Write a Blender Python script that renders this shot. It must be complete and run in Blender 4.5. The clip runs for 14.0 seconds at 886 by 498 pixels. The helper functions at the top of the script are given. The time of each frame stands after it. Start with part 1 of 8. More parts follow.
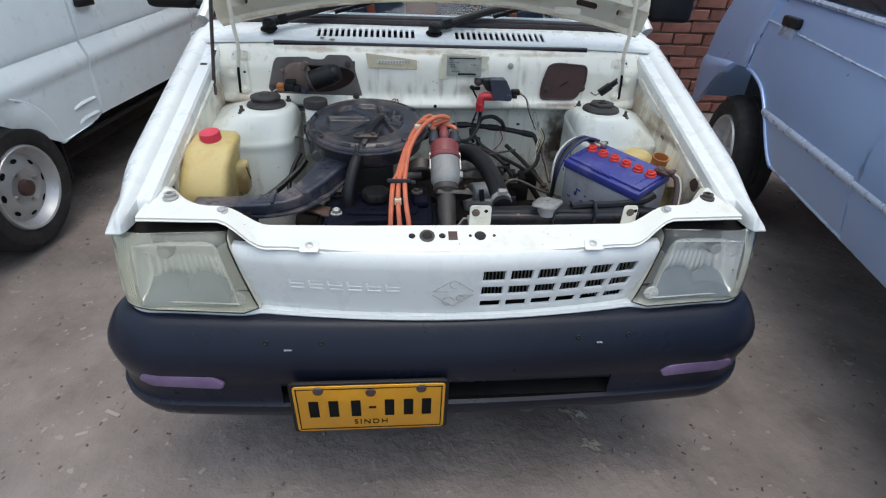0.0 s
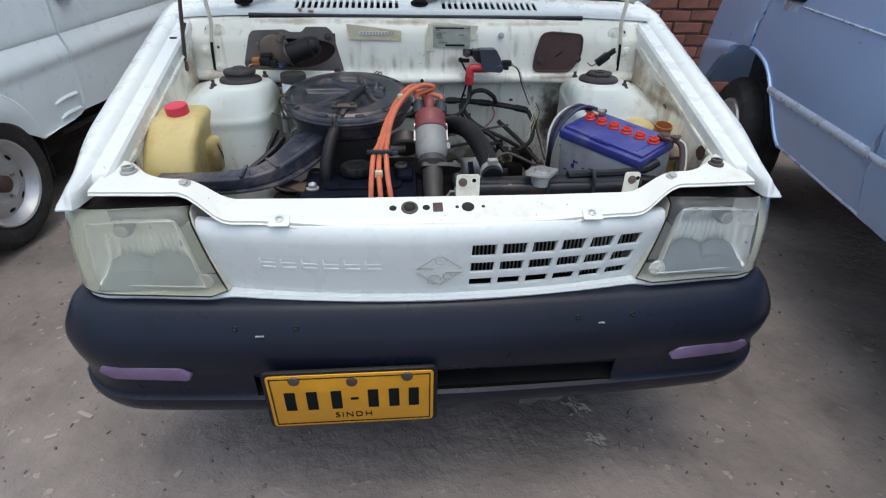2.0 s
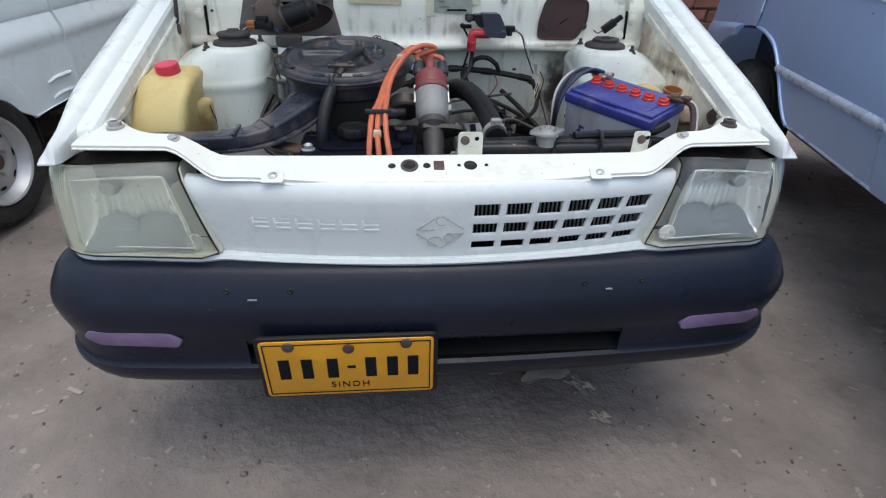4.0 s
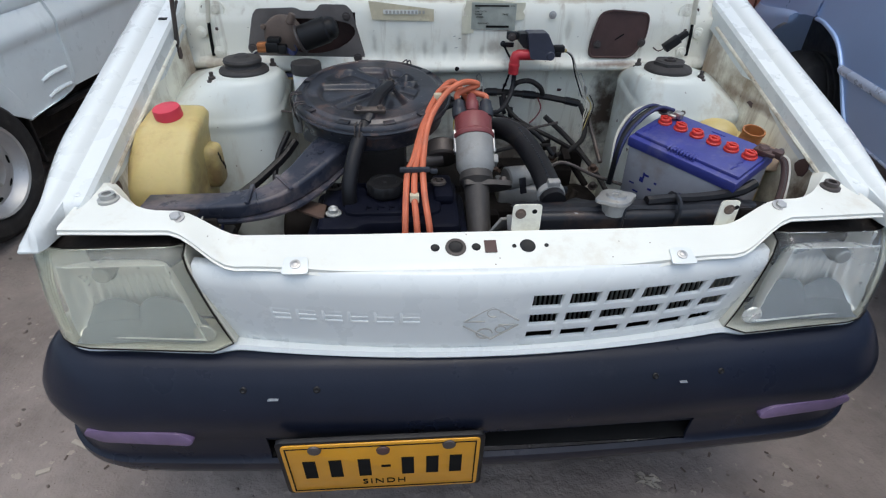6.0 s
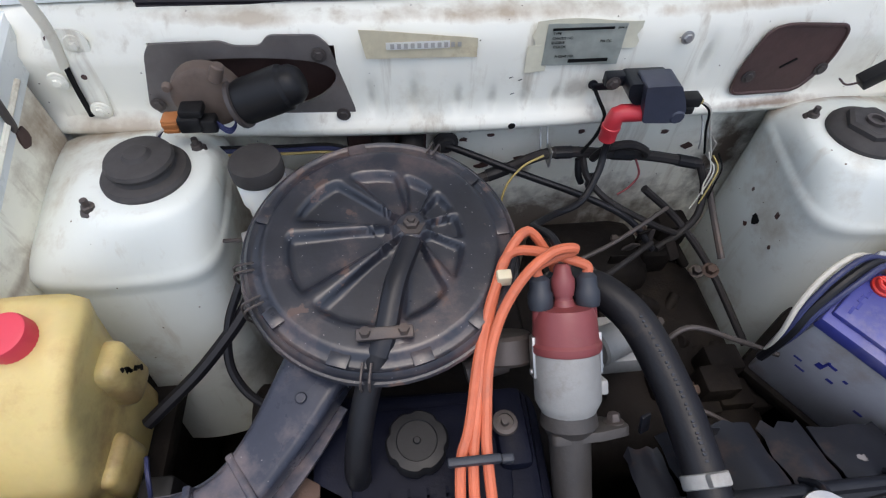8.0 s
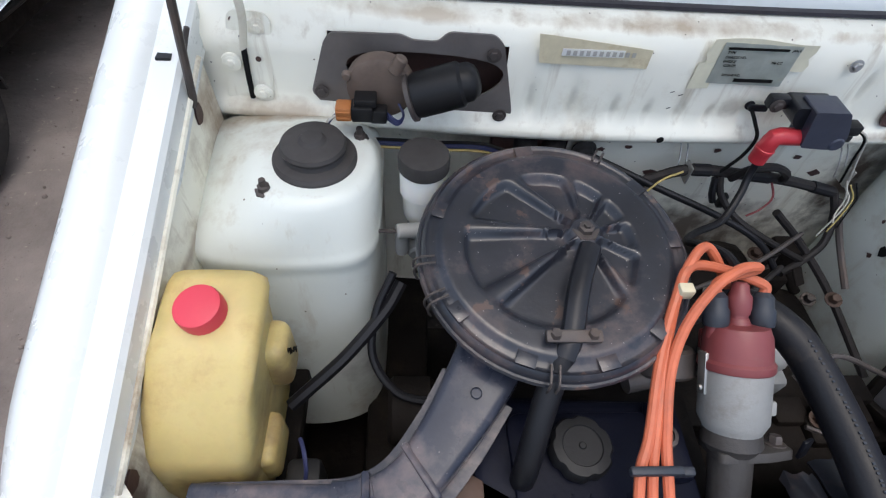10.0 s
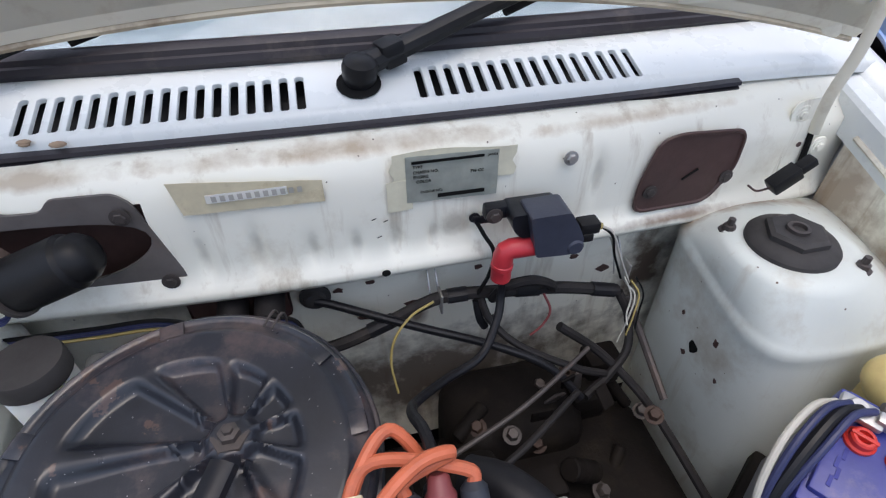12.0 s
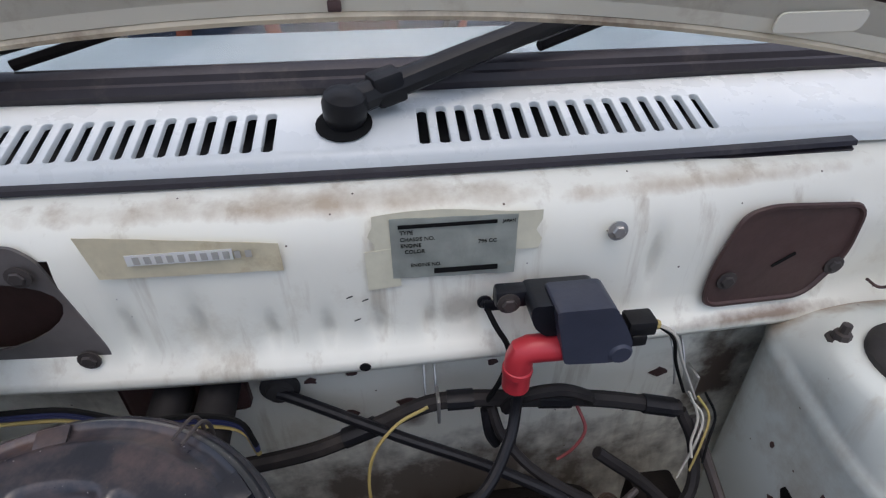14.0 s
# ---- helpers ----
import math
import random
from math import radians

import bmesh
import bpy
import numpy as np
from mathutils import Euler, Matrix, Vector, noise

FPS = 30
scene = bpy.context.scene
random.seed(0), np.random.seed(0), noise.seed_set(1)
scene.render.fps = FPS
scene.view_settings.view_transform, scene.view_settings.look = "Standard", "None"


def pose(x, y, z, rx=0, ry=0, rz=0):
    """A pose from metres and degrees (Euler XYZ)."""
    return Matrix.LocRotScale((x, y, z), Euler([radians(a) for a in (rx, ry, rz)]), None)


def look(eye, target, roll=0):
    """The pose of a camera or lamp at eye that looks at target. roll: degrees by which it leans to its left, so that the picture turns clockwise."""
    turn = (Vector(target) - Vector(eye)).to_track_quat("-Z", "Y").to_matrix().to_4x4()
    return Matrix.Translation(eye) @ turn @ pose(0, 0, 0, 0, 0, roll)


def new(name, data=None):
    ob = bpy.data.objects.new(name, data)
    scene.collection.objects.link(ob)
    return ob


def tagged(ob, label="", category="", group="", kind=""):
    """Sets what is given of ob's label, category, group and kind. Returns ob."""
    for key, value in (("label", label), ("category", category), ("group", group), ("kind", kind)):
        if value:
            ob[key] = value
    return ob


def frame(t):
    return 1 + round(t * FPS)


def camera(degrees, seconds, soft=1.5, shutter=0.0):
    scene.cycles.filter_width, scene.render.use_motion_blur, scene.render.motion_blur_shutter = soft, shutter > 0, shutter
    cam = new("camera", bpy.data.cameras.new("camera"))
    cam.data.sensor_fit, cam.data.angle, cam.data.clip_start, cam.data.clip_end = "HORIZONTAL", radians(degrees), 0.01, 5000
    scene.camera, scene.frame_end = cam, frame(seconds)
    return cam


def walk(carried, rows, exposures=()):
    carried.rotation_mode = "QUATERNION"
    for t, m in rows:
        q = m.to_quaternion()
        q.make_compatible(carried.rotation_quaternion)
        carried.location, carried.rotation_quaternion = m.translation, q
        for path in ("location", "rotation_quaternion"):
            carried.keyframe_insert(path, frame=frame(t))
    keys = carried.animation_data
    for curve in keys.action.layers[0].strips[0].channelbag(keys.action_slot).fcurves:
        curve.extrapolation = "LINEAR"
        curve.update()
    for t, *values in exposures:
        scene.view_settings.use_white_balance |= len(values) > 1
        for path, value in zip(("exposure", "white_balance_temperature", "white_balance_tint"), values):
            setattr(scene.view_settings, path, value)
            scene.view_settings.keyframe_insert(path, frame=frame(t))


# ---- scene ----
cam = camera(80.8, 14.0, soft=1.2)
PATH = [
    (0, (-0.109, 0.024, 1.206), (0.062, 1.731, 0.177), 2.5),
    (0.5, (-0.097, 0.04, 1.174), (0.062, 1.75, 0.148), 2.2),
    (1, (-0.087, 0.048, 1.164), (0.072, 1.763, 0.148), 1.8),
    (1.5, (-0.074, 0.057, 1.144), (0.082, 1.772, 0.128), 1.7),
    (2, (-0.069, 0.069, 1.109), (0.091, 1.788, 0.098), 1.2),
    (2.5, (-0.061, 0.073, 1.093), (0.095, 1.79, 0.079), 1.2),
    (3, (-0.07, 0.07, 1.069), (0.092, 1.788, 0.058), 1.2),
    (5.3, (-0.07, 0.089, 1.02), (0.086, 1.794, -0.014), 1.7),
    (5.5, (-0.078, 0.11, 1.026), (0.065, 1.811, -0.015), 1.3),
    (6, (-0.12, 0.296, 1.124), (0.011, 1.939, -0.009), 1.2),
    (6.5, (-0.164, 0.521, 1.205), (-0.008, 2.133, 0.03), 0.8),
    (7, (-0.135, 0.745, 1.247), (0.01, 2.152, -0.167), 0.6),
    (7.5, (-0.122, 0.875, 1.242), (-0.004, 2.154, -0.291), 1.5),
    (8, (-0.16, 0.936, 1.243), (-0.002, 2.152, -0.337), 1.9),
    (8.5, (-0.225, 0.964, 1.255), (-0.033, 2.156, -0.339), 4.0),
    (8.7, (-0.268, 0.97, 1.251), (-0.072, 2.183, -0.327), 5.5),
    (10.8, (-0.34, 0.903, 1.22), (-0.227, 2.146, -0.344), 4.9),
    (11, (-0.322, 0.895, 1.212), (-0.15, 2.153, -0.333), 4.1),
    (11.5, (-0.178, 0.938, 1.201), (0.169, 2.242, -0.275), 0.8),
    (12, (-0.036, 1.053, 1.189), (0.304, 2.541, -0.104), 0.0),
    (12.5, (-0.008, 1.188, 1.113), (0.21, 2.908, 0.116), 1.4),
    (13, (0.004, 1.23, 1.082), (0.186, 2.945, 0.071), 2.3),
    (13.5, (0.009, 1.239, 1.07), (0.198, 2.944, 0.042), 2.3),
    (14, (0.031, 1.163, 1.123), (0.204, 2.816, 0.01), -0.7),
]
walk(cam, [(t, look(eye, target, roll)) for t, eye, target, roll in PATH], [(0, 0.44, 6150, 3), (3.2, 0.45, 6150, 3), (5.5, 0.44, 6150, 4), (6.5, 0.28, 6100, 4), (7.5, 0.72, 6250, 9), (8.7, 0.72, 6300, 9), (11, 0.68, 6150, 5), (12, 0.60, 6250, 10), (12.5, 0.34, 6350, 11), (13, 0.36, 6400, 12), (13.5, 0.32, 6400, 12), (14, 0.38, 6350, 11)])

# ---------------------------------------------------------------- light
world = bpy.data.worlds.new("sky")
scene.world = world
world.use_nodes = True
wn, wl = world.node_tree.nodes, world.node_tree.links
sky = wn.new("ShaderNodeTexSky")
sky.sky_type, sky.sun_disc = "NISHITA", False
sky.sun_elevation, sky.sun_rotation = radians(83), radians(172)
sky.air_density, sky.dust_density, sky.ozone_density = 1.0, 5.0, 2.0
wn["Background"].inputs["Strength"].default_value = 0.15
wl.new(sky.outputs["Color"], wn["Background"].inputs["Color"])
sun = new("sun", bpy.data.lights.new("sun", "SUN"))
sun.data.energy, sun.data.angle, sun.data.color = 0.75, radians(150), (1.0, 0.985, 0.96)
sun.matrix_world = look((0.05, 0.15, 3.2), (0, 0, 0))

# ---------------------------------------------------------------- materials
def surface(name, base, rough=0.5, metal=0.0, vary=0.08, scale=9.0, dirt=None, amount=0.3, dirt_scale=5.0, chips=None, chip_at=0.72,
            bump=0.08, bump_scale=90.0, coat=0.0, transmit=0.0, sub=0.0, stretch=(1, 1, 1), ior=1.45, rnd=0.0, blotches=(), specks=None, streaks=None, relief=0.004):
    """One procedural surface: base colour with two scales of mottling, optional dirt and chips, uneven gloss and fine relief."""
    m = bpy.data.materials.new(name)
    m.use_nodes = True
    n, l = m.node_tree.nodes, m.node_tree.links
    b = n["Principled BSDF"]
    tc = n.new("ShaderNodeTexCoord")
    mp = n.new("ShaderNodeMapping")
    mp.inputs["Scale"].default_value = stretch
    l.new(tc.outputs["Object"], mp.inputs["Vector"])

    def tex(sc, detail=5.0, r=0.6):
        t = n.new("ShaderNodeTexNoise")
        t.inputs["Scale"].default_value, t.inputs["Detail"].default_value, t.inputs["Roughness"].default_value = sc, detail, r
        l.new(mp.outputs["Vector"], t.inputs["Vector"])
        return t.outputs["Fac"]

    def span(v, a0, a1, b0, b1):
        r = n.new("ShaderNodeMapRange")
        for i, x in enumerate((a0, a1, b0, b1)):
            r.inputs[i + 1].default_value = x
        l.new(v, r.inputs[0])
        return r.outputs[0]

    def blend(f, a, c):
        x = n.new("ShaderNodeMix")
        x.data_type = "RGBA"
        l.new(f, x.inputs[0])
        for k, v in ((6, a), (7, c)):
            if isinstance(v, tuple):
                x.inputs[k].default_value = (*v, 1)
            else:
                l.new(v, x.inputs[k])
        return x.outputs[2]

    lo = tuple(max(0.0, c * (1 - vary)) for c in base)
    hi = tuple(min(1.0, c * (1 + vary)) for c in base)
    col = blend(span(tex(scale), 0.3, 0.7, 0, 1), lo, hi)
    if rnd:
        oi = n.new("ShaderNodeObjectInfo")
        col = blend(span(oi.outputs["Random"], 0, 1, 0, rnd), col, tuple(c * 0.35 for c in base))
    if dirt:
        col = blend(span(tex(dirt_scale, 9.0, 0.68), 0.62 - 0.22 * amount, 0.86 - 0.22 * amount, 0, min(1.0, 0.4 + amount)), col, dirt)
    if chips:
        col = blend(span(tex(26.0, 6.0, 0.6), chip_at, chip_at + 0.02, 0, 1), col, chips)
    if streaks:
        run = n.new("ShaderNodeMapping")
        run.inputs["Scale"].default_value = (1.0, 1.0, 0.10)
        l.new(tc.outputs["Object"], run.inputs["Vector"])
        drip = n.new("ShaderNodeTexNoise")
        drip.inputs["Scale"].default_value, drip.inputs["Detail"].default_value, drip.inputs["Roughness"].default_value = 34.0, 7.0, 0.62
        l.new(run.outputs["Vector"], drip.inputs["Vector"])
        col = blend(span(drip.outputs["Fac"], streaks[1], streaks[1] + 0.16, 0, streaks[2]), col, streaks[0])
    for at, size, tint, much in blotches:
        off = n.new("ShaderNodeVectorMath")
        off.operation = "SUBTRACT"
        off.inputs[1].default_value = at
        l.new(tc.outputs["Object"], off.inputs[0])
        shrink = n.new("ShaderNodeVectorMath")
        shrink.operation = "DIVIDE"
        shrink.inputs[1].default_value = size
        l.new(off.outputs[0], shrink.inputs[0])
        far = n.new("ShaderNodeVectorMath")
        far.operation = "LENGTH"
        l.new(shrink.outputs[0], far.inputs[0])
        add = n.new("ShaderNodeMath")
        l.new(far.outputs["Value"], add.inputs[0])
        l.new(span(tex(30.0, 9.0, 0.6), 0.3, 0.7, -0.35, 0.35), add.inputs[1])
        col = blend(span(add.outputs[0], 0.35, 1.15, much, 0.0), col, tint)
    if specks:
        vo = n.new("ShaderNodeTexVoronoi")
        vo.inputs["Scale"].default_value = specks[0]
        l.new(mp.outputs["Vector"], vo.inputs["Vector"])
        col = blend(span(vo.outputs["Distance"], specks[1], specks[1] * 1.3, 1, 0), col, specks[2])
    l.new(col, b.inputs["Base Color"])
    b.inputs["Metallic"].default_value = metal
    b.inputs["IOR"].default_value = ior
    b.inputs["Coat Weight"].default_value = coat
    b.inputs["Coat Roughness"].default_value = 0.06
    b.inputs["Transmission Weight"].default_value = transmit
    b.inputs["Subsurface Weight"].default_value = sub
    b.inputs["Subsurface Radius"].default_value = (0.02, 0.014, 0.006)
    l.new(span(tex(scale * 2.3), 0.25, 0.75, max(0.0, rough * 0.8), min(1.0, rough * 1.25)), b.inputs["Roughness"])
    if bump:
        bp = n.new("ShaderNodeBump")
        bp.inputs["Strength"].default_value, bp.inputs["Distance"].default_value = bump, relief
        l.new(tex(bump_scale, 4.0), bp.inputs["Height"])
        l.new(bp.outputs["Normal"], b.inputs["Normal"])
    return m


DUST = (0.20, 0.155, 0.115)
RUSTC = (0.12, 0.045, 0.02)
WHITE = surface("white_car_paint", (0.69, 0.715, 0.70), 0.28, vary=0.02, dirt=(0.62, 0.62, 0.58), amount=0.06, dirt_scale=7, bump=0.01, coat=0.35)
# Blotches include a darker brown band low along each inner fender.
BAY = surface("aged_bay_paint", (0.82, 0.80, 0.68), 0.42, vary=0.06, scale=5, dirt=(0.27, 0.20, 0.12), amount=0.60, dirt_scale=7, chips=(0.05, 0.03, 0.02), chip_at=0.725, bump=0.05, bump_scale=40, coat=0.1, streaks=((0.26, 0.18, 0.10), 0.55, 0.65), specks=(36.0, 0.05, (0.09, 0.05, 0.035)),
              blotches=(((-0.59, -1.335, 0.70), (0.04, 0.035, 0.05), (0.07, 0.04, 0.028), 0.9), ((0.59, -1.33, 0.68), (0.04, 0.06, 0.06), (0.10, 0.06, 0.04), 0.9), ((0.59, -0.91, 0.80), (0.04, 0.05, 0.10), (0.22, 0.13, 0.07), 0.7), ((-0.59, -0.91, 0.80), (0.04, 0.05, 0.10), (0.24, 0.15, 0.08), 0.7), ((0.59, -1.12, 0.78), (0.03, 0.20, 0.012), (0.16, 0.09, 0.05), 0.7), ((-0.59, -1.12, 0.755), (0.03, 0.22, 0.010), (0.20, 0.12, 0.07), 0.6), ((0.575, -1.0, 0.56), (0.05, 0.4, 0.08), (0.08, 0.055, 0.04), 0.9), ((-0.575, -1.0, 0.55), (0.05, 0.4, 0.08), (0.10, 0.07, 0.05), 0.9)))
# Blotches: greyer at the dents, rusty in the corner, darker brown towards the bottom.
BAYCLEAN = surface("firewall_paint", (0.85, 0.835, 0.73), 0.36, vary=0.04, scale=4, dirt=(0.46, 0.38, 0.26), amount=0.24, dirt_scale=9, chips=(0.04, 0.03, 0.02), chip_at=0.755, bump=0.04, bump_scale=30, coat=0.1, streaks=((0.34, 0.26, 0.16), 0.56, 0.55), specks=(42.0, 0.035, (0.10, 0.07, 0.05)),
                   blotches=(((-0.185, -0.905, 0.838), (0.0065, 0.06, 0.022), (0.42, 0.40, 0.34), 0.45), ((-0.130, -0.905, 0.838), (0.0065, 0.06, 0.022), (0.42, 0.40, 0.34), 0.45), ((-0.075, -0.905, 0.832), (0.0065, 0.06, 0.022), (0.42, 0.40, 0.34), 0.45), ((-0.030, -0.905, 0.832), (0.0065, 0.06, 0.022), (0.42, 0.40, 0.34), 0.45), ((0.012, -0.905, 0.832), (0.0065, 0.06, 0.022), (0.42, 0.40, 0.34), 0.45), ((0.055, -0.905, 0.832), (0.0065, 0.06, 0.022), (0.42, 0.40, 0.34), 0.45), ((0.245, -0.905, 0.872), (0.0065, 0.06, 0.022), (0.42, 0.40, 0.34), 0.45), ((0.372, -0.880, 0.680), (0.050, 0.12, 0.10), (0.050, 0.026, 0.016), 0.95), ((0.360, -0.90, 0.802), (0.085, 0.08, 0.007), (0.16, 0.075, 0.035), 0.8),
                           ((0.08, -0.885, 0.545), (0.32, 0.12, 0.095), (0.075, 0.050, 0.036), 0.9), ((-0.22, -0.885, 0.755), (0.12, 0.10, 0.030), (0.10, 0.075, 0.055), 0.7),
                           ((-0.02, -0.86, 0.934), (0.20, 0.06, 0.007), (0.30, 0.19, 0.09), 0.7), ((0.28, -0.86, 0.932), (0.14, 0.06, 0.006), (0.34, 0.23, 0.12), 0.6), ((-0.32, -0.86, 0.933), (0.10, 0.06, 0.007), (0.30, 0.20, 0.10), 0.6),
                           ((0.078, -0.90, 0.842), (0.018, 0.08, 0.020), (0.30, 0.27, 0.22), 0.6), ((-0.50, -0.90, 0.80), (0.08, 0.08, 0.02), (0.30, 0.20, 0.11), 0.6),
                           ((0.035, -0.885, 0.672), (0.016, 0.10, 0.018), (0.10, 0.055, 0.035), 0.8)))
# Bay paint copied with a lower base, because this panel lies in fuller light.
SLAM = surface("bay_paint_toned_for_light", (0.72, 0.725, 0.665), 0.36, vary=0.04, scale=4, dirt=(0.46, 0.38, 0.26), amount=0.26, dirt_scale=9, chips=(0.04, 0.03, 0.02), chip_at=0.745, bump=0.04, bump_scale=30, coat=0.1, specks=(42.0, 0.04, (0.12, 0.08, 0.05)))
CREAM = surface("bonnet_underside_paint", (0.76, 0.72, 0.60), 0.4, vary=0.06, scale=5, dirt=(0.34, 0.23, 0.13), amount=0.34, dirt_scale=11, bump=0.05, bump_scale=30)
TOWER = surface("strut_tower_paint", (0.65, 0.68, 0.635), 0.4, vary=0.06, scale=5, dirt=(0.34, 0.28, 0.20), amount=0.46, dirt_scale=7, chips=(0.04, 0.03, 0.02), chip_at=0.74, bump=0.05, bump_scale=35, coat=0.1, streaks=((0.36, 0.29, 0.20), 0.58, 0.5), specks=(38.0, 0.04, (0.12, 0.085, 0.06)),
                blotches=(((-0.36, -1.02, 0.52), (0.07, 0.30, 0.06), (0.09, 0.075, 0.06), 0.5), ((0.45, -0.90, 0.79), (0.14, 0.022, 0.03), (0.24, 0.14, 0.07), 0.8), ((-0.50, -0.90, 0.785), (0.14, 0.025, 0.03), (0.26, 0.18, 0.10), 0.8), ((0.33, -1.02, 0.64), (0.03, 0.12, 0.10), (0.16, 0.10, 0.06), 0.6), ((-0.385, -0.95, 0.70), (0.03, 0.06, 0.10), (0.25, 0.18, 0.12), 0.7)))
BUMPER = surface("faded_bumper_plastic", (0.010, 0.0125, 0.023), 0.30, vary=0.25, scale=4, dirt=(0.04, 0.042, 0.052), amount=0.06, dirt_scale=14, bump=0.06, bump_scale=260, ior=1.32)
BLACKP = surface("black_plastic", (0.010, 0.010, 0.011), 0.45, ior=1.35, vary=0.3, dirt=(0.06, 0.048, 0.04), amount=0.15, bump=0.06, bump_scale=200)
RUBBER = surface("dusty_rubber", (0.018, 0.016, 0.016), 0.62, vary=0.3, ior=1.35, dirt=(0.075, 0.062, 0.055), amount=0.34, dirt_scale=16, bump=0.08, bump_scale=140)
SEALR = surface("faded_purple_grey_rubber", (0.030, 0.026, 0.031), 0.42, vary=0.3, scale=10, ior=1.4, dirt=(0.14, 0.115, 0.10), amount=0.34, dirt_scale=9, bump=0.10, bump_scale=90)
MOUNT = surface("dusty_grey_rubber", (0.045, 0.042, 0.041), 0.65, vary=0.25, scale=14, ior=1.35, dirt=(0.10, 0.085, 0.075), amount=0.3, dirt_scale=16, bump=0.08, bump_scale=140)
HOSE = surface("hose_rubber", (0.009, 0.009, 0.011), 0.42, ior=1.35, vary=0.3, dirt=(0.09, 0.075, 0.06), amount=0.12, dirt_scale=20, bump=0.08, bump_scale=180)
LID = surface("rusty_black_lid", (0.019, 0.021, 0.029), 0.32, ior=1.45, vary=0.4, scale=12, dirt=(0.13, 0.090, 0.078), amount=0.52, dirt_scale=12, chips=(0.080, 0.052, 0.045), chip_at=0.615, bump=0.10, bump_scale=70, coat=0.25, specks=(150.0, 0.055, (0.40, 0.38, 0.37)))
DUCT = surface("black_painted_steel", (0.010, 0.011, 0.015), 0.38, vary=0.4, ior=1.35, dirt=(0.085, 0.052, 0.038), amount=0.36, dirt_scale=15, chips=(0.20, 0.19, 0.19), chip_at=0.70, bump=0.10, bump_scale=60, coat=0.1)
SNORK = surface("dusty_snorkel_paint", (0.032, 0.036, 0.052), 0.28, vary=0.4, dirt=(0.20, 0.155, 0.14), amount=0.56, dirt_scale=9, chips=(0.30, 0.28, 0.27), chip_at=0.72, bump=0.12, bump_scale=45, ior=1.3, coat=0.12, specks=(90.0, 0.035, (0.30, 0.28, 0.27)))
ENGINE = surface("oily_engine_paint", (0.006, 0.007, 0.014), 0.42, vary=0.4, ior=1.16, dirt=(0.016, 0.015, 0.012), amount=0.30, dirt_scale=18, bump=0.15, bump_scale=110)
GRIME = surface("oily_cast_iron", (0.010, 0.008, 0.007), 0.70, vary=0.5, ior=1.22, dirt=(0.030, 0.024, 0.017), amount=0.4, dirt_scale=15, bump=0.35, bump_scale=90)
BROWNED = surface("rusty_casting", (0.060, 0.036, 0.026), 0.7, vary=0.4, dirt=(0.020, 0.016, 0.014), amount=0.4, dirt_scale=20, bump=0.3, bump_scale=90)
STEMALU = surface("oily_cast_aluminium", (0.060, 0.055, 0.052), 0.55, metal=0.35, vary=0.3, dirt=(0.045, 0.036, 0.03), amount=0.4, dirt_scale=22, bump=0.2, bump_scale=120)
ALU = surface("dull_cast_aluminium", (0.30, 0.30, 0.29), 0.6, metal=0.25, vary=0.2, dirt=(0.13, 0.105, 0.085), amount=0.44, dirt_scale=18, bump=0.15, bump_scale=150)
STEEL = surface("zinc_steel", (0.48, 0.47, 0.45), 0.4, metal=0.9, vary=0.15, dirt=(0.14, 0.09, 0.055), amount=0.3, dirt_scale=40, bump=0.1, bump_scale=200)
DARKSTEEL = surface("dark_plated_steel", (0.075, 0.064, 0.060), 0.50, metal=0.3, vary=0.3, dirt=(0.14, 0.090, 0.060), amount=0.32, dirt_scale=12, bump=0.12, bump_scale=120)
DUSTYSTEEL = surface("dusty_grey_steel", (0.15, 0.135, 0.128), 0.50, metal=0.2, vary=0.25, scale=12, dirt=(0.20, 0.15, 0.12), amount=0.4, dirt_scale=10, bump=0.12, bump_scale=120, specks=(60.0, 0.03, (0.05, 0.03, 0.025)))
RUST = surface("rusted_cover", (0.070, 0.038, 0.034), 0.50, vary=0.22, scale=14, dirt=(0.055, 0.030, 0.026), amount=0.35, dirt_scale=12, bump=0.12, bump_scale=110)
ALUC = surface("radiator_fins", (0.42, 0.42, 0.40), 0.5, metal=0.6, vary=0.15, dirt=(0.14, 0.11, 0.08), amount=0.3, bump=0.1, bump_scale=200)
REDCAP = surface("red_cap_plastic", (0.60, 0.045, 0.075), 0.42, vary=0.08, dirt=(0.42, 0.10, 0.09), amount=0.1, bump=0.05, bump_scale=120)
BATRED = surface("battery_cap_plastic", (0.55, 0.035, 0.025), 0.38, vary=0.12, dirt=(0.28, 0.11, 0.07), amount=0.15, dirt_scale=40, bump=0.05)
YELLOW = surface("yellowed_tank_plastic", (0.55, 0.44, 0.185), 0.42, vary=0.16, scale=12, dirt=(0.33, 0.20, 0.08), amount=0.50, dirt_scale=12, bump=0.06, bump_scale=60, sub=0.3, blotches=(((0.060, 0.00, 0.10), (0.022, 0.08, 0.05), (0.15, 0.085, 0.04), 0.75), ((0.02, -0.085, 0.075), (0.07, 0.04, 0.022), (0.14, 0.085, 0.045), 0.8), ((0.0, 0.04, 0.19), (0.05, 0.05, 0.012), (0.30, 0.19, 0.09), 0.6)))
TANKW = surface("translucent_white_plastic", (0.70, 0.70, 0.66), 0.42, vary=0.06, dirt=(0.36, 0.30, 0.22), amount=0.2, dirt_scale=16, bump=0.05, sub=0.2)
BATCASE = surface("dusty_battery_case", (0.32, 0.32, 0.345), 0.45, vary=0.14, scale=12, dirt=(0.22, 0.17, 0.125), amount=0.52, dirt_scale=9, bump=0.06)
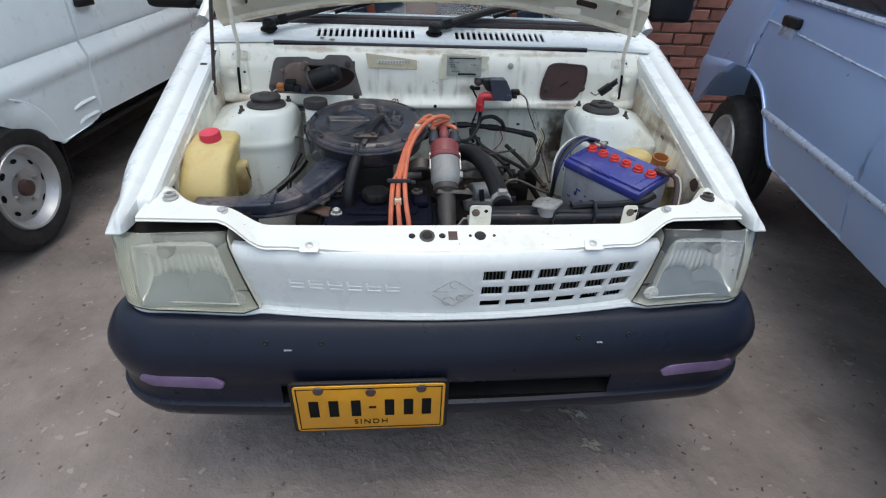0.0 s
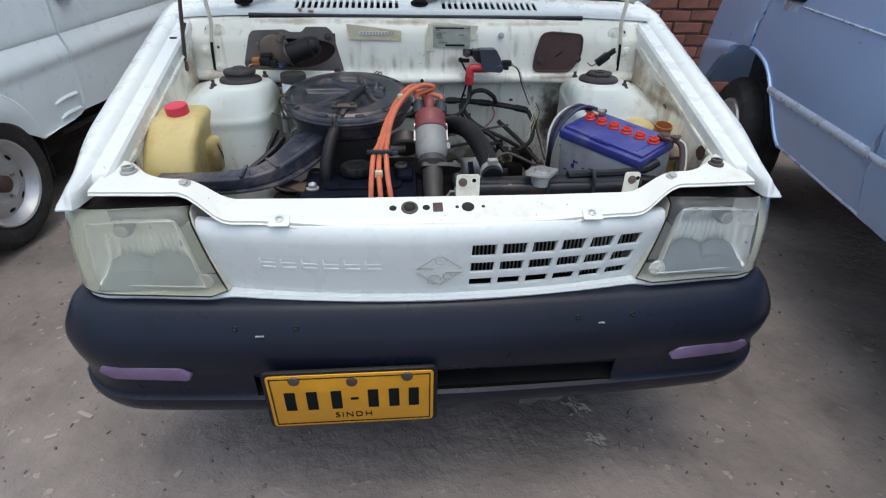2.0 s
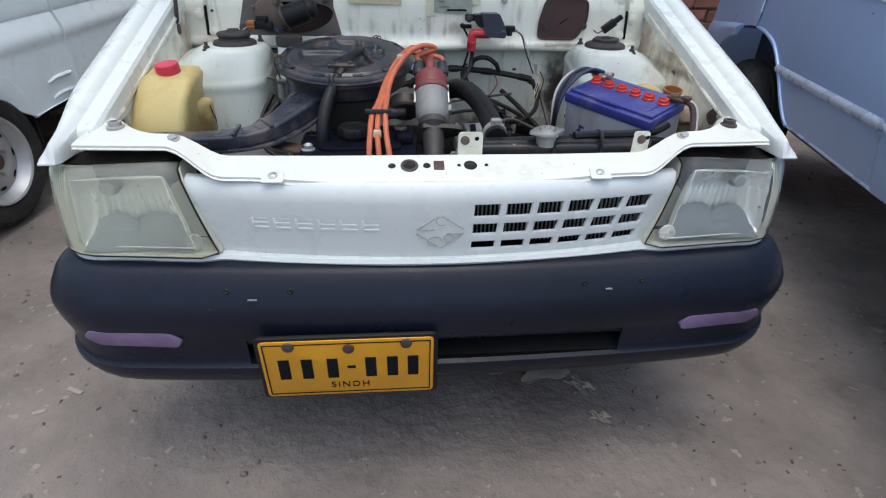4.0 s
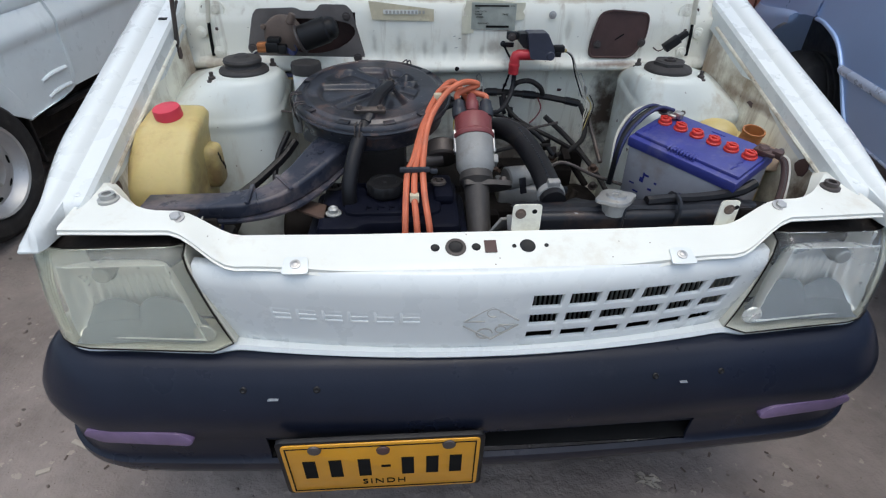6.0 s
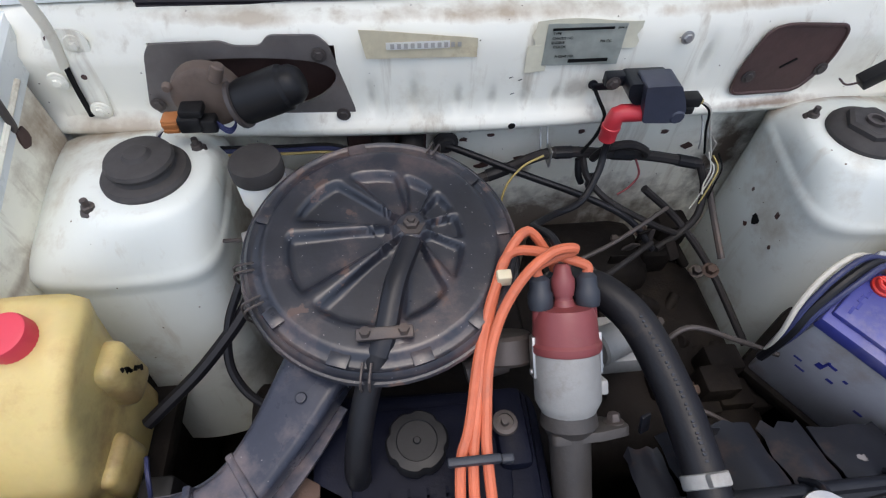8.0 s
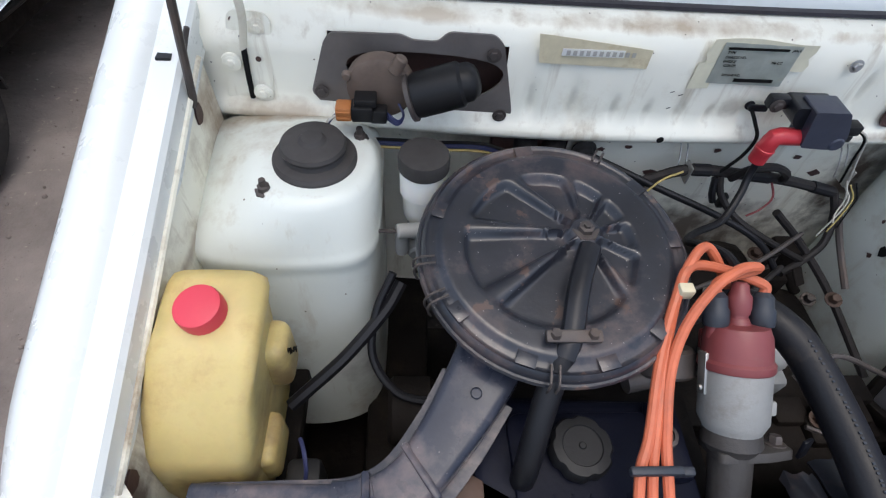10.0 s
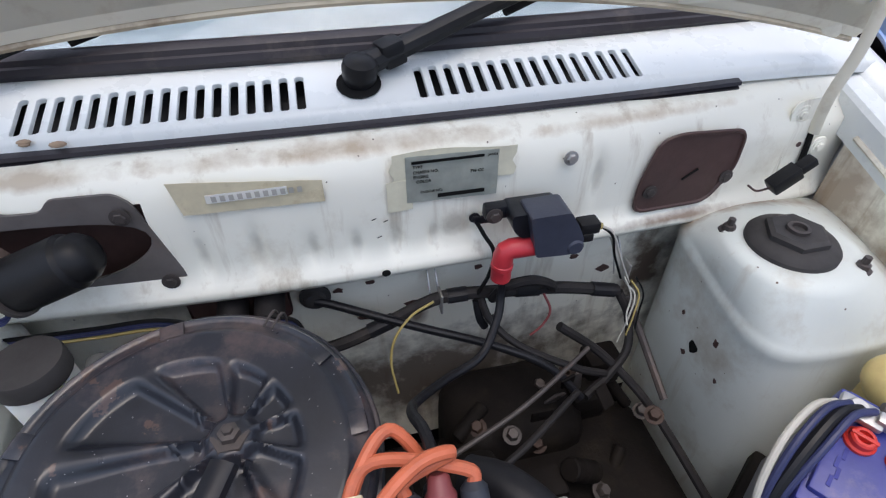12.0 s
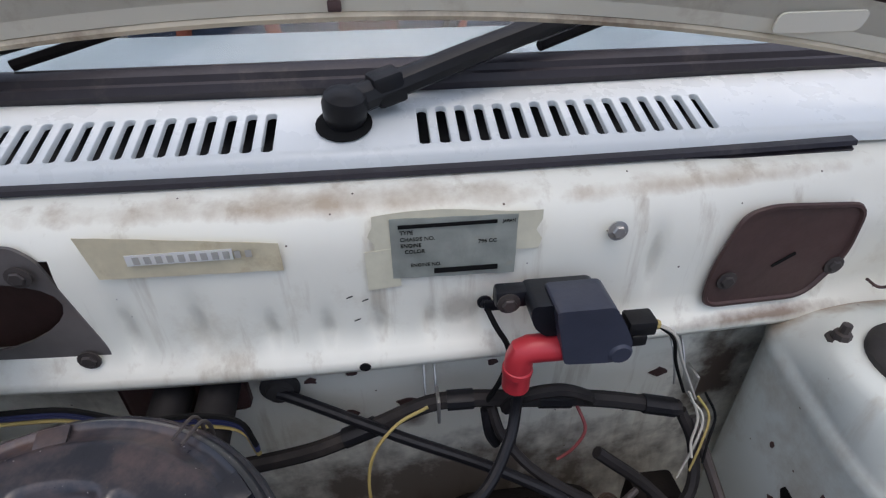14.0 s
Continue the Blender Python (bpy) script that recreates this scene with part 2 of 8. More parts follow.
BATBLUE = surface("blue_battery_lid", (0.045, 0.052, 0.24), 0.36, vary=0.22, scale=14, dirt=(0.17, 0.16, 0.24), amount=0.42, dirt_scale=18, bump=0.08)
INKBLUE = surface("blue_ink", (0.02, 0.025, 0.19), 0.5, vary=0.2)
ORANGE = surface("orange_silicone_lead", (0.52, 0.135, 0.065), 0.45, vary=0.16, scale=25, dirt=(0.30, 0.11, 0.07), amount=0.38, dirt_scale=30, bump=0.03)
BOOT = surface("grey_blue_boot", (0.026, 0.031, 0.041), 0.5, vary=0.2, dirt=(0.10, 0.085, 0.07), amount=0.18, dirt_scale=30)
DISTCAP = surface("maroon_distributor_cap", (0.20, 0.050, 0.052), 0.42, vary=0.15, dirt=(0.20, 0.10, 0.08), amount=0.2, dirt_scale=24, bump=0.06)
REDBOOT = surface("red_silicone_boot", (0.50, 0.038, 0.050), 0.34, vary=0.08, dirt=(0.32, 0.06, 0.05), amount=0.1, bump=0.03)
COIL = surface("coil_resin", (0.044, 0.049, 0.072), 0.42, vary=0.25, dirt=(0.09, 0.07, 0.055), amount=0.22, dirt_scale=24, bump=0.08)
ORNECK = surface("stained_filler_neck", (0.40, 0.15, 0.045), 0.5, vary=0.2, dirt=(0.18, 0.09, 0.05), amount=0.3, dirt_scale=25)
TAPE = surface("yellowed_tape", (0.60, 0.54, 0.38), 0.34, vary=0.14, scale=30, dirt=(0.30, 0.20, 0.09), amount=0.46, dirt_scale=22, bump=0.10, bump_scale=70)
TAPEPALE = surface("pale_tape", (0.68, 0.65, 0.50), 0.34, vary=0.1, scale=30, dirt=(0.45, 0.34, 0.18), amount=0.2, dirt_scale=26, bump=0.10, bump_scale=70)
FOIL = surface("grey_data_foil", (0.42, 0.45, 0.40), 0.32, metal=0.35, vary=0.25, scale=18, dirt=(0.48, 0.40, 0.24), amount=0.34, dirt_scale=20, bump=0.3, bump_scale=45)
# Flat black for print and wires, and for shade painted in holes and openings.
FLATBLACK = surface("flat_black", (0.012, 0.012, 0.012), 0.8, vary=0.2, bump=0, ior=1.15)
GEARTAN = surface("tan_gear_case", (0.14, 0.105, 0.085), 0.55, metal=0.2, vary=0.25, scale=14, dirt=(0.07, 0.05, 0.04), amount=0.4, dirt_scale=18, bump=0.15, bump_scale=110)
RUSTEDGE = surface("rust_streaked_edge", (0.60, 0.52, 0.38), 0.5, vary=0.1, scale=8, dirt=(0.10, 0.045, 0.022), amount=0.72, dirt_scale=9, bump=0.15, bump_scale=60)
GREYINK = surface("stamped_grey", (0.42, 0.41, 0.37), 0.5, vary=0.2, bump=0)
PLATE = surface("number_plate_yellow", (0.62, 0.29, 0.012), 0.36, vary=0.08, scale=14, dirt=(0.45, 0.33, 0.20), amount=0.12, dirt_scale=14, bump=0.03, coat=0.2)
FOG = surface("faded_fog_lamp_film", (0.17, 0.115, 0.21), 0.35, vary=0.25, scale=14, dirt=(0.24, 0.20, 0.21), amount=0.25, dirt_scale=12, bump=0.05)
TYRE = surface("tyre_rubber", (0.020, 0.019, 0.019), 0.7, vary=0.3, dirt=(0.12, 0.10, 0.08), amount=0.18, dirt_scale=9, bump=0.15, bump_scale=120)
RIM = surface("silver_painted_rim", (0.50, 0.50, 0.50), 0.38, metal=0.55, vary=0.1, dirt=(0.16, 0.12, 0.09), amount=0.2, dirt_scale=16, bump=0.05)
VANW = surface("silver_white_van_paint", (0.82, 0.88, 0.89), 0.30, metal=0.0, vary=0.03, dirt=(0.46, 0.44, 0.42), amount=0.04, dirt_scale=4, bump=0.01, coat=0.35)
BLUE = surface("metallic_blue_paint", (0.34, 0.47, 0.72), 0.32, metal=0.40, vary=0.03, scale=2, bump=0.01, bump_scale=900, coat=0.6)
# Pale blue of the mouldings, also used to paint the crease highlight.
BLUEPALE = surface("pale_blue_moulding_and_highlight", (0.50, 0.58, 0.72), 0.28, metal=0.35, vary=0.05, bump=0.01, coat=0.3)
BRICK = surface("fired_brick", (0.23, 0.095, 0.072), 0.85, vary=0.30, scale=16, dirt=(0.125, 0.085, 0.07), amount=0.36, dirt_scale=8, bump=0.5, bump_scale=60, rnd=0.55)
MORTAR = surface("lime_mortar", (0.24, 0.19, 0.155), 0.9, vary=0.3, scale=12, dirt=(0.07, 0.05, 0.04), amount=0.3, bump=0.5, bump_scale=60)
GROUND = surface("packed_earth", (0.218, 0.185, 0.166), 0.88, vary=0.32, scale=2.8, dirt=(0.105, 0.085, 0.074), amount=0.34, dirt_scale=5.0, chips=(0.30, 0.26, 0.22), chip_at=0.64, bump=0.9, bump_scale=26, relief=0.012, specks=(46.0, 0.055, (0.10, 0.08, 0.066)))
PEBBLE = surface("pebbles", (0.20, 0.165, 0.145), 0.85, vary=0.35, scale=60, bump=0.3, bump_scale=90)
LITTER = surface("dry_leaf_crumbs", (0.085, 0.062, 0.048), 0.85, vary=0.4, scale=40, bump=0.2)
PAPER = surface("torn_paper", (0.34, 0.30, 0.25), 0.8, vary=0.12, scale=12, dirt=(0.20, 0.16, 0.12), amount=0.3, bump=0.3, bump_scale=25)
SEATB = surface("blue_seat_fabric", (0.05, 0.065, 0.11), 0.8, vary=0.2, bump=0.05, bump_scale=60)
SEATO = surface("orange_seat_stripe", (0.36, 0.10, 0.06), 0.8, vary=0.2, bump=0.3, bump_scale=300)
SEATR = surface("red_brown_seat_fabric", (0.25, 0.075, 0.07), 0.8, vary=0.15, bump=0.04, bump_scale=60)
DASH = surface("grey_dashboard", (0.20, 0.22, 0.24), 0.6, vary=0.1, bump=0.1, bump_scale=250)
WIREY = surface("yellow_wire", (0.42, 0.33, 0.12), 0.5, vary=0.2, bump=0)
WIREW = surface("white_wire", (0.50, 0.48, 0.42), 0.5, vary=0.2, bump=0)
WIREB = surface("blue_wire", (0.025, 0.03, 0.09), 0.45, vary=0.2, bump=0)
WIRER = surface("red_wire", (0.20, 0.05, 0.05), 0.5, vary=0.2, bump=0)
# Pale blue tint paints the windscreen's sky reflection onto the dashboard.
DASHTOP = surface("dashboard_with_sky_reflection", (0.36, 0.41, 0.46), 0.6, vary=0.1, bump=0.05, bump_scale=60)
CHROME = surface("lamp_reflector", (0.86, 0.86, 0.83), 0.30, metal=0.6, vary=0.05, dirt=(0.5, 0.48, 0.42), amount=0.1, bump=0.02)
LAMPBACK = surface("lamp_housing", (0.62, 0.60, 0.51), 0.45, vary=0.1, dirt=(0.26, 0.23, 0.17), amount=0.2, bump=0.03)
HAZED = surface("hazed_yellow_lens", (0.84, 0.85, 0.77), 0.11, vary=0.05, scale=6, dirt=(0.60, 0.57, 0.42), amount=0.16, dirt_scale=5, bump=0.02, transmit=0.90, ior=1.2)
CLEAR = surface("clear_lens", (0.93, 0.95, 0.94), 0.05, vary=0.02, bump=0.01, transmit=0.97, ior=1.25)
GLASS = surface("window_glass", (0.90, 0.95, 0.96), 0.015, vary=0.01, bump=0, transmit=1.0, ior=1.30)
SMOKED = surface("tinted_window_glass", (0.05, 0.06, 0.07), 0.03, vary=0.02, bump=0, transmit=0.6, ior=1.45)
FLUTE = surface("lens_flutes", (0.56, 0.55, 0.45), 0.3, vary=0.1, bump=0)
BULB = surface("bulb_glass", (0.75, 0.72, 0.6), 0.15, vary=0.05, bump=0)
CLAY = surface("cracked_clay_sealant", (0.30, 0.22, 0.15), 0.85, vary=0.3, scale=40, bump=0.5, bump_scale=120)

# ---------------------------------------------------------------- mesh helpers
ORG = {}


def thing(name, at, label, category, group="", kind=""):
    ob = new(name)
    ob.location = at
    ob.empty_display_size = 0.05
    ORG[ob.name] = Vector(at)
    return tagged(ob, label, category, group, kind)


def part(name, bm, material, parent=None, label="", sharp=35, category="", group="", kind=""):
    me = bpy.data.meshes.new(name)
    bmesh.ops.recalc_face_normals(bm, faces=bm.faces)
    at = ORG[parent.name] if parent else Vector((0, 0, 0))
    if parent:
        bmesh.ops.translate(bm, verts=bm.verts, vec=-at)
    bm.to_mesh(me)
    bm.free()
    me.shade_smooth()
    me.set_sharp_from_angle(angle=radians(sharp))
    me.materials.append(material)
    ob = new(name, me)
    if parent:
        ob.parent = parent
    ORG[ob.name] = at
    return tagged(ob, label, category, group, kind)


def box(bm, x0, x1, y0, y1, z0, z1, bevel=0.0, m=None, seg=2):
    made = bmesh.ops.create_cube(bm, size=1.0, matrix=Matrix.Translation(((x0 + x1) / 2, (y0 + y1) / 2, (z0 + z1) / 2)) @ Matrix.Diagonal((x1 - x0, y1 - y0, z1 - z0, 1)))
    vs = made["verts"]
    if bevel:
        es = list({e for v in vs for e in v.link_edges})
        out = bmesh.ops.bevel(bm, geom=es, offset=bevel, segments=seg, profile=0.5, affect="EDGES")
        vs = list({v for f in out["faces"] for v in f.verts} | {v for v in vs if v.is_valid})
    if m is not None:
        bmesh.ops.transform(bm, matrix=m, verts=vs)
    return vs


def axis(p0, p1):
    d = Vector(p1) - Vector(p0)
    return Matrix.Translation(p0) @ d.to_track_quat("Z", "Y").to_matrix().to_4x4(), d.length


def lathe(bm, profile, m, n=24, close=True):
    """Turns (radius, height) pairs about the z axis of m."""
    rings = []
    for r, z in profile:
        if r < 1e-6:
            rings.append([bm.verts.new(m @ Vector((0, 0, z)))])
        else:
            rings.append([bm.verts.new(m @ Vector((r * math.cos(2 * math.pi * i / n), r * math.sin(2 * math.pi * i / n), z))) for i in range(n)])
    for a, b in zip(rings, rings[1:]):
        for i in range(n):
            j = (i + 1) % n
            q = [a[i % len(a)], a[j % len(a)], b[j % len(b)], b[i % len(b)]]
            q = list(dict.fromkeys(q))
            if len(q) > 2:
                bm.faces.new(q)
    for ring in (rings[0], rings[-1]):
        if close and len(ring) > 2:
            bm.faces.new(ring)


def cyl(bm, p0, p1, r, r1=None, n=20, bevel=0.0):
    m, h = axis(p0, p1)
    r1 = r if r1 is None else r1
    if bevel:
        lathe(bm, [(r - bevel, 0), (r, bevel), (r1, h - bevel), (r1 - bevel, h)], m, n)
    else:
        lathe(bm, [(r, 0), (r1, h)], m, n)


def spline(pts, per=6):
    pts = [Vector(p) for p in pts]
    ext = [pts[0] * 2 - pts[1]] + pts + [pts[-1] * 2 - pts[-2]]
    out = []
    for i in range(1, len(ext) - 2):
        a, b, c, d = ext[i - 1:i + 3]
        for k in range(per):
            t = k / per
            out.append(0.5 * ((2 * b) + (c - a) * t + (2 * a - 5 * b + 4 * c - d) * t * t + (3 * b - a - 3 * c + d) * t ** 3))
    return out + [pts[-1]]


def tube(bm, pts, r, n=8, per=6, flat=1.0, ends=True, radii=None):
    """A round (or flattened) pipe along a smooth line through pts."""
    line = spline(pts, per) if per > 1 else [Vector(p) for p in pts]
    up = Vector((0, 0, 1))
    rings = []
    for i, p in enumerate(line):
        d = (line[min(i + 1, len(line) - 1)] - line[max(i - 1, 0)]).normalized()
        if abs(d.dot(up)) > 0.97:
            up = Vector((0, 1, 0)) if abs(d.y) < 0.9 else Vector((1, 0, 0))
        s = d.cross(up).normalized()
        u = s.cross(d).normalized()
        up = u
        rr = r if radii is None else radii(i / (len(line) - 1))
        rings.append([bm.verts.new(p + s * rr * math.cos(2 * math.pi * k / n) + u * rr * flat * math.sin(2 * math.pi * k / n)) for k in range(n)])
    for a, b in zip(rings, rings[1:]):
        for k in range(n):
            bm.faces.new((a[k], a[(k + 1) % n], b[(k + 1) % n], b[k]))
    if ends:
        bm.faces.new(rings[0])
        bm.faces.new(rings[-1][::-1])


def surf(bm, fn, nu, nv, thick=0.0, skip=None):
    """A sheet fn(u, v) over the unit square, with cells left out where skip(i, j), thickened by thick."""
    vs = [[bm.verts.new(Vector(fn(i / nu, j / nv))) for j in range(nv + 1)] for i in range(nu + 1)]
    fs = []
    for i in range(nu):
        for j in range(nv):
            if skip and skip(i, j):
                continue
            fs.append(bm.faces.new((vs[i][j], vs[i + 1][j], vs[i + 1][j + 1], vs[i][j + 1])))
    loose = [v for row in vs for v in row if not v.link_faces]
    bmesh.ops.delete(bm, geom=loose, context="VERTS")
    if thick:
        bmesh.ops.solidify(bm, geom=fs, thickness=thick)


def rounded(pts, r, seg=4):
    """A polygon in two dimensions with its corners rounded."""
    out = []
    k = len(pts)
    for i in range(k):
        p, a, b = Vector(pts[i]), Vector(pts[i - 1]), Vector(pts[(i + 1) % k])
        da, db = (a - p), (b - p)
        rr = min(r, da.length * 0.45, db.length * 0.45)
        s, e = p + da.normalized() * rr, p + db.normalized() * rr
        for j in range(seg + 1):
            t = j / seg
            out.append(s * (1 - t) ** 2 + p * 2 * t * (1 - t) + e * t * t)
    return out


def slab(bm, outline, m, depth, bevel=0.0):
    """An outline in the xy plane of m, made depth thick along its z."""
    bot = [bm.verts.new(m @ Vector((p[0], p[1], 0))) for p in outline]
    f = bm.faces.new(bot)
    made = bmesh.ops.extrude_face_region(bm, geom=[f])
    top = [g for g in made["geom"] if isinstance(g, bmesh.types.BMVert)]
    bmesh.ops.translate(bm, verts=top, vec=(m.to_3x3() @ Vector((0, 0, depth))))
    if bevel:
        tf = [g for g in made["geom"] if isinstance(g, bmesh.types.BMFace)]
        bmesh.ops.bevel(bm, geom=[e for f2 in tf for e in f2.edges], offset=bevel, segments=2, profile=0.5, affect="EDGES")


def sheet(bm, outline, holes, m, thick):
    """A flat plate with holes, made from closed outlines in the xy plane of m."""
    es = []
    for loop in [outline] + holes:
        vs = [bm.verts.new(m @ Vector((p[0], p[1], 0))) for p in loop]
        es += [bm.edges.new((vs[i], vs[(i + 1) % len(vs)])) for i in range(len(vs))]
    made = bmesh.ops.triangle_fill(bm, use_beauty=True, use_dissolve=False, edges=es)
    fs = [g for g in made["geom"] if isinstance(g, bmesh.types.BMFace)]
    if thick:
        bmesh.ops.solidify(bm, geom=fs, thickness=thick)


def bolt(bm, at, normal, r=0.008, h=0.006, washer=True):
    m, _ = axis(at, Vector(at) + Vector(normal))
    if washer:
        lathe(bm, [(r * 1.5, 0), (r * 1.5, 0.0015), (r * 0.9, 0.002)], m, 14)
    lathe(bm, [(r, 0.001), (r, h * 0.8), (r * 0.8, h)], m, 6)


FW = Matrix(((1, 0, 0, 0), (0, 0, 1, 0), (0, 1, 0, 0), (0, 0, 0, 1)))  # outline (x, z) standing up, thickness along +y


def upright(y):
    return Matrix.Translation((0, y, 0)) @ FW


def smooth(a, b, x):
    t = max(0.0, min(1.0, (x - a) / (b - a)))
    return t * t * (3 - 2 * t)


def B():
    return bmesh.new()

# ---------------------------------------------------------------- ground
def ground_height(x, y):
    near = 1.0 if max(abs(x), abs(y)) < 9 else 0.0
    return near * (0.010 * noise.noise((x * 1.7, y * 1.7, 0.3)) + 0.005 * noise.noise((x * 6, y * 6, 1.3)) + 0.0025 * noise.noise((x * 17, y * 17, 4.3))) - 0.006


def build_ground():
    bm = B()
    near = [-3.2 + 6.4 * i / 150 for i in range(151)]
    xs = [-1500, -200, -40, -9] + [v for v in near] + [9, 40, 200, 1500]
    ys = [-1500, -200, -40, -6] + [-1.0 + 5.4 * i / 130 for i in range(131)] + [9, 40, 200, 1500]
    grid = [[bm.verts.new((x, y, ground_height(x, y))) for y in ys] for x in xs]
    for i in range(len(xs) - 1):
        for j in range(len(ys) - 1):
            bm.faces.new((grid[i][j], grid[i + 1][j], grid[i + 1][j + 1], grid[i][j + 1]))
    part("ground", bm, GROUND, None, "grey-brown packed earth yard with small stones", 180, "ground", kind="structure")
    rng = random.Random(5)
    ico = B()
    bmesh.ops.create_icosphere(ico, subdivisions=1, radius=1.0)
    shape, sides = [v.co.copy() for v in ico.verts], [[v.index for v in f.verts] for f in ico.faces]
    ico.free()
    bm = B()
    for _ in range(2600):
        x, y = rng.uniform(-2.2, 2.2), rng.uniform(0.1, 3.2)
        r = rng.choice((0.002, 0.003, 0.003, 0.004, 0.006, 0.008)) * rng.uniform(0.7, 1.3)
        m = Matrix.Translation((x, y, ground_height(x, y) + r * 0.2)) @ pose(0, 0, 0, rng.uniform(0, 180), rng.uniform(0, 180), 0) @ Matrix.Diagonal((r, r * rng.uniform(0.6, 1), r * rng.uniform(0.4, 0.8), 1))
        vs = [bm.verts.new(m @ p) for p in shape]
        for f in sides:
            bm.faces.new([vs[i] for i in f])
    part("gravel", bm, PEBBLE, None, "small stones and grit scattered on packed earth", 180, "gravel", kind="stuff")


def build_litter():
    rng = random.Random(15)
    bm = B()
    for _ in range(140):
        x, y = rng.choice((rng.uniform(-1.6, -0.5), rng.gauss(0.55, 0.12), rng.gauss(0.9, 0.15), rng.uniform(0.2, 1.5))), rng.uniform(0.15, 1.3)
        a, w, h = rng.uniform(0, 180), rng.uniform(0.002, 0.008), rng.uniform(0.001, 0.003)
        box(bm, -w, w, -h, h, 0, 0.0015, 0, Matrix.Translation((x, y, ground_height(x, y) + 0.0005)) @ pose(0, 0, 0, rng.uniform(-20, 20), rng.uniform(-15, 15), a))
    part("dry_litter", bm, LITTER, None, "brown leaf crumbs and twigs strewn on packed earth", 40, "litter", kind="stuff")


build_ground()
build_litter()


def build_scraps():
    rng = random.Random(9)
    for x, y, w, h, turn in ((0.32, 1.12, 0.12, 0.05, 8), (0.41, 1.07, 0.045, 0.06, 40), (0.425, 0.955, 0.03, 0.045, 70), (0.16, 1.14, 0.10, 0.03, -5)):
        bm = B()
        surf(bm, lambda u, v: (w * (u - 0.5) * (1 + 0.25 * math.sin(7 * v)), h * (v - 0.5) * (1 + 0.3 * math.sin(9 * u + 1)), 0.010 + 0.009 * noise.noise((u * 5 + x * 40, v * 4, 2))), 10, 6, 0.0006)
        ob = part("paper_scrap", bm, PAPER, None, "torn dirty paper scrap lying on the earth", 40, "litter", "paper scraps under the bumper")
        ob.matrix_world = pose(x, y, ground_height(x, y) - 0.002, 0, 0, turn)
    for x, y, w, turn in ((-0.93, 1.13, 0.05, -25), (-0.98, 1.06, 0.03, 20), (-0.62, 0.93, 0.02, 60), (0.62, 0.76, 0.022, 70)):
        bm = B()
        box(bm, -w / 2, w / 2, -0.006, 0.006, 0, 0.004, 0.0015)
        ob = part("wood_chip", bm, PAPER, None, "pale splinter of wood lying on the earth", 40, "litter", "chips on the ground")
        ob.matrix_world = pose(x, y, ground_height(x, y), 0, 0, turn)


build_scraps()

# ---------------------------------------------------------------- the white hatchback
car = thing("hatchback_car", (0, 2.4, 0), "small white hatchback with its bonnet propped up over the engine", "car")


def zf(y):
    """Height of the fender's top flange along the car."""
    return 0.744 + 0.33 * (y - 1.0) if y < 1.62 else 0.9486 + 0.10 * (y - 1.62)


def plan_front(x):
    return 0.857 + 0.040 * (abs(x) / 0.42) ** 2


def arch(yc, r, a0, a1, n=14):
    return [(yc + r * math.cos(radians(a0 + (a1 - a0) * i / n)), 0.27 + r * math.sin(radians(a0 + (a1 - a0) * i / n))) for i in range(n + 1)]


def side_panel(bm, sign, outline, x_at, thick=0.006):
    """A body side panel from an outline in (y, z); x_at gives the half width at a place."""
    vs = [bm.verts.new((sign * x_at(y, z), y, z)) for y, z in outline]
    f = bm.faces.new(vs)
    tri = bmesh.ops.triangulate(bm, faces=[f])
    bmesh.ops.solidify(bm, geom=tri["faces"], thickness=thick * sign)


def half_width(y, z):
    return 0.698 - 0.25 * max(0.0, 0.42 - z) ** 1.5 - 0.30 * max(0.0, z - 0.80) ** 2 - 0.45 * max(0.0, 1.13 - y) ** 1.5


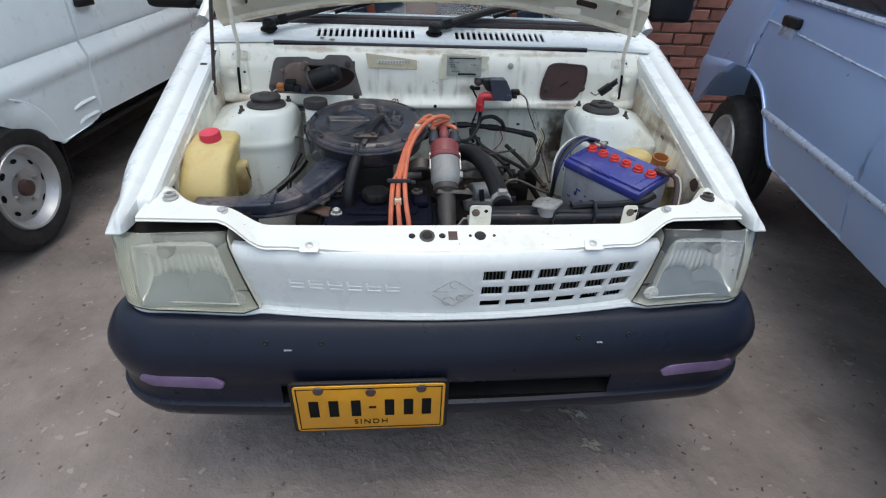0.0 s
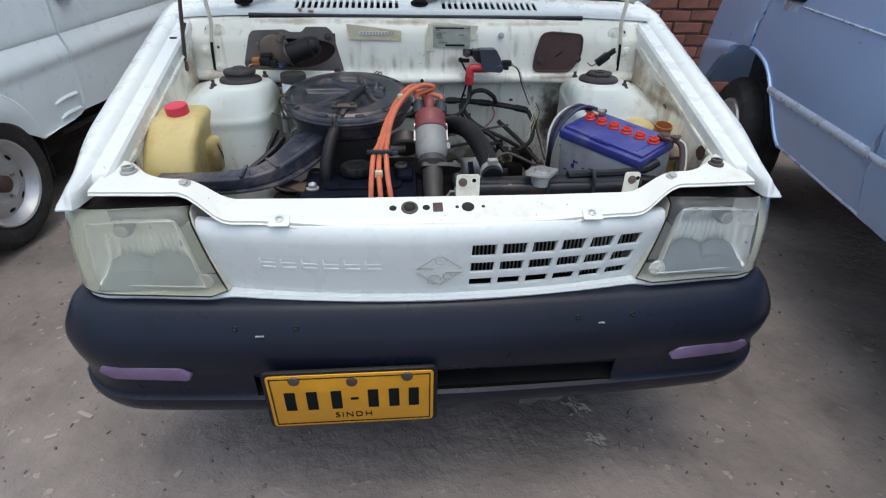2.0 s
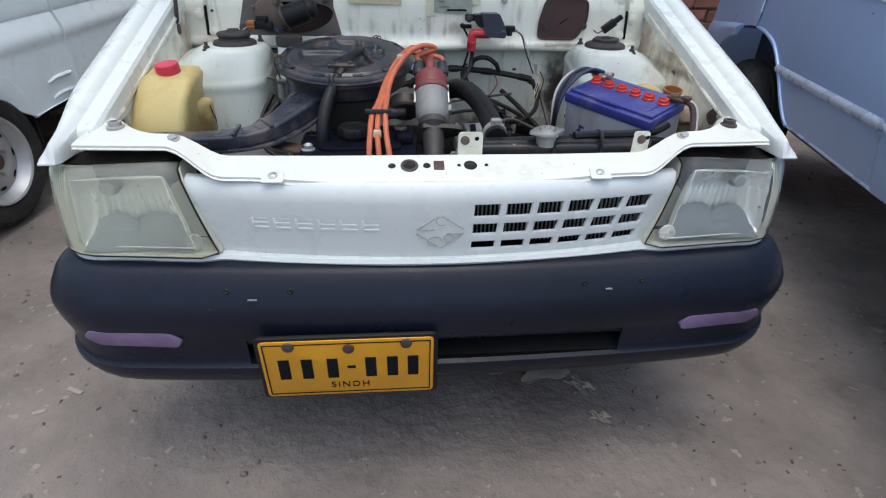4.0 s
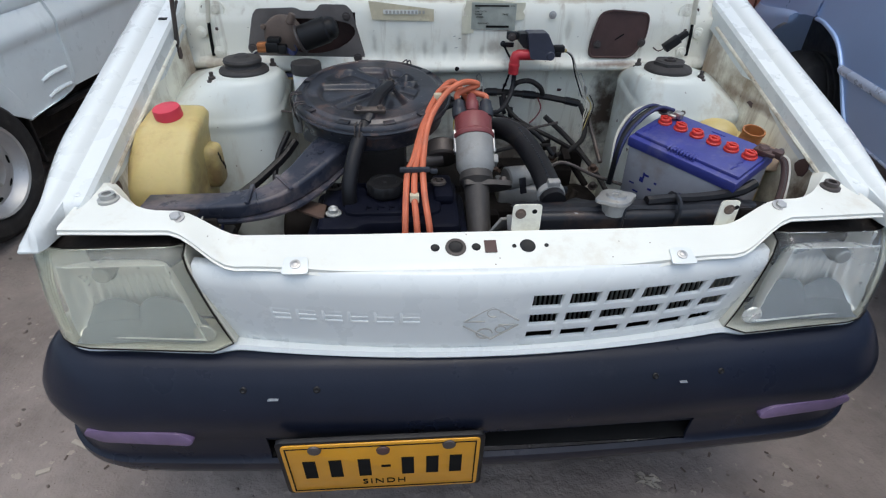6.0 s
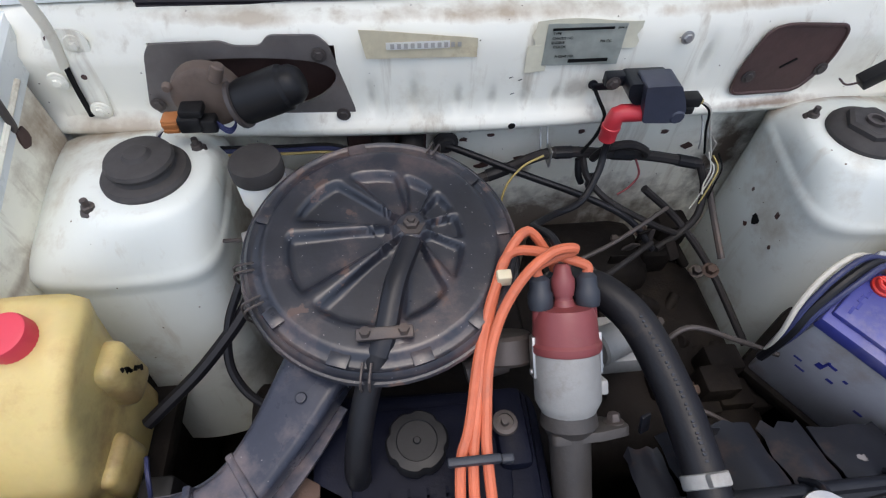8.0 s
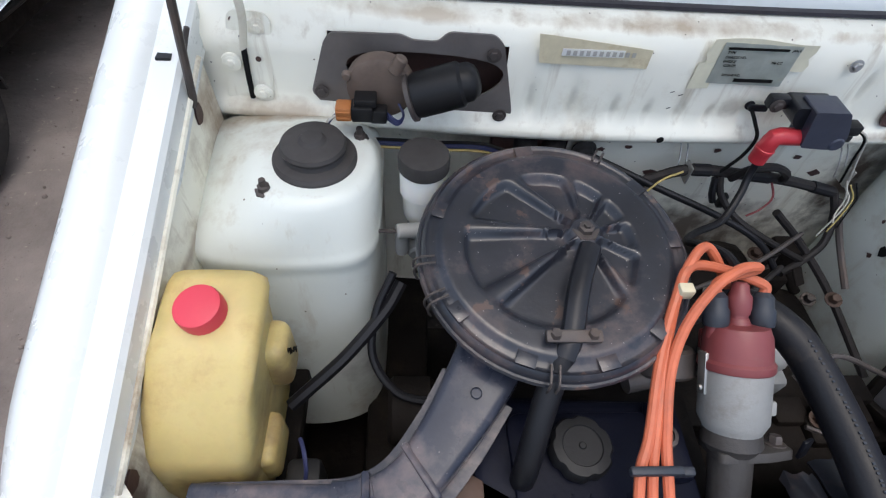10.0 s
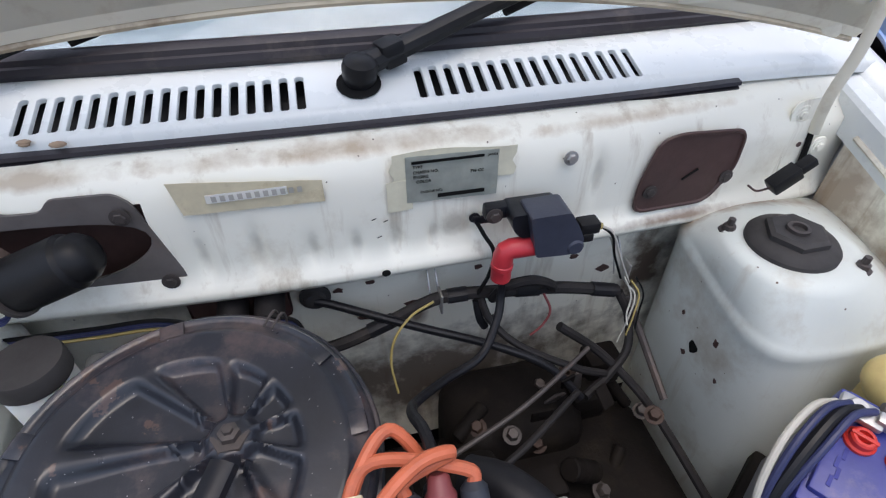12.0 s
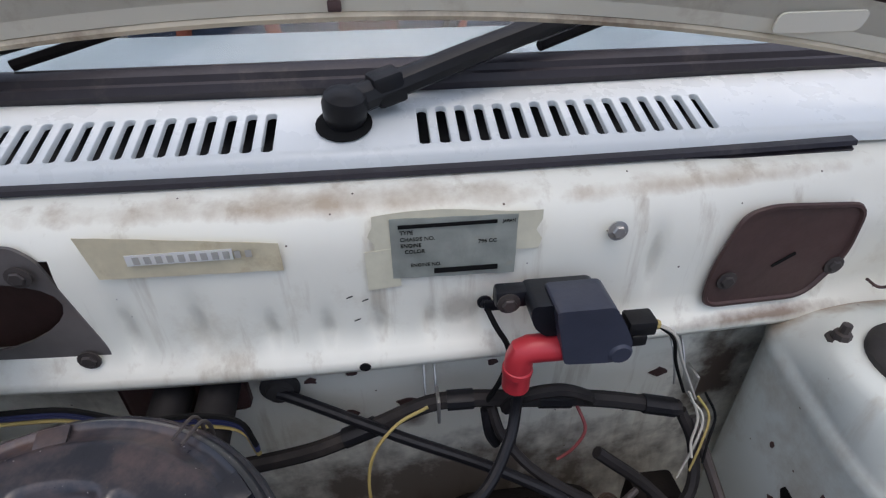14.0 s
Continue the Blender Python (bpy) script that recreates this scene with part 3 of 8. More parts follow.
def fender(sign):
    bm = B()
    prof = ((0.5880, -0.045), (0.5885, -0.020), (0.5890, -0.004), (0.592, 0.0), (0.614, -0.0005), (0.620, 0.0), (0.6245, 0.004), (0.631, 0.0095), (0.640, 0.0115), (0.651, 0.0100), (0.662, 0.0045), (0.672, -0.004), (0.681, -0.016), (0.689, -0.033), (0.6945, -0.055), (0.697, -0.085))

    def fn(u, v):
        k = v * (len(prof) - 1)
        i = min(int(k), len(prof) - 2)
        x = prof[i][0] + (prof[i + 1][0] - prof[i][0]) * (k - i)
        dz = prof[i][1] + (prof[i + 1][1] - prof[i][1]) * (k - i)
        start = 0.978 - 0.060 * smooth(0.34, 0.42, v)
        y = start + (1.64 - start) * u
        if dz < 0 and v > 0.5:
            dz *= (zf(y) - max(zf(y) - 0.085, 0.7035 - 0.12 * smooth(0.975, 1.09, y))) / 0.085
        z = zf(y) + dz
        if v > 0.25:
            z += (0.7035 - z) * (1 - smooth(0.0, 0.022, u)) ** 1.5
        return (sign * (x - 0.047 * (1 - smooth(0.86, 1.15, y)) * smooth(0.40, 0.85, v)), y, z)

    surf(bm, lambda u, v: fn(u ** 1.8, v), 40, len(prof) - 1, 0.003 * sign)
    ol = [(0.995, 0.655), (1.02, 0.664), (1.2, 0.7235), (1.4, 0.7895), (1.64, 0.8687), (1.64, 0.24)] + arch(1.41, 0.285, 5, 175, 18) + [(1.05, 0.27), (1.0, 0.50)]
    side_panel(bm, sign, ol, half_width)
    p = part("fender", bm, WHITE, car, "glossy white front fender")
    for y in (1.004, 1.272):
        bm = B()
        bolt(bm, (sign * 0.603, y, zf(y) + 0.001), (0, -0.3, 1), 0.005, 0.003)
        part("fender_bolt", bm, WHITE, p)
    if sign < 0:
        bm = B()
        box(bm, -0.614, -0.598, 1.462, 1.482, zf(1.47) - 0.004, zf(1.47) + 0.0035)
        part("slot", bm, BLACKP, p)


def inner_wall(sign):
    bm = B()

    def fn(u, v):
        y = 1.055 + 0.455 * u
        z = zf(y) - 0.012 - v * (zf(y) - 0.50)
        x = 0.590 - 0.004 * smooth(0, 0.3, v) - 0.004 * smooth(0.3, 1.0, v) + 0.004 * math.sin(9 * u) * v
        return (sign * x, y, z)

    surf(bm, fn, 24, 12, -0.004 * sign)
    # folded seam below the flange
    tube(bm, [(sign * 0.584, 1.06 + 0.44 * t, zf(1.06 + 0.44 * t) - 0.028) for t in (0, 0.25, 0.5, 0.75, 1)], 0.0035, 6)
    p = part("inner_fender", bm, BAY, car, "cream painted inner fender with brown stains and chips")
    rng = random.Random(3 if sign < 0 else 4)
    for y, dz, w in ((1.452, 0.055, 0.012), (1.30, 0.075, 0.006), (1.075, 0.05, 0.012)) if sign < 0 else ((1.30, 0.075, 0.013), (1.24, 0.105, 0.012), (1.10, 0.05, 0.016), (1.09, 0.09, 0.010)):
        bm = B()
        z = zf(y) - dz
        x = 0.586
        k = [(w * (0.7 + 0.5 * rng.random()) * math.cos(a * math.pi / 4), 1.3 * w * (0.6 + 0.5 * rng.random()) * math.sin(a * math.pi / 4)) for a in range(8)]
        slab(bm, k, Matrix(((0, 0, -sign, sign * x), (1, 0, 0, y), (0, 1, 0, z), (0, 0, 0, 1))), 0.003)
        part("rust_patch", bm, RUST, p, "dark rust hole in cream paint")


for s in (-1, 1):
    fender(s)
    inner_wall(s)


def slam_edges(x):
    """Front y, rear y, front z and rear z of the slam panel at x."""
    a = abs(x)
    rise = smooth(0.36, 0.455, a)
    front = 0.885 + 0.010 * smooth(0.18, 0.36, a) + 0.032 * rise + 0.006 * smooth(0.45, 0.62, a)
    rear = 0.954 + 0.016 * rise + 0.120 * smooth(0.47, 0.62, a) ** 1.2
    return front, rear, 0.684 + 0.004 * smooth(0.18, 0.34, a) + 0.042 * rise, 0.709 + 0.030 * rise + 0.006 * smooth(0.45, 0.6, a)


def slam_panel():
    bm = B()
    rows = ((-0.004, -0.045), (0.0, -0.030), (0.0, -0.012), (0.004, -0.004), (0.012, 0.0))

    def fn(u, v):
        x = -0.600 + 1.20 * u
        f, r, z, zr = slam_edges(x)
        k = v * 9
        if k <= 4:
            i = min(int(k), 3)
            t = k - i
            dy = rows[i][0] * (1 - t) + rows[i + 1][0] * t
            dz = rows[i][1] * (1 - t) + rows[i + 1][1] * t
            return (x, f + dy, z + 0.004 + dz * (0.42 - 0.24 * smooth(0.14, 0.32, abs(x))))
        t = (k - 4) / 5
        return (x, f + 0.012 + (r - f - 0.012) * t, z + 0.004 + (zr - z - 0.004) * t - (0.014 if t > 0.99 else 0))

    surf(bm, fn, 80, 9, -0.0025)
    p = part("slam_panel", bm, SLAM, car, "painted steel bonnet slam panel with bolt holes")
    tilt = pose(0, 0, 0, 20.2, 0, 0)
    for x, r in ((-0.082, 0.006), (-0.052, 0.010), (-0.022, 0.006), (0.034, 0.003), (0.054, 0.0105), (0.082, 0.003)):
        bm = B()
        lathe(bm, [(0, 0.0003), (r * 0.85, 0.0003), (r, 0.0008), (r * 1.12, 0.0)], Matrix.Translation((x, 0.917, 0.6982)) @ tilt, 18)
        part("hole", bm, BLACKP, p, "dark round hole")
    bm = B()
    lathe(bm, [(0.0105, 0.0), (0.0105, 0.0022), (0.0125, 0.0028), (0.0150, 0.0020), (0.0155, 0.0)], Matrix.Translation((-0.052, 0.917, 0.6980)) @ tilt, 22, close=False)
    part("latch_ring", bm, DARKSTEEL, p)
    bm = B()
    box(bm, -0.010, 0.008, -0.011, 0.011, 0.0, 0.0012, 0.0005, Matrix.Translation((0, 0.917, 0.6982)) @ tilt)
    part("latch_slot", bm, RUST, p, "rusty latch slot")
    for s in (-1, 1):
        bm = B()
        m = Matrix.Translation((s * 0.557, 0.997, 0.739))
        lathe(bm, [(0.015, -0.002), (0.015, 0.006), (0.011, 0.0075), (0.011, 0.014), (0.0065, 0.0145), (0.0065, 0.008)], m, 18)
        part("bonnet_buffer", bm, ALUC if s < 0 else DARKSTEEL, p, "threaded bonnet rest buffer")
        bm = B()
        bolt(bm, (s * 0.448, 0.952, 0.7365), (0, -0.25, 1), 0.008, 0.006)
        part("panel_bolt", bm, STEEL, p)
        # grille tab with its screw
        bm = B()
        lie = Matrix.Translation((s * 0.278, 0.890, 0.6900)) @ tilt
        slab(bm, rounded([(-0.019, -0.013), (0.019, -0.013), (0.016, 0.016), (-0.016, 0.016)], 0.006), lie, 0.0022, 0.0006)
        t = part("grille_tab", bm, WHITE, p)
        bm = B()
        bolt(bm, lie @ Vector((0, 0.003, 0.002)), (0, -0.35, 1), 0.0050, 0.003)
        part("screw", bm, STEEL, t)
        # small bolted radiator bracket standing on the panel
    for x, w in ((0.058, 0.022), (0.372, 0.015)):
        bm = B()
        slab(bm, rounded([(x - w, 0.696), (x + w, 0.696), (x + w, 0.744), (x - w, 0.744)], 0.007), upright(0.957), 0.003, 0.0008)
        t = part("radiator_bracket", bm, BAY, p, "painted radiator bracket")
        bm = B()
        bolt(bm, (x - 0.010 if w > 0.02 else x, 0.957, 0.729), (0, -1, 0), 0.0055, 0.004)
        part("bolt", bm, GEARTAN, t)
        bm = B()
        lathe(bm, [(0.0, 0.0004), (0.0035, 0.0004), (0.004, 0.0)], Matrix.Translation((x + 0.011, 0.957, 0.732)) @ pose(0, 0, 0, 90), 12)
        part("hole", bm, FLATBLACK, t)
    # dark plates behind the lamps and grille, seen in the gap above the lamps
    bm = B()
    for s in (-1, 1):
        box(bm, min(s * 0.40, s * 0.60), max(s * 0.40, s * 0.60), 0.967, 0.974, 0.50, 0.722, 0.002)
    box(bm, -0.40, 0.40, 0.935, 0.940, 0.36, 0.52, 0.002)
    part("front_bulkhead", bm, GRIME, p, "dark plates behind the lamps")


slam_panel()


def grille():
    zt, zb = 0.682, 0.545
    # lattice region: columns in x, rows in z
    cols = [-0.428, -0.39, -0.30, -0.20, -0.10, -0.02, 0.03, 0.057]
    for k in range(6):
        cols += [0.057 + 0.0575 * k + 0.0490, 0.057 + 0.0575 * (k + 1)]
    cols = cols[:-1] + [0.398, 0.428]
    rows = [zb, 0.5560, 0.5755, 0.5870, 0.6115, 0.6220, 0.6500, 0.668, zt]
    hole_r = {1, 3, 5}
    c0 = cols.index(0.057)
    hole_c = {c0 + 2 * k for k in range(6)}

    def at(x, z, back=0.0):
        v = (z - zb) / (zt - zb)
        xs = x * (0.925 + 0.075 * v)
        y = plan_front(x) + 0.014 * smooth(0.85, 1.0, v) + 0.010 * (1 - v) + back
        return Vector((xs, y, z))

    fine = sorted(set(cols + [-0.41, -0.345, -0.25, -0.15, -0.06]))
    hole_x = {fine.index(0.057 + 0.0575 * k) if k else fine.index(0.057) for k in range(6)}
    bm = B()
    V = {(i, j): bm.verts.new(at(x, z)) for i, x in enumerate(fine) for j, z in enumerate(rows)}
    nx, nz = len(fine) - 1, len(rows) - 1

    def wall(loop, shrink):
        """A chamfered wall going inwards from a loop of corners."""
        mid = sum((v.co for v in loop), Vector()) / len(loop)
        prev = loop
        for pull, deep in ((0.4 * shrink, 0.0005), (shrink, 0.0014), (shrink, 0.007)):
            ring = []
            for v in loop:
                d = mid - v.co
                ring.append(bm.verts.new(v.co + Vector((math.copysign(min(pull, abs(d.x)), d.x), deep, math.copysign(min(pull, abs(d.z)), d.z)))))
            for k in range(len(loop)):
                bm.faces.new((prev[k - 1], prev[k], ring[k], ring[k - 1]))
            prev = ring

    for i in range(nx):
        for j in range(nz):
            loop = [V[i, j], V[i + 1, j], V[i + 1, j + 1], V[i, j + 1]]
            if i in hole_x and j in hole_r:
                wall(loop, 0.0018)
            else:
                bm.faces.new(loop)
    low = [V[i, 0] for i in range(nx + 1)]
    for edge, step in ((low, ((0, 0.002, -0.002), (0, 0.014, -0.002))), ([V[nx, j] for j in range(nz + 1)], ((0.002, 0.002, 0), (0.002, 0.016, 0))),
                       ([V[0, j] for j in range(nz + 1)], ((-0.002, 0.002, 0), (-0.002, 0.016, 0))), ([V[i, nz] for i in range(nx + 1)], ((0, 0.003, 0.002), (0, 0.008, 0.0025), (0, 0.016, 0.0025)))):
        prev = edge
        for d in step:
            ring = [bm.verts.new(v.co + Vector(d)) for v in edge]
            for k in range(len(edge) - 1):
                bm.faces.new((prev[k], prev[k + 1], ring[k + 1], ring[k]))
            prev = ring
    g = part("grille_panel", bm, WHITE, car, "white grille panel with a lattice of openings", 60)
    # worn raised lettering and badge, kept as plain raised bars
    for k in range(6):
        bm = B()
        x = -0.320 + k * 0.039
        turn = math.degrees(math.atan(0.080 * x / 0.42 ** 2))
        m = Matrix.Translation((x * 0.97, plan_front(x) + 0.0047, 0.610)) @ pose(0, 0, 0, 0, 0, turn)
        for z0, z1 in ((-0.011, -0.007), (-0.002, 0.002), (0.007, 0.011)):
            box(bm, -0.015, 0.015, 0, 0.003, z0, z1, 0.0005, m)
        box(bm, -0.015, -0.010, -0.0001, 0.003, -0.011, 0.011, 0.0005, m)
        part("raised_bar", bm, WHITE, g)
    bm = B()
    y = plan_front(0) + 0.0050
    for x0, z0, x1, z1 in ((-0.042, 0.602, 0.0, 0.630), (0.0, 0.630, 0.040, 0.602), (-0.042, 0.594, 0.0, 0.566), (0.0, 0.566, 0.040, 0.594), (-0.042, 0.602, -0.01, 0.602), (0.01, 0.594, 0.040, 0.594)):
        tube(bm, [(x0, y, z0), (x1, y, z1)], 0.0012, 6, 1)
    for cx, cz, r in ((0.002, 0.618, 0.010), (-0.010, 0.578, 0.012), (0.014, 0.585, 0.008)):
        tube(bm, [(cx + r * math.cos(radians(30 * i)), y, cz + r * 0.8 * math.sin(radians(30 * i))) for i in range(11)], 0.0011, 5, 2)
    part("badge_outline", bm, GREYINK, g, "bare badge recess with dried glue rings")
    # white strip under grille and lamps
    bm = B()

    def strip(u, v):
        x = -0.672 + 1.344 * u
        a = abs(x)
        t = math.asin(min(1.0, max(0.0, (a - 0.598) / 0.076)))
        y = plan_front(min(a, 0.40)) - 0.010 * smooth(0.38, 0.42, a) + 0.016 * smooth(0.40, 0.60, a) + 0.084 * (1 - math.cos(t)) - 0.006
        sec = ((0.022, -0.004), (0.0, -0.002), (-0.004, 0.004), (0.0, 0.011), (0.020, 0.013))
        k = min(int(v * 4), 3)
        t = v * 4 - k
        return (x, y + 0.008 + sec[k][0] * (1 - t) + sec[k + 1][0] * t, 0.533 - 0.002 * smooth(0.4, 0.7, a) + sec[k][1] * (1 - t) + sec[k + 1][1] * t)

    surf(bm, strip, 90, 4, 0.0015)
    part("valance_strip", bm, WHITE, car, "thin white strip above the bumper")
    # oil-dark space, condenser tubes behind the lattice
    bm = B()
    for k in range(46):
        x = 0.05 + k * 0.0078
        box(bm, x, x + 0.0022, 0.928, 0.932, 0.54, 0.665)
    part("radiator_core", bm, ALUC, g, "dusty metal fins behind the grille", kind="stuff")


grille()


def lamp(sign):
    def lens(u, v, dy=0.0):
        face, roll = min(v / 0.78, 1.0), max(0.0, (v - 0.78) / 0.22)
        edge = max(0.0, 1 - u / 0.09)
        xi = 0.390 + 0.044 * face + 0.006 * roll
        w = min(1.0, u / 0.62)
        t = max(0.0, (u - 0.62) / 0.38) * 1.45
        x = xi + (0.586 - xi) * w + 0.092 * math.sin(t)
        y = 0.872 + 0.018 * face * face + 0.018 * w + 0.084 * (1 - math.cos(t)) + 0.028 * (1 - math.cos(roll * math.pi / 2)) + 0.022 * edge * edge + dy
        z = 0.547 + 0.136 * face + 0.027 * math.sin(roll * math.pi / 2) - 0.020 * u * face * face - 0.010 * edge * edge * roll
        return (sign * x, y, z)

    h = B()
    # housing: a shell behind the lens, open in front, with a sloping top shelf
    def shell(u, v):
        p = lens(min(max(u, 0), 1), 1.0)
        return (p[0], p[1] + 0.075 * v, p[2] + 0.011 * smooth(0, 0.6, v) * (1 - 0.4 * u))
    lid = B()
    surf(lid, shell, 16, 5, 0.003)
    surf(h, lambda u, v: (lens(u, v)[0], lens(0, v)[1] + 0.060 + 0.03 * u, lens(u, v)[2]), 12, 8, 0.003)
    surf(h, lambda u, v: (lens(0, u)[0], lens(0, u)[1] + 0.075 * v, lens(0, u)[2]), 8, 4, 0.003)
    surf(h, lambda u, v: (lens(u, 0)[0], lens(u, 0)[1] + 0.070 * v, lens(u, 0)[2]), 12, 4, 0.003)
    top = part("headlamp", h, LAMPBACK, car, "hazed yellowed headlamp unit" if sign < 0 else "clear headlamp unit")
    # Housing top gets a dark colour so the gap above the lamp reads shaded.
    part("housing_top", lid, GRIME, top, "lamp housing top, coloured dark as the shaded gap above it")
    bm = B()
    surf(bm, lambda u, v: lens(u, v), 34, 22, 0.003 * sign)
    ob = part("lens", bm, HAZED if sign < 0 else CLEAR, top, "hazy yellowed plastic lens" if sign < 0 else "clear plastic lens")
    ob.visible_shadow = False
    # vaulted reflector with a fluted band, and the twin-humped shade below it

    def bowl(u, v):
        p = lens(0.10 + 0.62 * u, 0.08 + 0.74 * v)
        deep = 0.046 * max(0.0, 1 - (2 * u - 1) ** 4) ** 0.5 * max(0.0, 1 - (2 * v - 1) ** 4) ** 0.5
        return (p[0], p[1] + 0.010 + deep + 0.0022 * math.cos(30 * math.pi * u) * smooth(0.30, 0.36, v) * smooth(0.66, 0.60, v), p[2])

    bm = B()
    surf(bm, bowl, 120, 24, 0.0012)
    part("reflector", bm, CHROME, top)
    bm = B()

    def shade(u, v):
        crest = 0.10 + 0.30 * max(0.0, 1 - ((u - 0.30) / 0.30) ** 2, 0.85 * (1 - ((u - 0.72) / 0.28) ** 2)) ** 0.6 if 0 < u < 1 else 0.10
        p = lens(0.12 + 0.58 * u, 0.05 + (crest - 0.05) * v)
        return (p[0], p[1] + 0.012 + 0.030 * v * v, p[2])

    surf(bm, shade, 40, 6, 0.001)
    part("lower_shade", bm, DASH, top, "grey shade with two round humps")
    bm = B()
    c = Vector(lens(0.52, 0.70))
    cyl(bm, (c.x, c.y + 0.016, c.z), (c.x, c.y + 0.050, c.z), 0.0125, 0.0135, 20, 0.002)
    lathe(bm, [(0.016, 0.030), (0.016, 0.033), (0.012, 0.034)], Matrix.Translation(c) @ pose(0, 0, 0, -90), 20, close=False)
    part("bulb_cap", bm, ALUC, top, "round metal bulb cap")
    bm = B()
    tube(bm, [lens(0.004, 1 - k / 8, -0.001) for k in range(9)] + [lens(k / 12, 0.004, -0.001) for k in range(1, 13)], 0.0013, 6, 1)
    part("lens_edge", bm, GRIME, top, "grimy sealed edge of the lens")
    bm = B()
    surf(bm, lambda u, v: (sign * (0.470 + 0.15 * u), 0.897 + 0.012 * v, 0.553 + 0.035 * v * (1 - (2 * u - 1) ** 2) ** 0.5), 14, 5, 0.002)
    part("inner_trim", bm, DASH, top)
    bm = B()
    lathe(bm, [(0.016, 0.0), (0.015, 0.003), (0.006, 0.0035), (0, 0.001)], Matrix.Translation((sign * 0.428, 0.8915, 0.571)) @ pose(0, 0, 0, 90), 18)
    part("marker_bulb", bm, ALUC if sign < 0 else CHROME, top)
    bm = B()
    for k in range(14):
        u = 0.74 + 0.018 * k
        p = [lens(u, v, 0.006) for v in (0.12, 0.4, 0.7, 0.93)]
        tube(bm, p, 0.0014, 5, 2)
    part("lens_flute", bm, FLUTE, top)


lamp(-1)
lamp(1)


def bumper():
    """A moulded bumper: one profile swept round a plan line, with the lower intake left open."""
    prof = [(0.060, 0.512), (0.052, 0.528), (0.040, 0.530), (0.024, 0.520), (0.010, 0.500), (-0.002, 0.478), (-0.009, 0.462), (-0.011, 0.448), (-0.008, 0.425), (-0.003, 0.405), (0.0, 0.396), (0.002, 0.384), (0.004, 0.350), (0.002, 0.334), (-0.004, 0.330), (-0.004, 0.318), (0.006, 0.296), (0.020, 0.280), (0.045, 0.272)]

    def plan(u):
        # u: -1..1 along the bumper; returns a place and the outward direction
        s, a = (1 if u >= 0 else -1), abs(u)
        if a < 0.60:
            x = a / 0.60 * 0.57
            return s * x, 0.826 + 0.0215 * (x / 0.57) ** 2, Vector((s * 0.06 * x, -1)).normalized()
        if a < 0.86:
            t = (a - 0.60) / 0.26 * math.pi / 2 * 0.94
            return s * (0.57 + 0.150 * math.sin(t)), 0.8475 + 0.125 * (1 - math.cos(t)), Vector((s * math.sin(t), -math.cos(t))).normalized()
        t = (a - 0.86) / 0.14
        return s * (0.7195 - 0.012 * t), 0.961 + 0.17 * t, Vector((s, -0.06)).normalized()

    nu, nv = 96, len(prof) - 1

    def fn(u, v):
        uu = -1 + 2 * u
        x, y, d = plan(uu)
        o, z = prof[round(v * nv)]
        z += 0.016 * smooth(0.55, 0.95, abs(uu)) * smooth(0.40, 0.30, z) if z < 0.40 else 0
        z -= 0.010 * smooth(0.75, 1.0, abs(uu)) if z > 0.5 else 0
        return (x - d.x * o, y - d.y * o, z)

    def skip(i, j):
        u = -1 + 2 * (i + 0.5) / nu
        return -0.375 < u < 0.385 and j in (10, 11, 12)

    bm = B()
    surf(bm, fn, nu, nv, 0.004, skip)
    b = part("bumper", bm, BUMPER, car, "faded blue-black plastic front bumper with scuffs", 50)
    # Black sheet in the intake: the opening's shade put into its colour.
    bm = B()
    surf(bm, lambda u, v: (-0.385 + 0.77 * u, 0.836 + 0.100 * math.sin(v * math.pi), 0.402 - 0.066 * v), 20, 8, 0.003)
    part("intake_duct", bm, FLATBLACK, b)
    bm = B()
    tube(bm, [(-0.37, 0.842, 0.386), (0, 0.838, 0.386), (0.33, 0.842, 0.386), (0.375, 0.85, 0.375)], 0.007, 8)
    part("intake_rib", bm, BUMPER, b)
    for s in (-1, 1):
        bm = B()
        ol = rounded([(-0.088, 0.002), (-0.078, 0.015), (0.070, 0.014), (0.088, -0.004), (0.080, -0.016), (-0.062, -0.016)], 0.010)
        if s > 0:
            ol = [(-p[0], p[1]) for p in ol][::-1]
        slab(bm, ol, pose(s * 0.553, 0.8440, 0.404, 90, 0, s * 6), 0.010, 0.0025)
        part("fog_lamp", bm, FOG, b, "faded violet fog lamp insert with peeling edge")
        for x in (s * 0.374, s * 0.264):
            bm = B()
            lathe(bm, [(0.0, 0.0006), (0.002, 0.0006), (0.0035, 0.0016), (0.0055, 0.0)], Matrix.Translation((x, 0.8300 + 0.0215 * (x / 0.57) ** 2, 0.4995)) @ pose(0, 0, 0, 61), 14)
            part("screw_hole", bm, BLACKP, b, "empty screw hole with scratched rim")
    for x, z, w in ((-0.33, 0.487, 0.016), (0.31, 0.489, 0.012), (-0.40, 0.470, 0.012)):
        bm = B()
        box(bm, x - w / 2, x + w / 2, 0.827, 0.834, z - 0.0004, z + 0.0004)
        part("scratch", bm, DASH, b)
    # lower splitter edge: a thin grey line painted as its highlight
    bm = B()
    tube(bm, [fn(0.5 + 0.5 * (0.40 + 0.5 * k / 6), 15 / nv) for k in range(7)], 0.0013, 5, 3)
    part("edge_line", bm, DASH, b)
    bm = B()
    tube(bm, [fn(0.5 - 0.5 * (0.40 + 0.5 * k / 6), 15 / nv) for k in range(7)], 0.0013, 5, 3)
    part("edge_line", bm, DASH, b)


bumper()


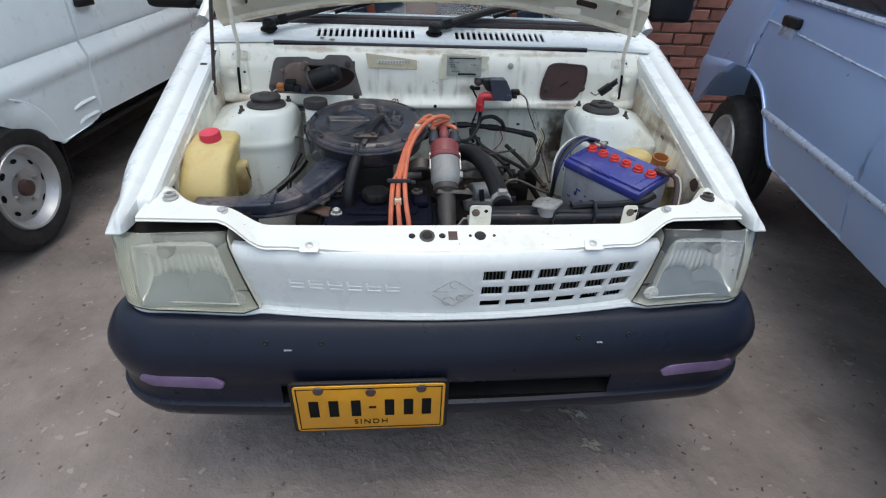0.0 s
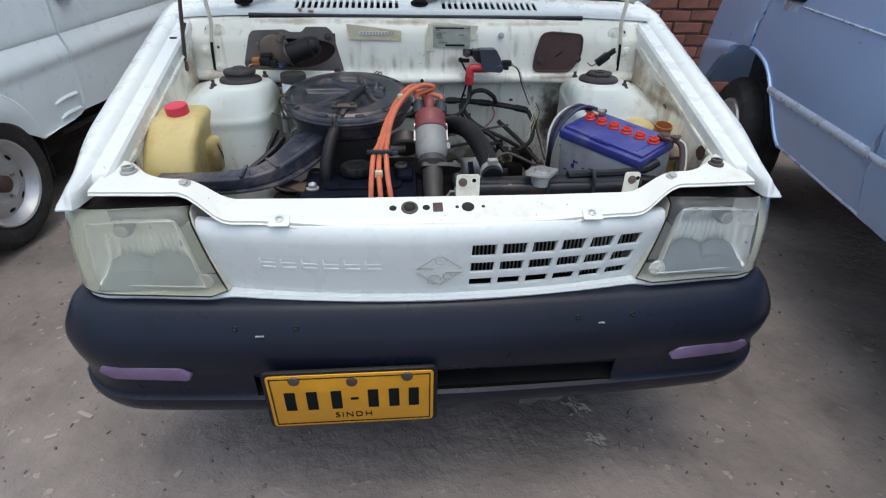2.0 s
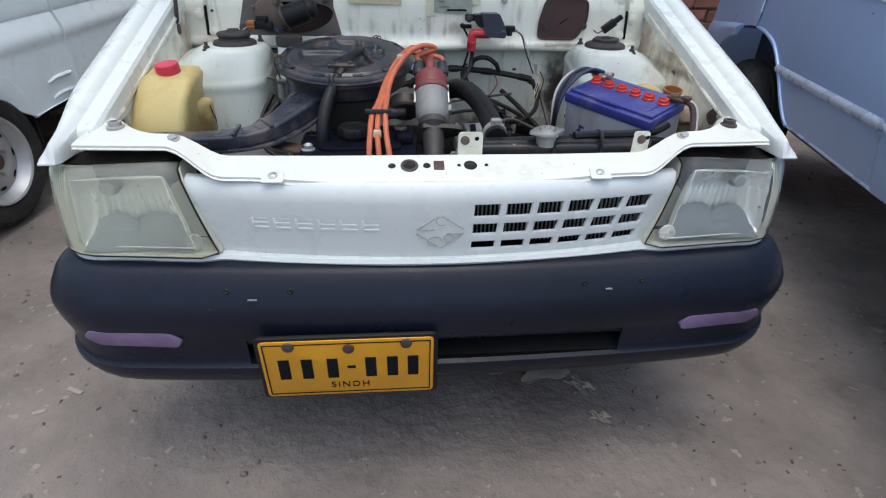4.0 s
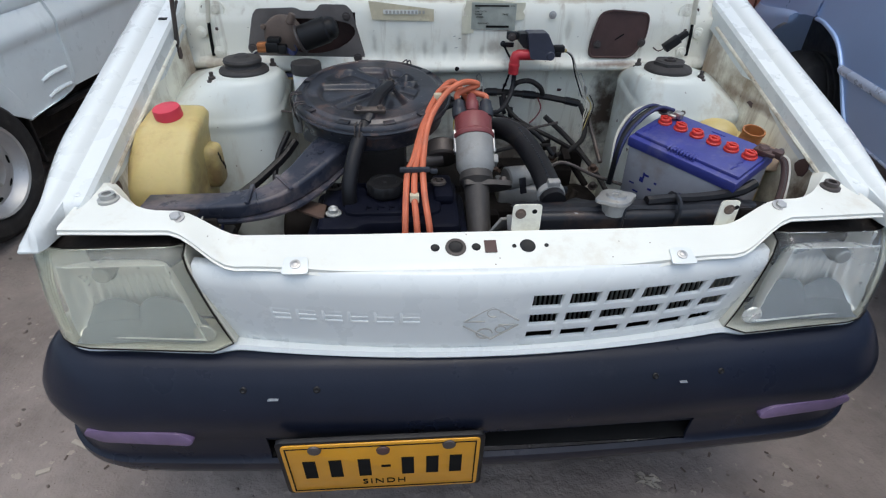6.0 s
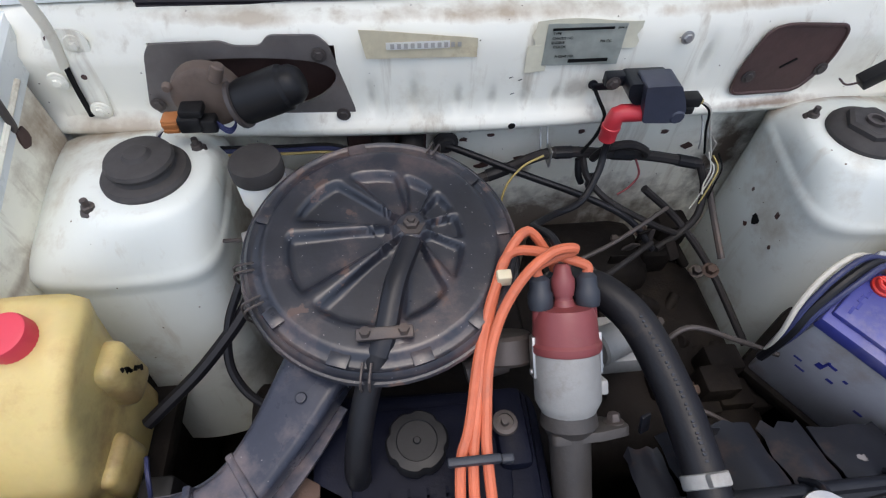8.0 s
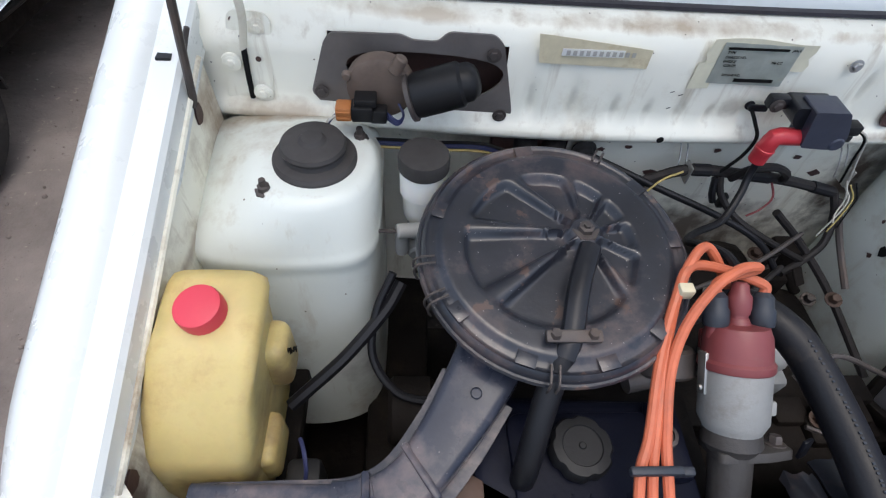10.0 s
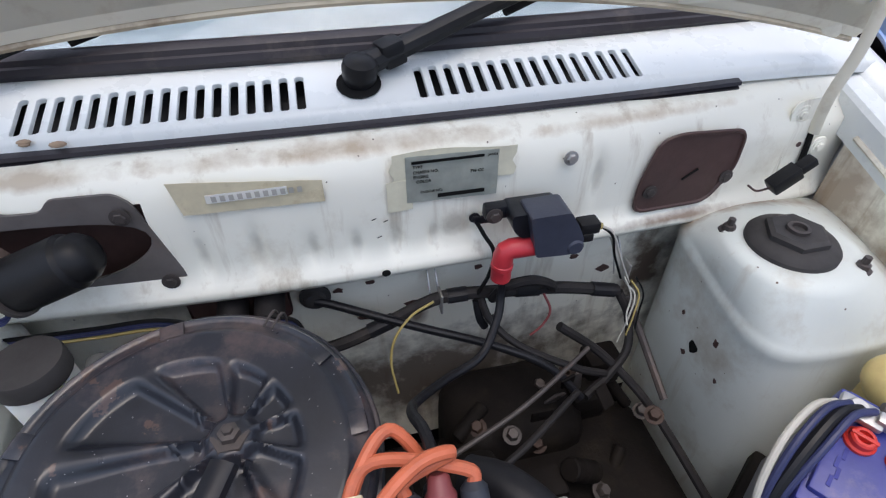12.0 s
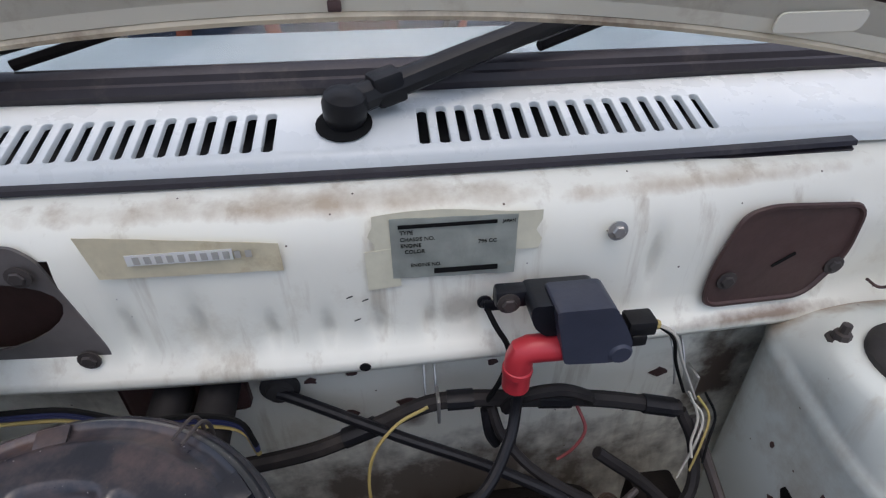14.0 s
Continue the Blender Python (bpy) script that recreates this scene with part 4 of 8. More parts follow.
def number_plate():
    p = thing("number_plate", (-0.17, 0.80, 0.25), "yellow number plate in a black holder screwed to the bumper", "number plate")
    w, h = 0.156, 0.0705
    m = pose(-0.1700, 0.810, 0.3490, 90 + 4, 0, 0)
    bm = B()
    slab(bm, rounded([(-w - 0.008, -h - 0.006), (w + 0.008, -h - 0.006), (w + 0.008, h + 0.006), (-w - 0.008, h + 0.006)], 0.012), m @ Matrix.Translation((0, 0, 0.0)), 0.008, 0.002)
    part("holder", bm, BLACKP, p)
    bm = B()
    slab(bm, rounded([(-w, -h), (w, -h), (w, h), (-w, h)], 0.010), m @ Matrix.Translation((0, 0, 0.008)), 0.0025, 0.001)
    part("plate", bm, PLATE, p)
    top = m @ Matrix.Translation((0, 0, 0.0105))

    def ink(name, boxes, material=FLATBLACK):
        bm = B()
        for x0, x1, y0, y1 in boxes:
            box(bm, x0, x1, y0, y1, 0, 0.0009, m=top)
        part(name, bm, material, p)

    ink("border_line", [(-w + 0.006, w - 0.006, h - 0.0085, h - 0.0065), (-w + 0.006, w - 0.006, -h + 0.0065, -h + 0.0085), (-w + 0.006, -w + 0.008, -h + 0.007, h - 0.007), (w - 0.008, w - 0.006, -h + 0.007, h - 0.007)])
    for x in (-0.117, -0.076, -0.030, 0.040, 0.080, 0.118):
        ink("plain_bar", [(x - 0.010, x + 0.010, -0.024, 0.026)])
    ink("dash_bar", [(-0.003, 0.012, 0.000, 0.006)])
    cu = bpy.data.curves.new("region_text", "FONT")
    cu.body, cu.size, cu.extrude, cu.align_x = "SINDH", 0.021, 0.0005, "CENTER"
    cu.space_character = 1.25
    tmp = new("tmp", cu)
    dg = bpy.context.evaluated_depsgraph_get()
    me = bpy.data.meshes.new_from_object(tmp.evaluated_get(dg))
    bpy.data.objects.remove(tmp)
    bm = B()
    bm.from_mesh(me)
    bmesh.ops.transform(bm, matrix=top @ Matrix.Translation((0.0, -0.0500, 0.0006)), verts=bm.verts)
    part("region_text", bm, FLATBLACK, p)
    for x, y in ((-0.104, 0.058), (0.106, 0.058), (0.002, 0.050)):
        bm = B()
        lathe(bm, [(0.011, 0), (0.010, 0.003), (0.004, 0.0045), (0, 0.0045)], top @ Matrix.Translation((x, y, 0)), 14)
        part("screw", bm, RUST if x < 0.05 and x > -0.05 else DARKSTEEL, p)


number_plate()


# ---------------------------------------------------------------- firewall, cowl, screen, bonnet
def firewall():
    prof = [(1.546, 0.944), (1.532, 0.942), (1.512, 0.936), (1.500, 0.925), (1.495, 0.909), (1.4935, 0.895), (1.493, 0.88), (1.493, 0.865), (1.493, 0.848), (1.493, 0.83), (1.492, 0.818), (1.486, 0.808), (1.480, 0.803), (1.478, 0.796), (1.481, 0.789), (1.490, 0.785), (1.512, 0.784), (1.516, 0.765), (1.517, 0.74), (1.519, 0.70), (1.522, 0.64), (1.525, 0.56), (1.50, 0.42)]
    nu, nv = 300, len(prof) - 1
    # BAYCLEAN puts a greyer patch at most of these dents.
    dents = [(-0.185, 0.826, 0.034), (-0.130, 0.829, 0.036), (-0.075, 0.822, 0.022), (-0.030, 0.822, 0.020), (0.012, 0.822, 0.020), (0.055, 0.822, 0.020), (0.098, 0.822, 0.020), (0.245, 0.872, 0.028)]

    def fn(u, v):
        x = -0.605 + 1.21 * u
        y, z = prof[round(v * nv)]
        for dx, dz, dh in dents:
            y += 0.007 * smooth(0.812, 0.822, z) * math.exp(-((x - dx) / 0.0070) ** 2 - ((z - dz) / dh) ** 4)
        bow = 0.018 * (abs(x) / 0.6) ** 3 if z > 0.9 else 0
        return (x, y + bow + 0.020 * (x / 0.45) ** 2, z + 0.002 * math.sin(9 * x) * (0.78 < z < 0.81))

    def skip(i, j):
        x = -0.605 + 1.21 * (i + 0.5) / nu
        z = (prof[j][1] + prof[j + 1][1]) / 2
        return -0.435 < x < -0.222 and 0.822 < z < 0.908

    bm = B()
    surf(bm, fn, nu, nv, -0.003, skip)
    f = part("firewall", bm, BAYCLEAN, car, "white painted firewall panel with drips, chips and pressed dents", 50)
    bm = B()
    box(bm, -0.455, -0.205, 1.535, 1.56, 0.80, 0.914, 0.004)
    part("recess", bm, RUST, f)
    # scuffed bare patches where paint is missing
    rng = random.Random(21)
    for x, z, r in ((-0.045, 0.774, 0.010), (-0.052, 0.763, 0.006), (-0.020, 0.752, 0.005), (-0.06, 0.745, 0.006), (0.115, 0.748, 0.006), (0.25, 0.735, 0.006), (0.03, 0.70, 0.012), (-0.03, 0.69, 0.009), (0.30, 0.70, 0.01)):
        bm = B()
        ol = [(x + r * (0.5 + rng.random()) * math.cos(a * 0.785), z + 0.5 * r * (0.5 + rng.random()) * math.sin(a * 0.785)) for a in range(8)]
        slab(bm, ol, upright((1.5145 if z > 0.72 else 1.5175) + 0.02 * (x / 0.45) ** 2), 0.002)
        part("bare_patch", bm, RUST, f)
    bm = B()
    for x, z in ((-0.003, 0.789),):
        lathe(bm, [(0, 0.0008), (0.004, 0.0008), (0.005, 0.0)], Matrix.Translation((x, 1.4775, 0.797)) @ pose(0, 0, 0, 90), 12)
    part("drain_hole", bm, FLATBLACK, f)
    for x, z in ((-0.012, 0.862), (0.000, 0.858), (-0.008, 0.838)):
        bm = B()
        tube(bm, [(x, 1.4900, z), (x + 0.002, 1.4900, z + 0.001), (x + 0.005, 1.4900, z + 0.002)], 0.0005, 5)
        part("paint_nick", bm, FLATBLACK, f)
    bm = B()
    bolt(bm, (0.203, 1.4925, 0.907), (0, -1, 0.1), 0.0055, 0.005)
    part("plug_bolt", bm, STEEL, f, "small steel bolt")
    # hinge plates in the corners
    for s in (-1, 1):
        ol = rounded([(0.514, 0.800), (0.574, 0.800), (0.550, 0.925), (0.498, 0.925)], 0.016)
        ol = [(s * p[0], p[1]) for p in ol]

        def lean(x, z):
            return 0.02 * (x / 0.45) ** 2 + 0.018 * (abs(x) / 0.6) ** 3 * min(1, max(0, (z - 0.893) / 0.014))

        bm = B()
        slab(bm, ol, upright(1.4885), 0.003, 0.001)
        for v in bm.verts:
            v.co.y += lean(v.co.x, v.co.z)
        h = part("hinge_plate", bm, BAYCLEAN, f, "bolted hinge plate with stained edges")
        bm = B()
        tube(bm, [(s * x, 1.4888 + lean(x, z), z) for x, z in rounded([(0.514, 0.800), (0.574, 0.800), (0.550, 0.925), (0.498, 0.925), (0.514, 0.800)], 0.016)], 0.0009, 5, 1)
        part("stained_edge", bm, RUSTEDGE, h)
        bm = B()
        tube(bm, [(s * x, 1.4880 + lean(x, z), z) for x, z in ((0.535, 0.898), (0.537, 0.858), (0.539, 0.816))], 0.0036, 6, 3)
        part("slot", bm, FLATBLACK, h)
        for x, z in ((0.516, 0.907), (0.554, 0.865), (0.5236, 0.824)):
            bm = B()
            lathe(bm, [(0.0125, 0.0), (0.0115, 0.0022), (0.008, 0.0026)], Matrix.Translation((s * x, 1.4885 + lean(x, z), z)) @ pose(0, 0, 0, 90), 20)
            bolt(bm, (s * x, 1.4865 + lean(x, z), z), (0, -1, 0), 0.0055, 0.0045)
            part("bolt", bm, BAYCLEAN, h)
        for x, z, r in ((0.520, 0.872, 0.0035), (0.545, 0.912, 0.004)):
            bm = B()
            lathe(bm, [(r, 0.0), (r, 0.0008), (0, 0.0008)], Matrix.Translation((s * x, 1.4884 + lean(x, z), z)) @ pose(0, 0, 0, 90), 10)
            part("spare_hole", bm, RUST, h)
        # arm reaching up to the bonnet
        bm = B()
        tube(bm, [(s * 0.535, 1.516, 0.885), (s * 0.525, 1.510, 0.935), (s * 0.528, 1.504, 1.00), (s * 0.530, 1.51, 1.09)], 0.0065, 8, 5, 0.4)
        part("hinge_arm", bm, CREAM, h)
    # rubber strip along the bonnet's rear edge
    bm = B()

    def strip(u, v):
        x = -0.440 + 0.870 * u
        sec = ((0.006, -0.008), (-0.004, -0.009), (-0.006, -0.005), (-0.002, -0.003), (-0.007, -0.001), (-0.006, 0.003), (0.002, 0.0045), (0.008, 0.003))
        k = min(int(v * 7), 6)
        t = v * 7 - k
        return (x, 1.540 + 0.010 * (abs(x) / 0.43) ** 2 + sec[k][0] * (1 - t) + sec[k + 1][0] * t, 0.9455 + sec[k][1] * (1 - t) + sec[k + 1][1] * t)

    surf(bm, strip, 40, 7, 0.001)
    part("bonnet_seal", bm, SEALR, f, "cracked black rubber bonnet seal")


firewall()


def cowl():
    xs = [-0.64, -0.60, -0.52, -0.44, -0.38]
    slots = {}
    for first, step, count in ((-0.3255, 0.01605, 17), (0.0545, 0.0163, 16)):
        for k in range(count):
            a = first + k * step + 0.00425
            slots[len(xs)] = a
            xs.append(a - step / 2)
        xs.append(a + step / 2)
        xs += [-0.030, -0.005, 0.022] if first < 0 else [0.36, 0.44, 0.52, 0.60, 0.64]
    ys = [(1.541, 0.9495), (1.5425, 0.9565), (1.545, 0.9605), (1.550, 0.9635), (1.596, 0.9780), (1.603, 0.9800), (1.63, 0.9860), (1.665, 0.9905)]

    def at(x, y, z):
        return (x, y + 0.010 * (abs(x) / 0.43) ** 2, z - 0.012 * (abs(x) / 0.6) ** 3)

    bm = B()
    V = [[bm.verts.new(at(x, y, z)) for y, z in ys] for x in xs]
    for i in range(len(xs) - 1):
        for j in range(len(ys) - 1):
            if not (i in slots and j == 3):
                bm.faces.new((V[i][j], V[i + 1][j], V[i + 1][j + 1], V[i][j + 1]))
                continue
            rings = []
            for rx, rt, deep in ((0.0052, 0.080, 0.0), (0.0047, 0.072, 0.0003), (0.0044, 0.066, 0.0010), (0.0043, 0.064, 0.0050)):
                ring = []
                for k in range(16):
                    q = 2 * math.pi * (k + 0.5) / 16
                    v = (0.93 if math.sin(q) > 0 else 0.07) + rt * math.sin(q)
                    x, y, z = at(slots[i] + rx * math.cos(q), ys[3][0] + (ys[4][0] - ys[3][0]) * v, ys[3][1] + (ys[4][1] - ys[3][1]) * v)
                    ring.append(bm.verts.new((x, y + 0.3 * deep, z - deep)))
                if rings:
                    for k in range(16):
                        bm.faces.new((rings[-1][k - 1], rings[-1][k], ring[k], ring[k - 1]))
                rings.append(ring)
            pill, corners = rings[0], (V[i + 1][4], V[i][4], V[i][3], V[i + 1][3])
            for q in range(4):
                for k in range(4 * q, 4 * q + 3):
                    bm.faces.new((corners[q], pill[k + 1], pill[k]))
                bm.faces.new((corners[q], corners[(q + 1) % 4], pill[(4 * q + 4) % 16], pill[4 * q + 3]))
    bmesh.ops.recalc_face_normals(bm, faces=bm.faces)
    c = part("cowl_panel", bm, WHITE, car, "glossy white cowl panel with two rows of air slots")
    # Black sheet just under the slots, giving them their shaded depth by colour.
    bm = B()
    surf(bm, lambda u, v: (-0.365 + 0.725 * u, 1.550 + 0.09 * v, 0.942 + 0.026 * v), 6, 4, 0.002)
    part("air_box", bm, BLACKP, c)
    bm = B()
    for x, y, z, r in ((-0.310, 1.545, 0.960, 0.005), (-0.283, 1.542, 0.956, 0.006), (-0.31, 1.5438, 0.958, 0.004)):
        bmesh.ops.create_icosphere(bm, subdivisions=2, radius=r, matrix=Matrix.Translation((x, y, z)) @ Matrix.Diagonal((1.3, 0.6, 0.5, 1)))
    part("mud_blob", bm, CLAY, c)

    def wiper(x0, y0, tip):
        w = thing("wiper", (x0, y0, 0.974), "black wiper arm resting on the screen base", "wiper", "windscreen wipers")
        # Black disc carries the shaded depth of the open pivot hole in its colour.
        bm = B()
        lathe(bm, [(0.023, 0), (0.023, 0.001), (0.021, 0.0015), (0, 0.0015)], Matrix.Translation((x0, y0 - 0.004, 0.9735)) @ pose(0, 0, 0, 17), 20)
        part("pivot_hole", bm, FLATBLACK, w)
        bm = B()
        lathe(bm, [(0.0115, 0), (0.0130, 0.006), (0.0175, 0.015), (0.0185, 0.026), (0.0165, 0.033), (0.010, 0.037), (0, 0.038)], Matrix.Translation((x0, y0, 0.966)) @ pose(0, 0, 0, 14, 6, 0), 22)
        a, b = Vector((x0 + 0.004, y0 + 0.002, 0.989)), Vector(tip)
        k = a + (b - a) * 0.10 + Vector((0, 0, 0.001))
        tube(bm, [a, k, a + (b - a) * 0.5 + Vector((0, 0, 0.008)), b], 0.011, 10, 6, 0.8, radii=lambda t: 0.0160 - 0.006 * t)
        part("arm", bm, BLACKP, w)
        bm = B()
        d = (b - a)
        box(bm, -0.013, 0.013, -0.0135, 0.0135, -0.012, 0.014, 0.004, Matrix.Translation(k - d * 0.01) @ pose(0, 0, 0, 0, -12, math.degrees(math.atan2(d.y, d.x))))
        part("knuckle", bm, BLACKP, w)
        bm = B()
        side = d.normalized()
        s, e = b - side * 0.20 + Vector((0, 0.012, -0.012)), b + side * 0.18 + Vector((0, 0.020, -0.012))
        tube(bm, [s, (s + e) / 2 + Vector((0, 0.0, 0.006)), e], 0.005, 6, 5)
        part("blade", bm, RUBBER, w)

    wiper(-0.005, 1.580, (0.36, 1.700, 1.060))
    wiper(-0.455, 1.583, (-0.095, 1.700, 1.060))


cowl()


def glass_screen():
    def pane(u, v):
        hw = 0.600 - 0.075 * v
        x = -hw + 2 * hw * u
        y = 1.676 + 0.46 * v - 0.030 * (1 - (x / hw) ** 2) * (1 - v) + 0.012 * (abs(x) / hw) ** 2
        return (x, y, 1.003 + 0.36 * v - 0.010 * (abs(x) / hw) ** 2 * (1 - v))

    bm = B()
    surf(bm, pane, 24, 12, 0.004)
    g = part("windscreen", bm, GLASS, car, "clear curved windscreen glass")
    g.visible_shadow = False
    bm = B()
    ring = [pane(u / 20, 0) for u in range(21)]
    line = [Vector(p) + Vector((0, -0.010, -0.006)) for p in ring]
    tube(bm, line, 0.0135, 10, 2, 0.9)
    tube(bm, [p + Vector((0, -0.010, -0.006)) for p in line], 0.009, 8, 2)
    for u in (0, 1):
        tube(bm, [Vector(pane(u, v / 8)) + Vector((0, -0.006, 0)) for v in range(9)], 0.010, 8, 2)
    tube(bm, [Vector(pane(u / 20, 1)) for u in range(21)], 0.010, 8, 2)
    part("screen_seal", bm, SEALR, car, "black rubber windscreen seal")


glass_screen()


def bonnet():
    phi = radians(70)
    along, out = Vector((0, -math.cos(phi), math.sin(phi))), Vector((0, math.sin(phi), math.cos(phi)))
    L = 0.68

    def at(xi, s, depth):
        hw = 0.572 + 0.060 * s / L
        x = xi * hw
        base = Vector((x, 1.552, 1.055 - 0.076 * xi * xi * (1 - 0.6 * s / L)))
        crown = 0.020 * (1 - xi * xi)
        return base + along * s + out * (depth + crown * min(1.0, s / 0.1))

    bm = B()
    surf(bm, lambda u, v: at(-1 + 2 * u, L * v, 0.024), 40, 24, 0.0015)
    b = part("bonnet", bm, WHITE, car, "raised white bonnet with a cream stained underside")
    # inner frame: a border band with long rounded holes, and two diagonal ribs
    bm = B()
    surf(bm, lambda u, v: at(-1 + 2 * u, (0.0, 0.004, 0.016)[round(v * 2)], (0.022, 0.004, 0.0)[round(v * 2)]), 80, 2, 0.001)
    surf(bm, lambda u, v: at(-1 + 2 * u, (0.068, 0.074, 0.084, 0.096)[round(v * 3)], (0.0, 0.002, 0.008, 0.022)[round(v * 3)]), 80, 3, 0.001)
    for k in range(10):
        mid = -0.9045 + 0.201 * k
        pill = [(0.039 * (1 if math.cos(q) > 0 else -1) + 0.0125 * math.cos(q), 0.046 + 0.0075 * math.sin(q)) for q in (2 * math.pi * (j + 0.5) / 16 for j in range(16))]
        rim = [(-0.1005 + 0.0335 * j, 0.016) for j in range(7)] + [(0.1005 - 0.0335 * j, 0.068) for j in range(7)]
        flat = B()
        sheet(flat, rim, [pill], Matrix.Identity(4), 0.0)
        vs = {v: bm.verts.new(at(mid + v.co.x, v.co.y, 0.0)) for v in flat.verts if v.link_faces}
        fs = [bm.faces.new([vs[v] for v in f.verts]) for f in flat.faces]
        flat.free()
        bmesh.ops.solidify(bm, geom=fs, thickness=0.001)
    part("inner_frame", bm, CREAM, b, "cream pressed frame with long holes and rust stains")
    bm = B()
    for s in (-1, 1):
        surf(bm, lambda u, v: at(s * (1.0 - 0.13 * v), L * u, 0.022 - 0.022 * math.sin(math.pi * min(1, v * 1.0))), 20, 6, 0.001)
        surf(bm, lambda u, v: at(s * (0.86 - 0.70 * u + 0.10 * v), 0.07 + (L - 0.14) * u, 0.022 - 0.016 * math.sin(math.pi * v)), 20, 6, 0.001)
    surf(bm, lambda u, v: at(-1 + 2 * u, L - 0.08 * v, 0.022 - 0.020 * math.sin(math.pi * v)), 30, 6, 0.001)
    part("rib", bm, CREAM, b)
    bm = B()
    surf(bm, lambda u, v: at(-0.99 + 1.98 * u, 0.075 + (L - 0.09) * v, 0.0225), 30, 16, 0.0006)
    part("inner_skin", bm, CREAM, b)
    bm = B()
    tube(bm, [at(-0.995 + 1.99 * k / 30, 0.0, 0.006) for k in range(31)], 0.0035, 6, 2)
    part("folded_edge", bm, RUSTEDGE, b, "rust-streaked folded edge")
    # Strip behind the holes: rust colour plus the closed cavity's shade, painted in.
    bm = B()
    surf(bm, lambda u, v: at(-0.98 + 1.96 * u, 0.006 + 0.086 * v, 0.0185), 40, 3, 0.001)
    part("cavity_liner", bm, RUST, b, "rust-dark strip giving the bonnet frame's rusty inside its shade")
    bm = B()
    box(bm, -0.004, 0.005, 1.543, 1.549, 1.062, 1.069, 0.001)
    part("drain_clip", bm, RUST, b)
    for xi, s, w, h in ((0.62, 0.020, 0.036, 0.008),):
        bm = B()
        p = at(xi, s, -0.001)
        slab(bm, rounded([(-w, -h), (w, -h), (w, h), (-w, h)], 0.006), Matrix.Translation(p) @ pose(0, 0, 0, 110, 0, 0), 0.002)
        part("pressed_pad", bm, CREAM, b)
    # prop rod
    bm = B()
    tube(bm, [(-0.602, 1.452, 0.862), (-0.590, 1.449, 0.852), (-0.583, 1.447, 0.858), (-0.578, 1.444, 0.885), (-0.558, 1.430, 1.00), (-0.53, 1.415, 1.16), (-0.50, 1.405, 1.36)], 0.0045, 8)
    part("prop_rod", bm, DARKSTEEL, b, "thin dark bonnet prop rod")
    bm = B()
    tube(bm, [(-0.583, 1.462, 0.905), (-0.576, 1.468, 0.925), (-0.572, 1.470, 0.935)], 0.003, 6)
    part("rod_clip", bm, DARKSTEEL, b)


bonnet()


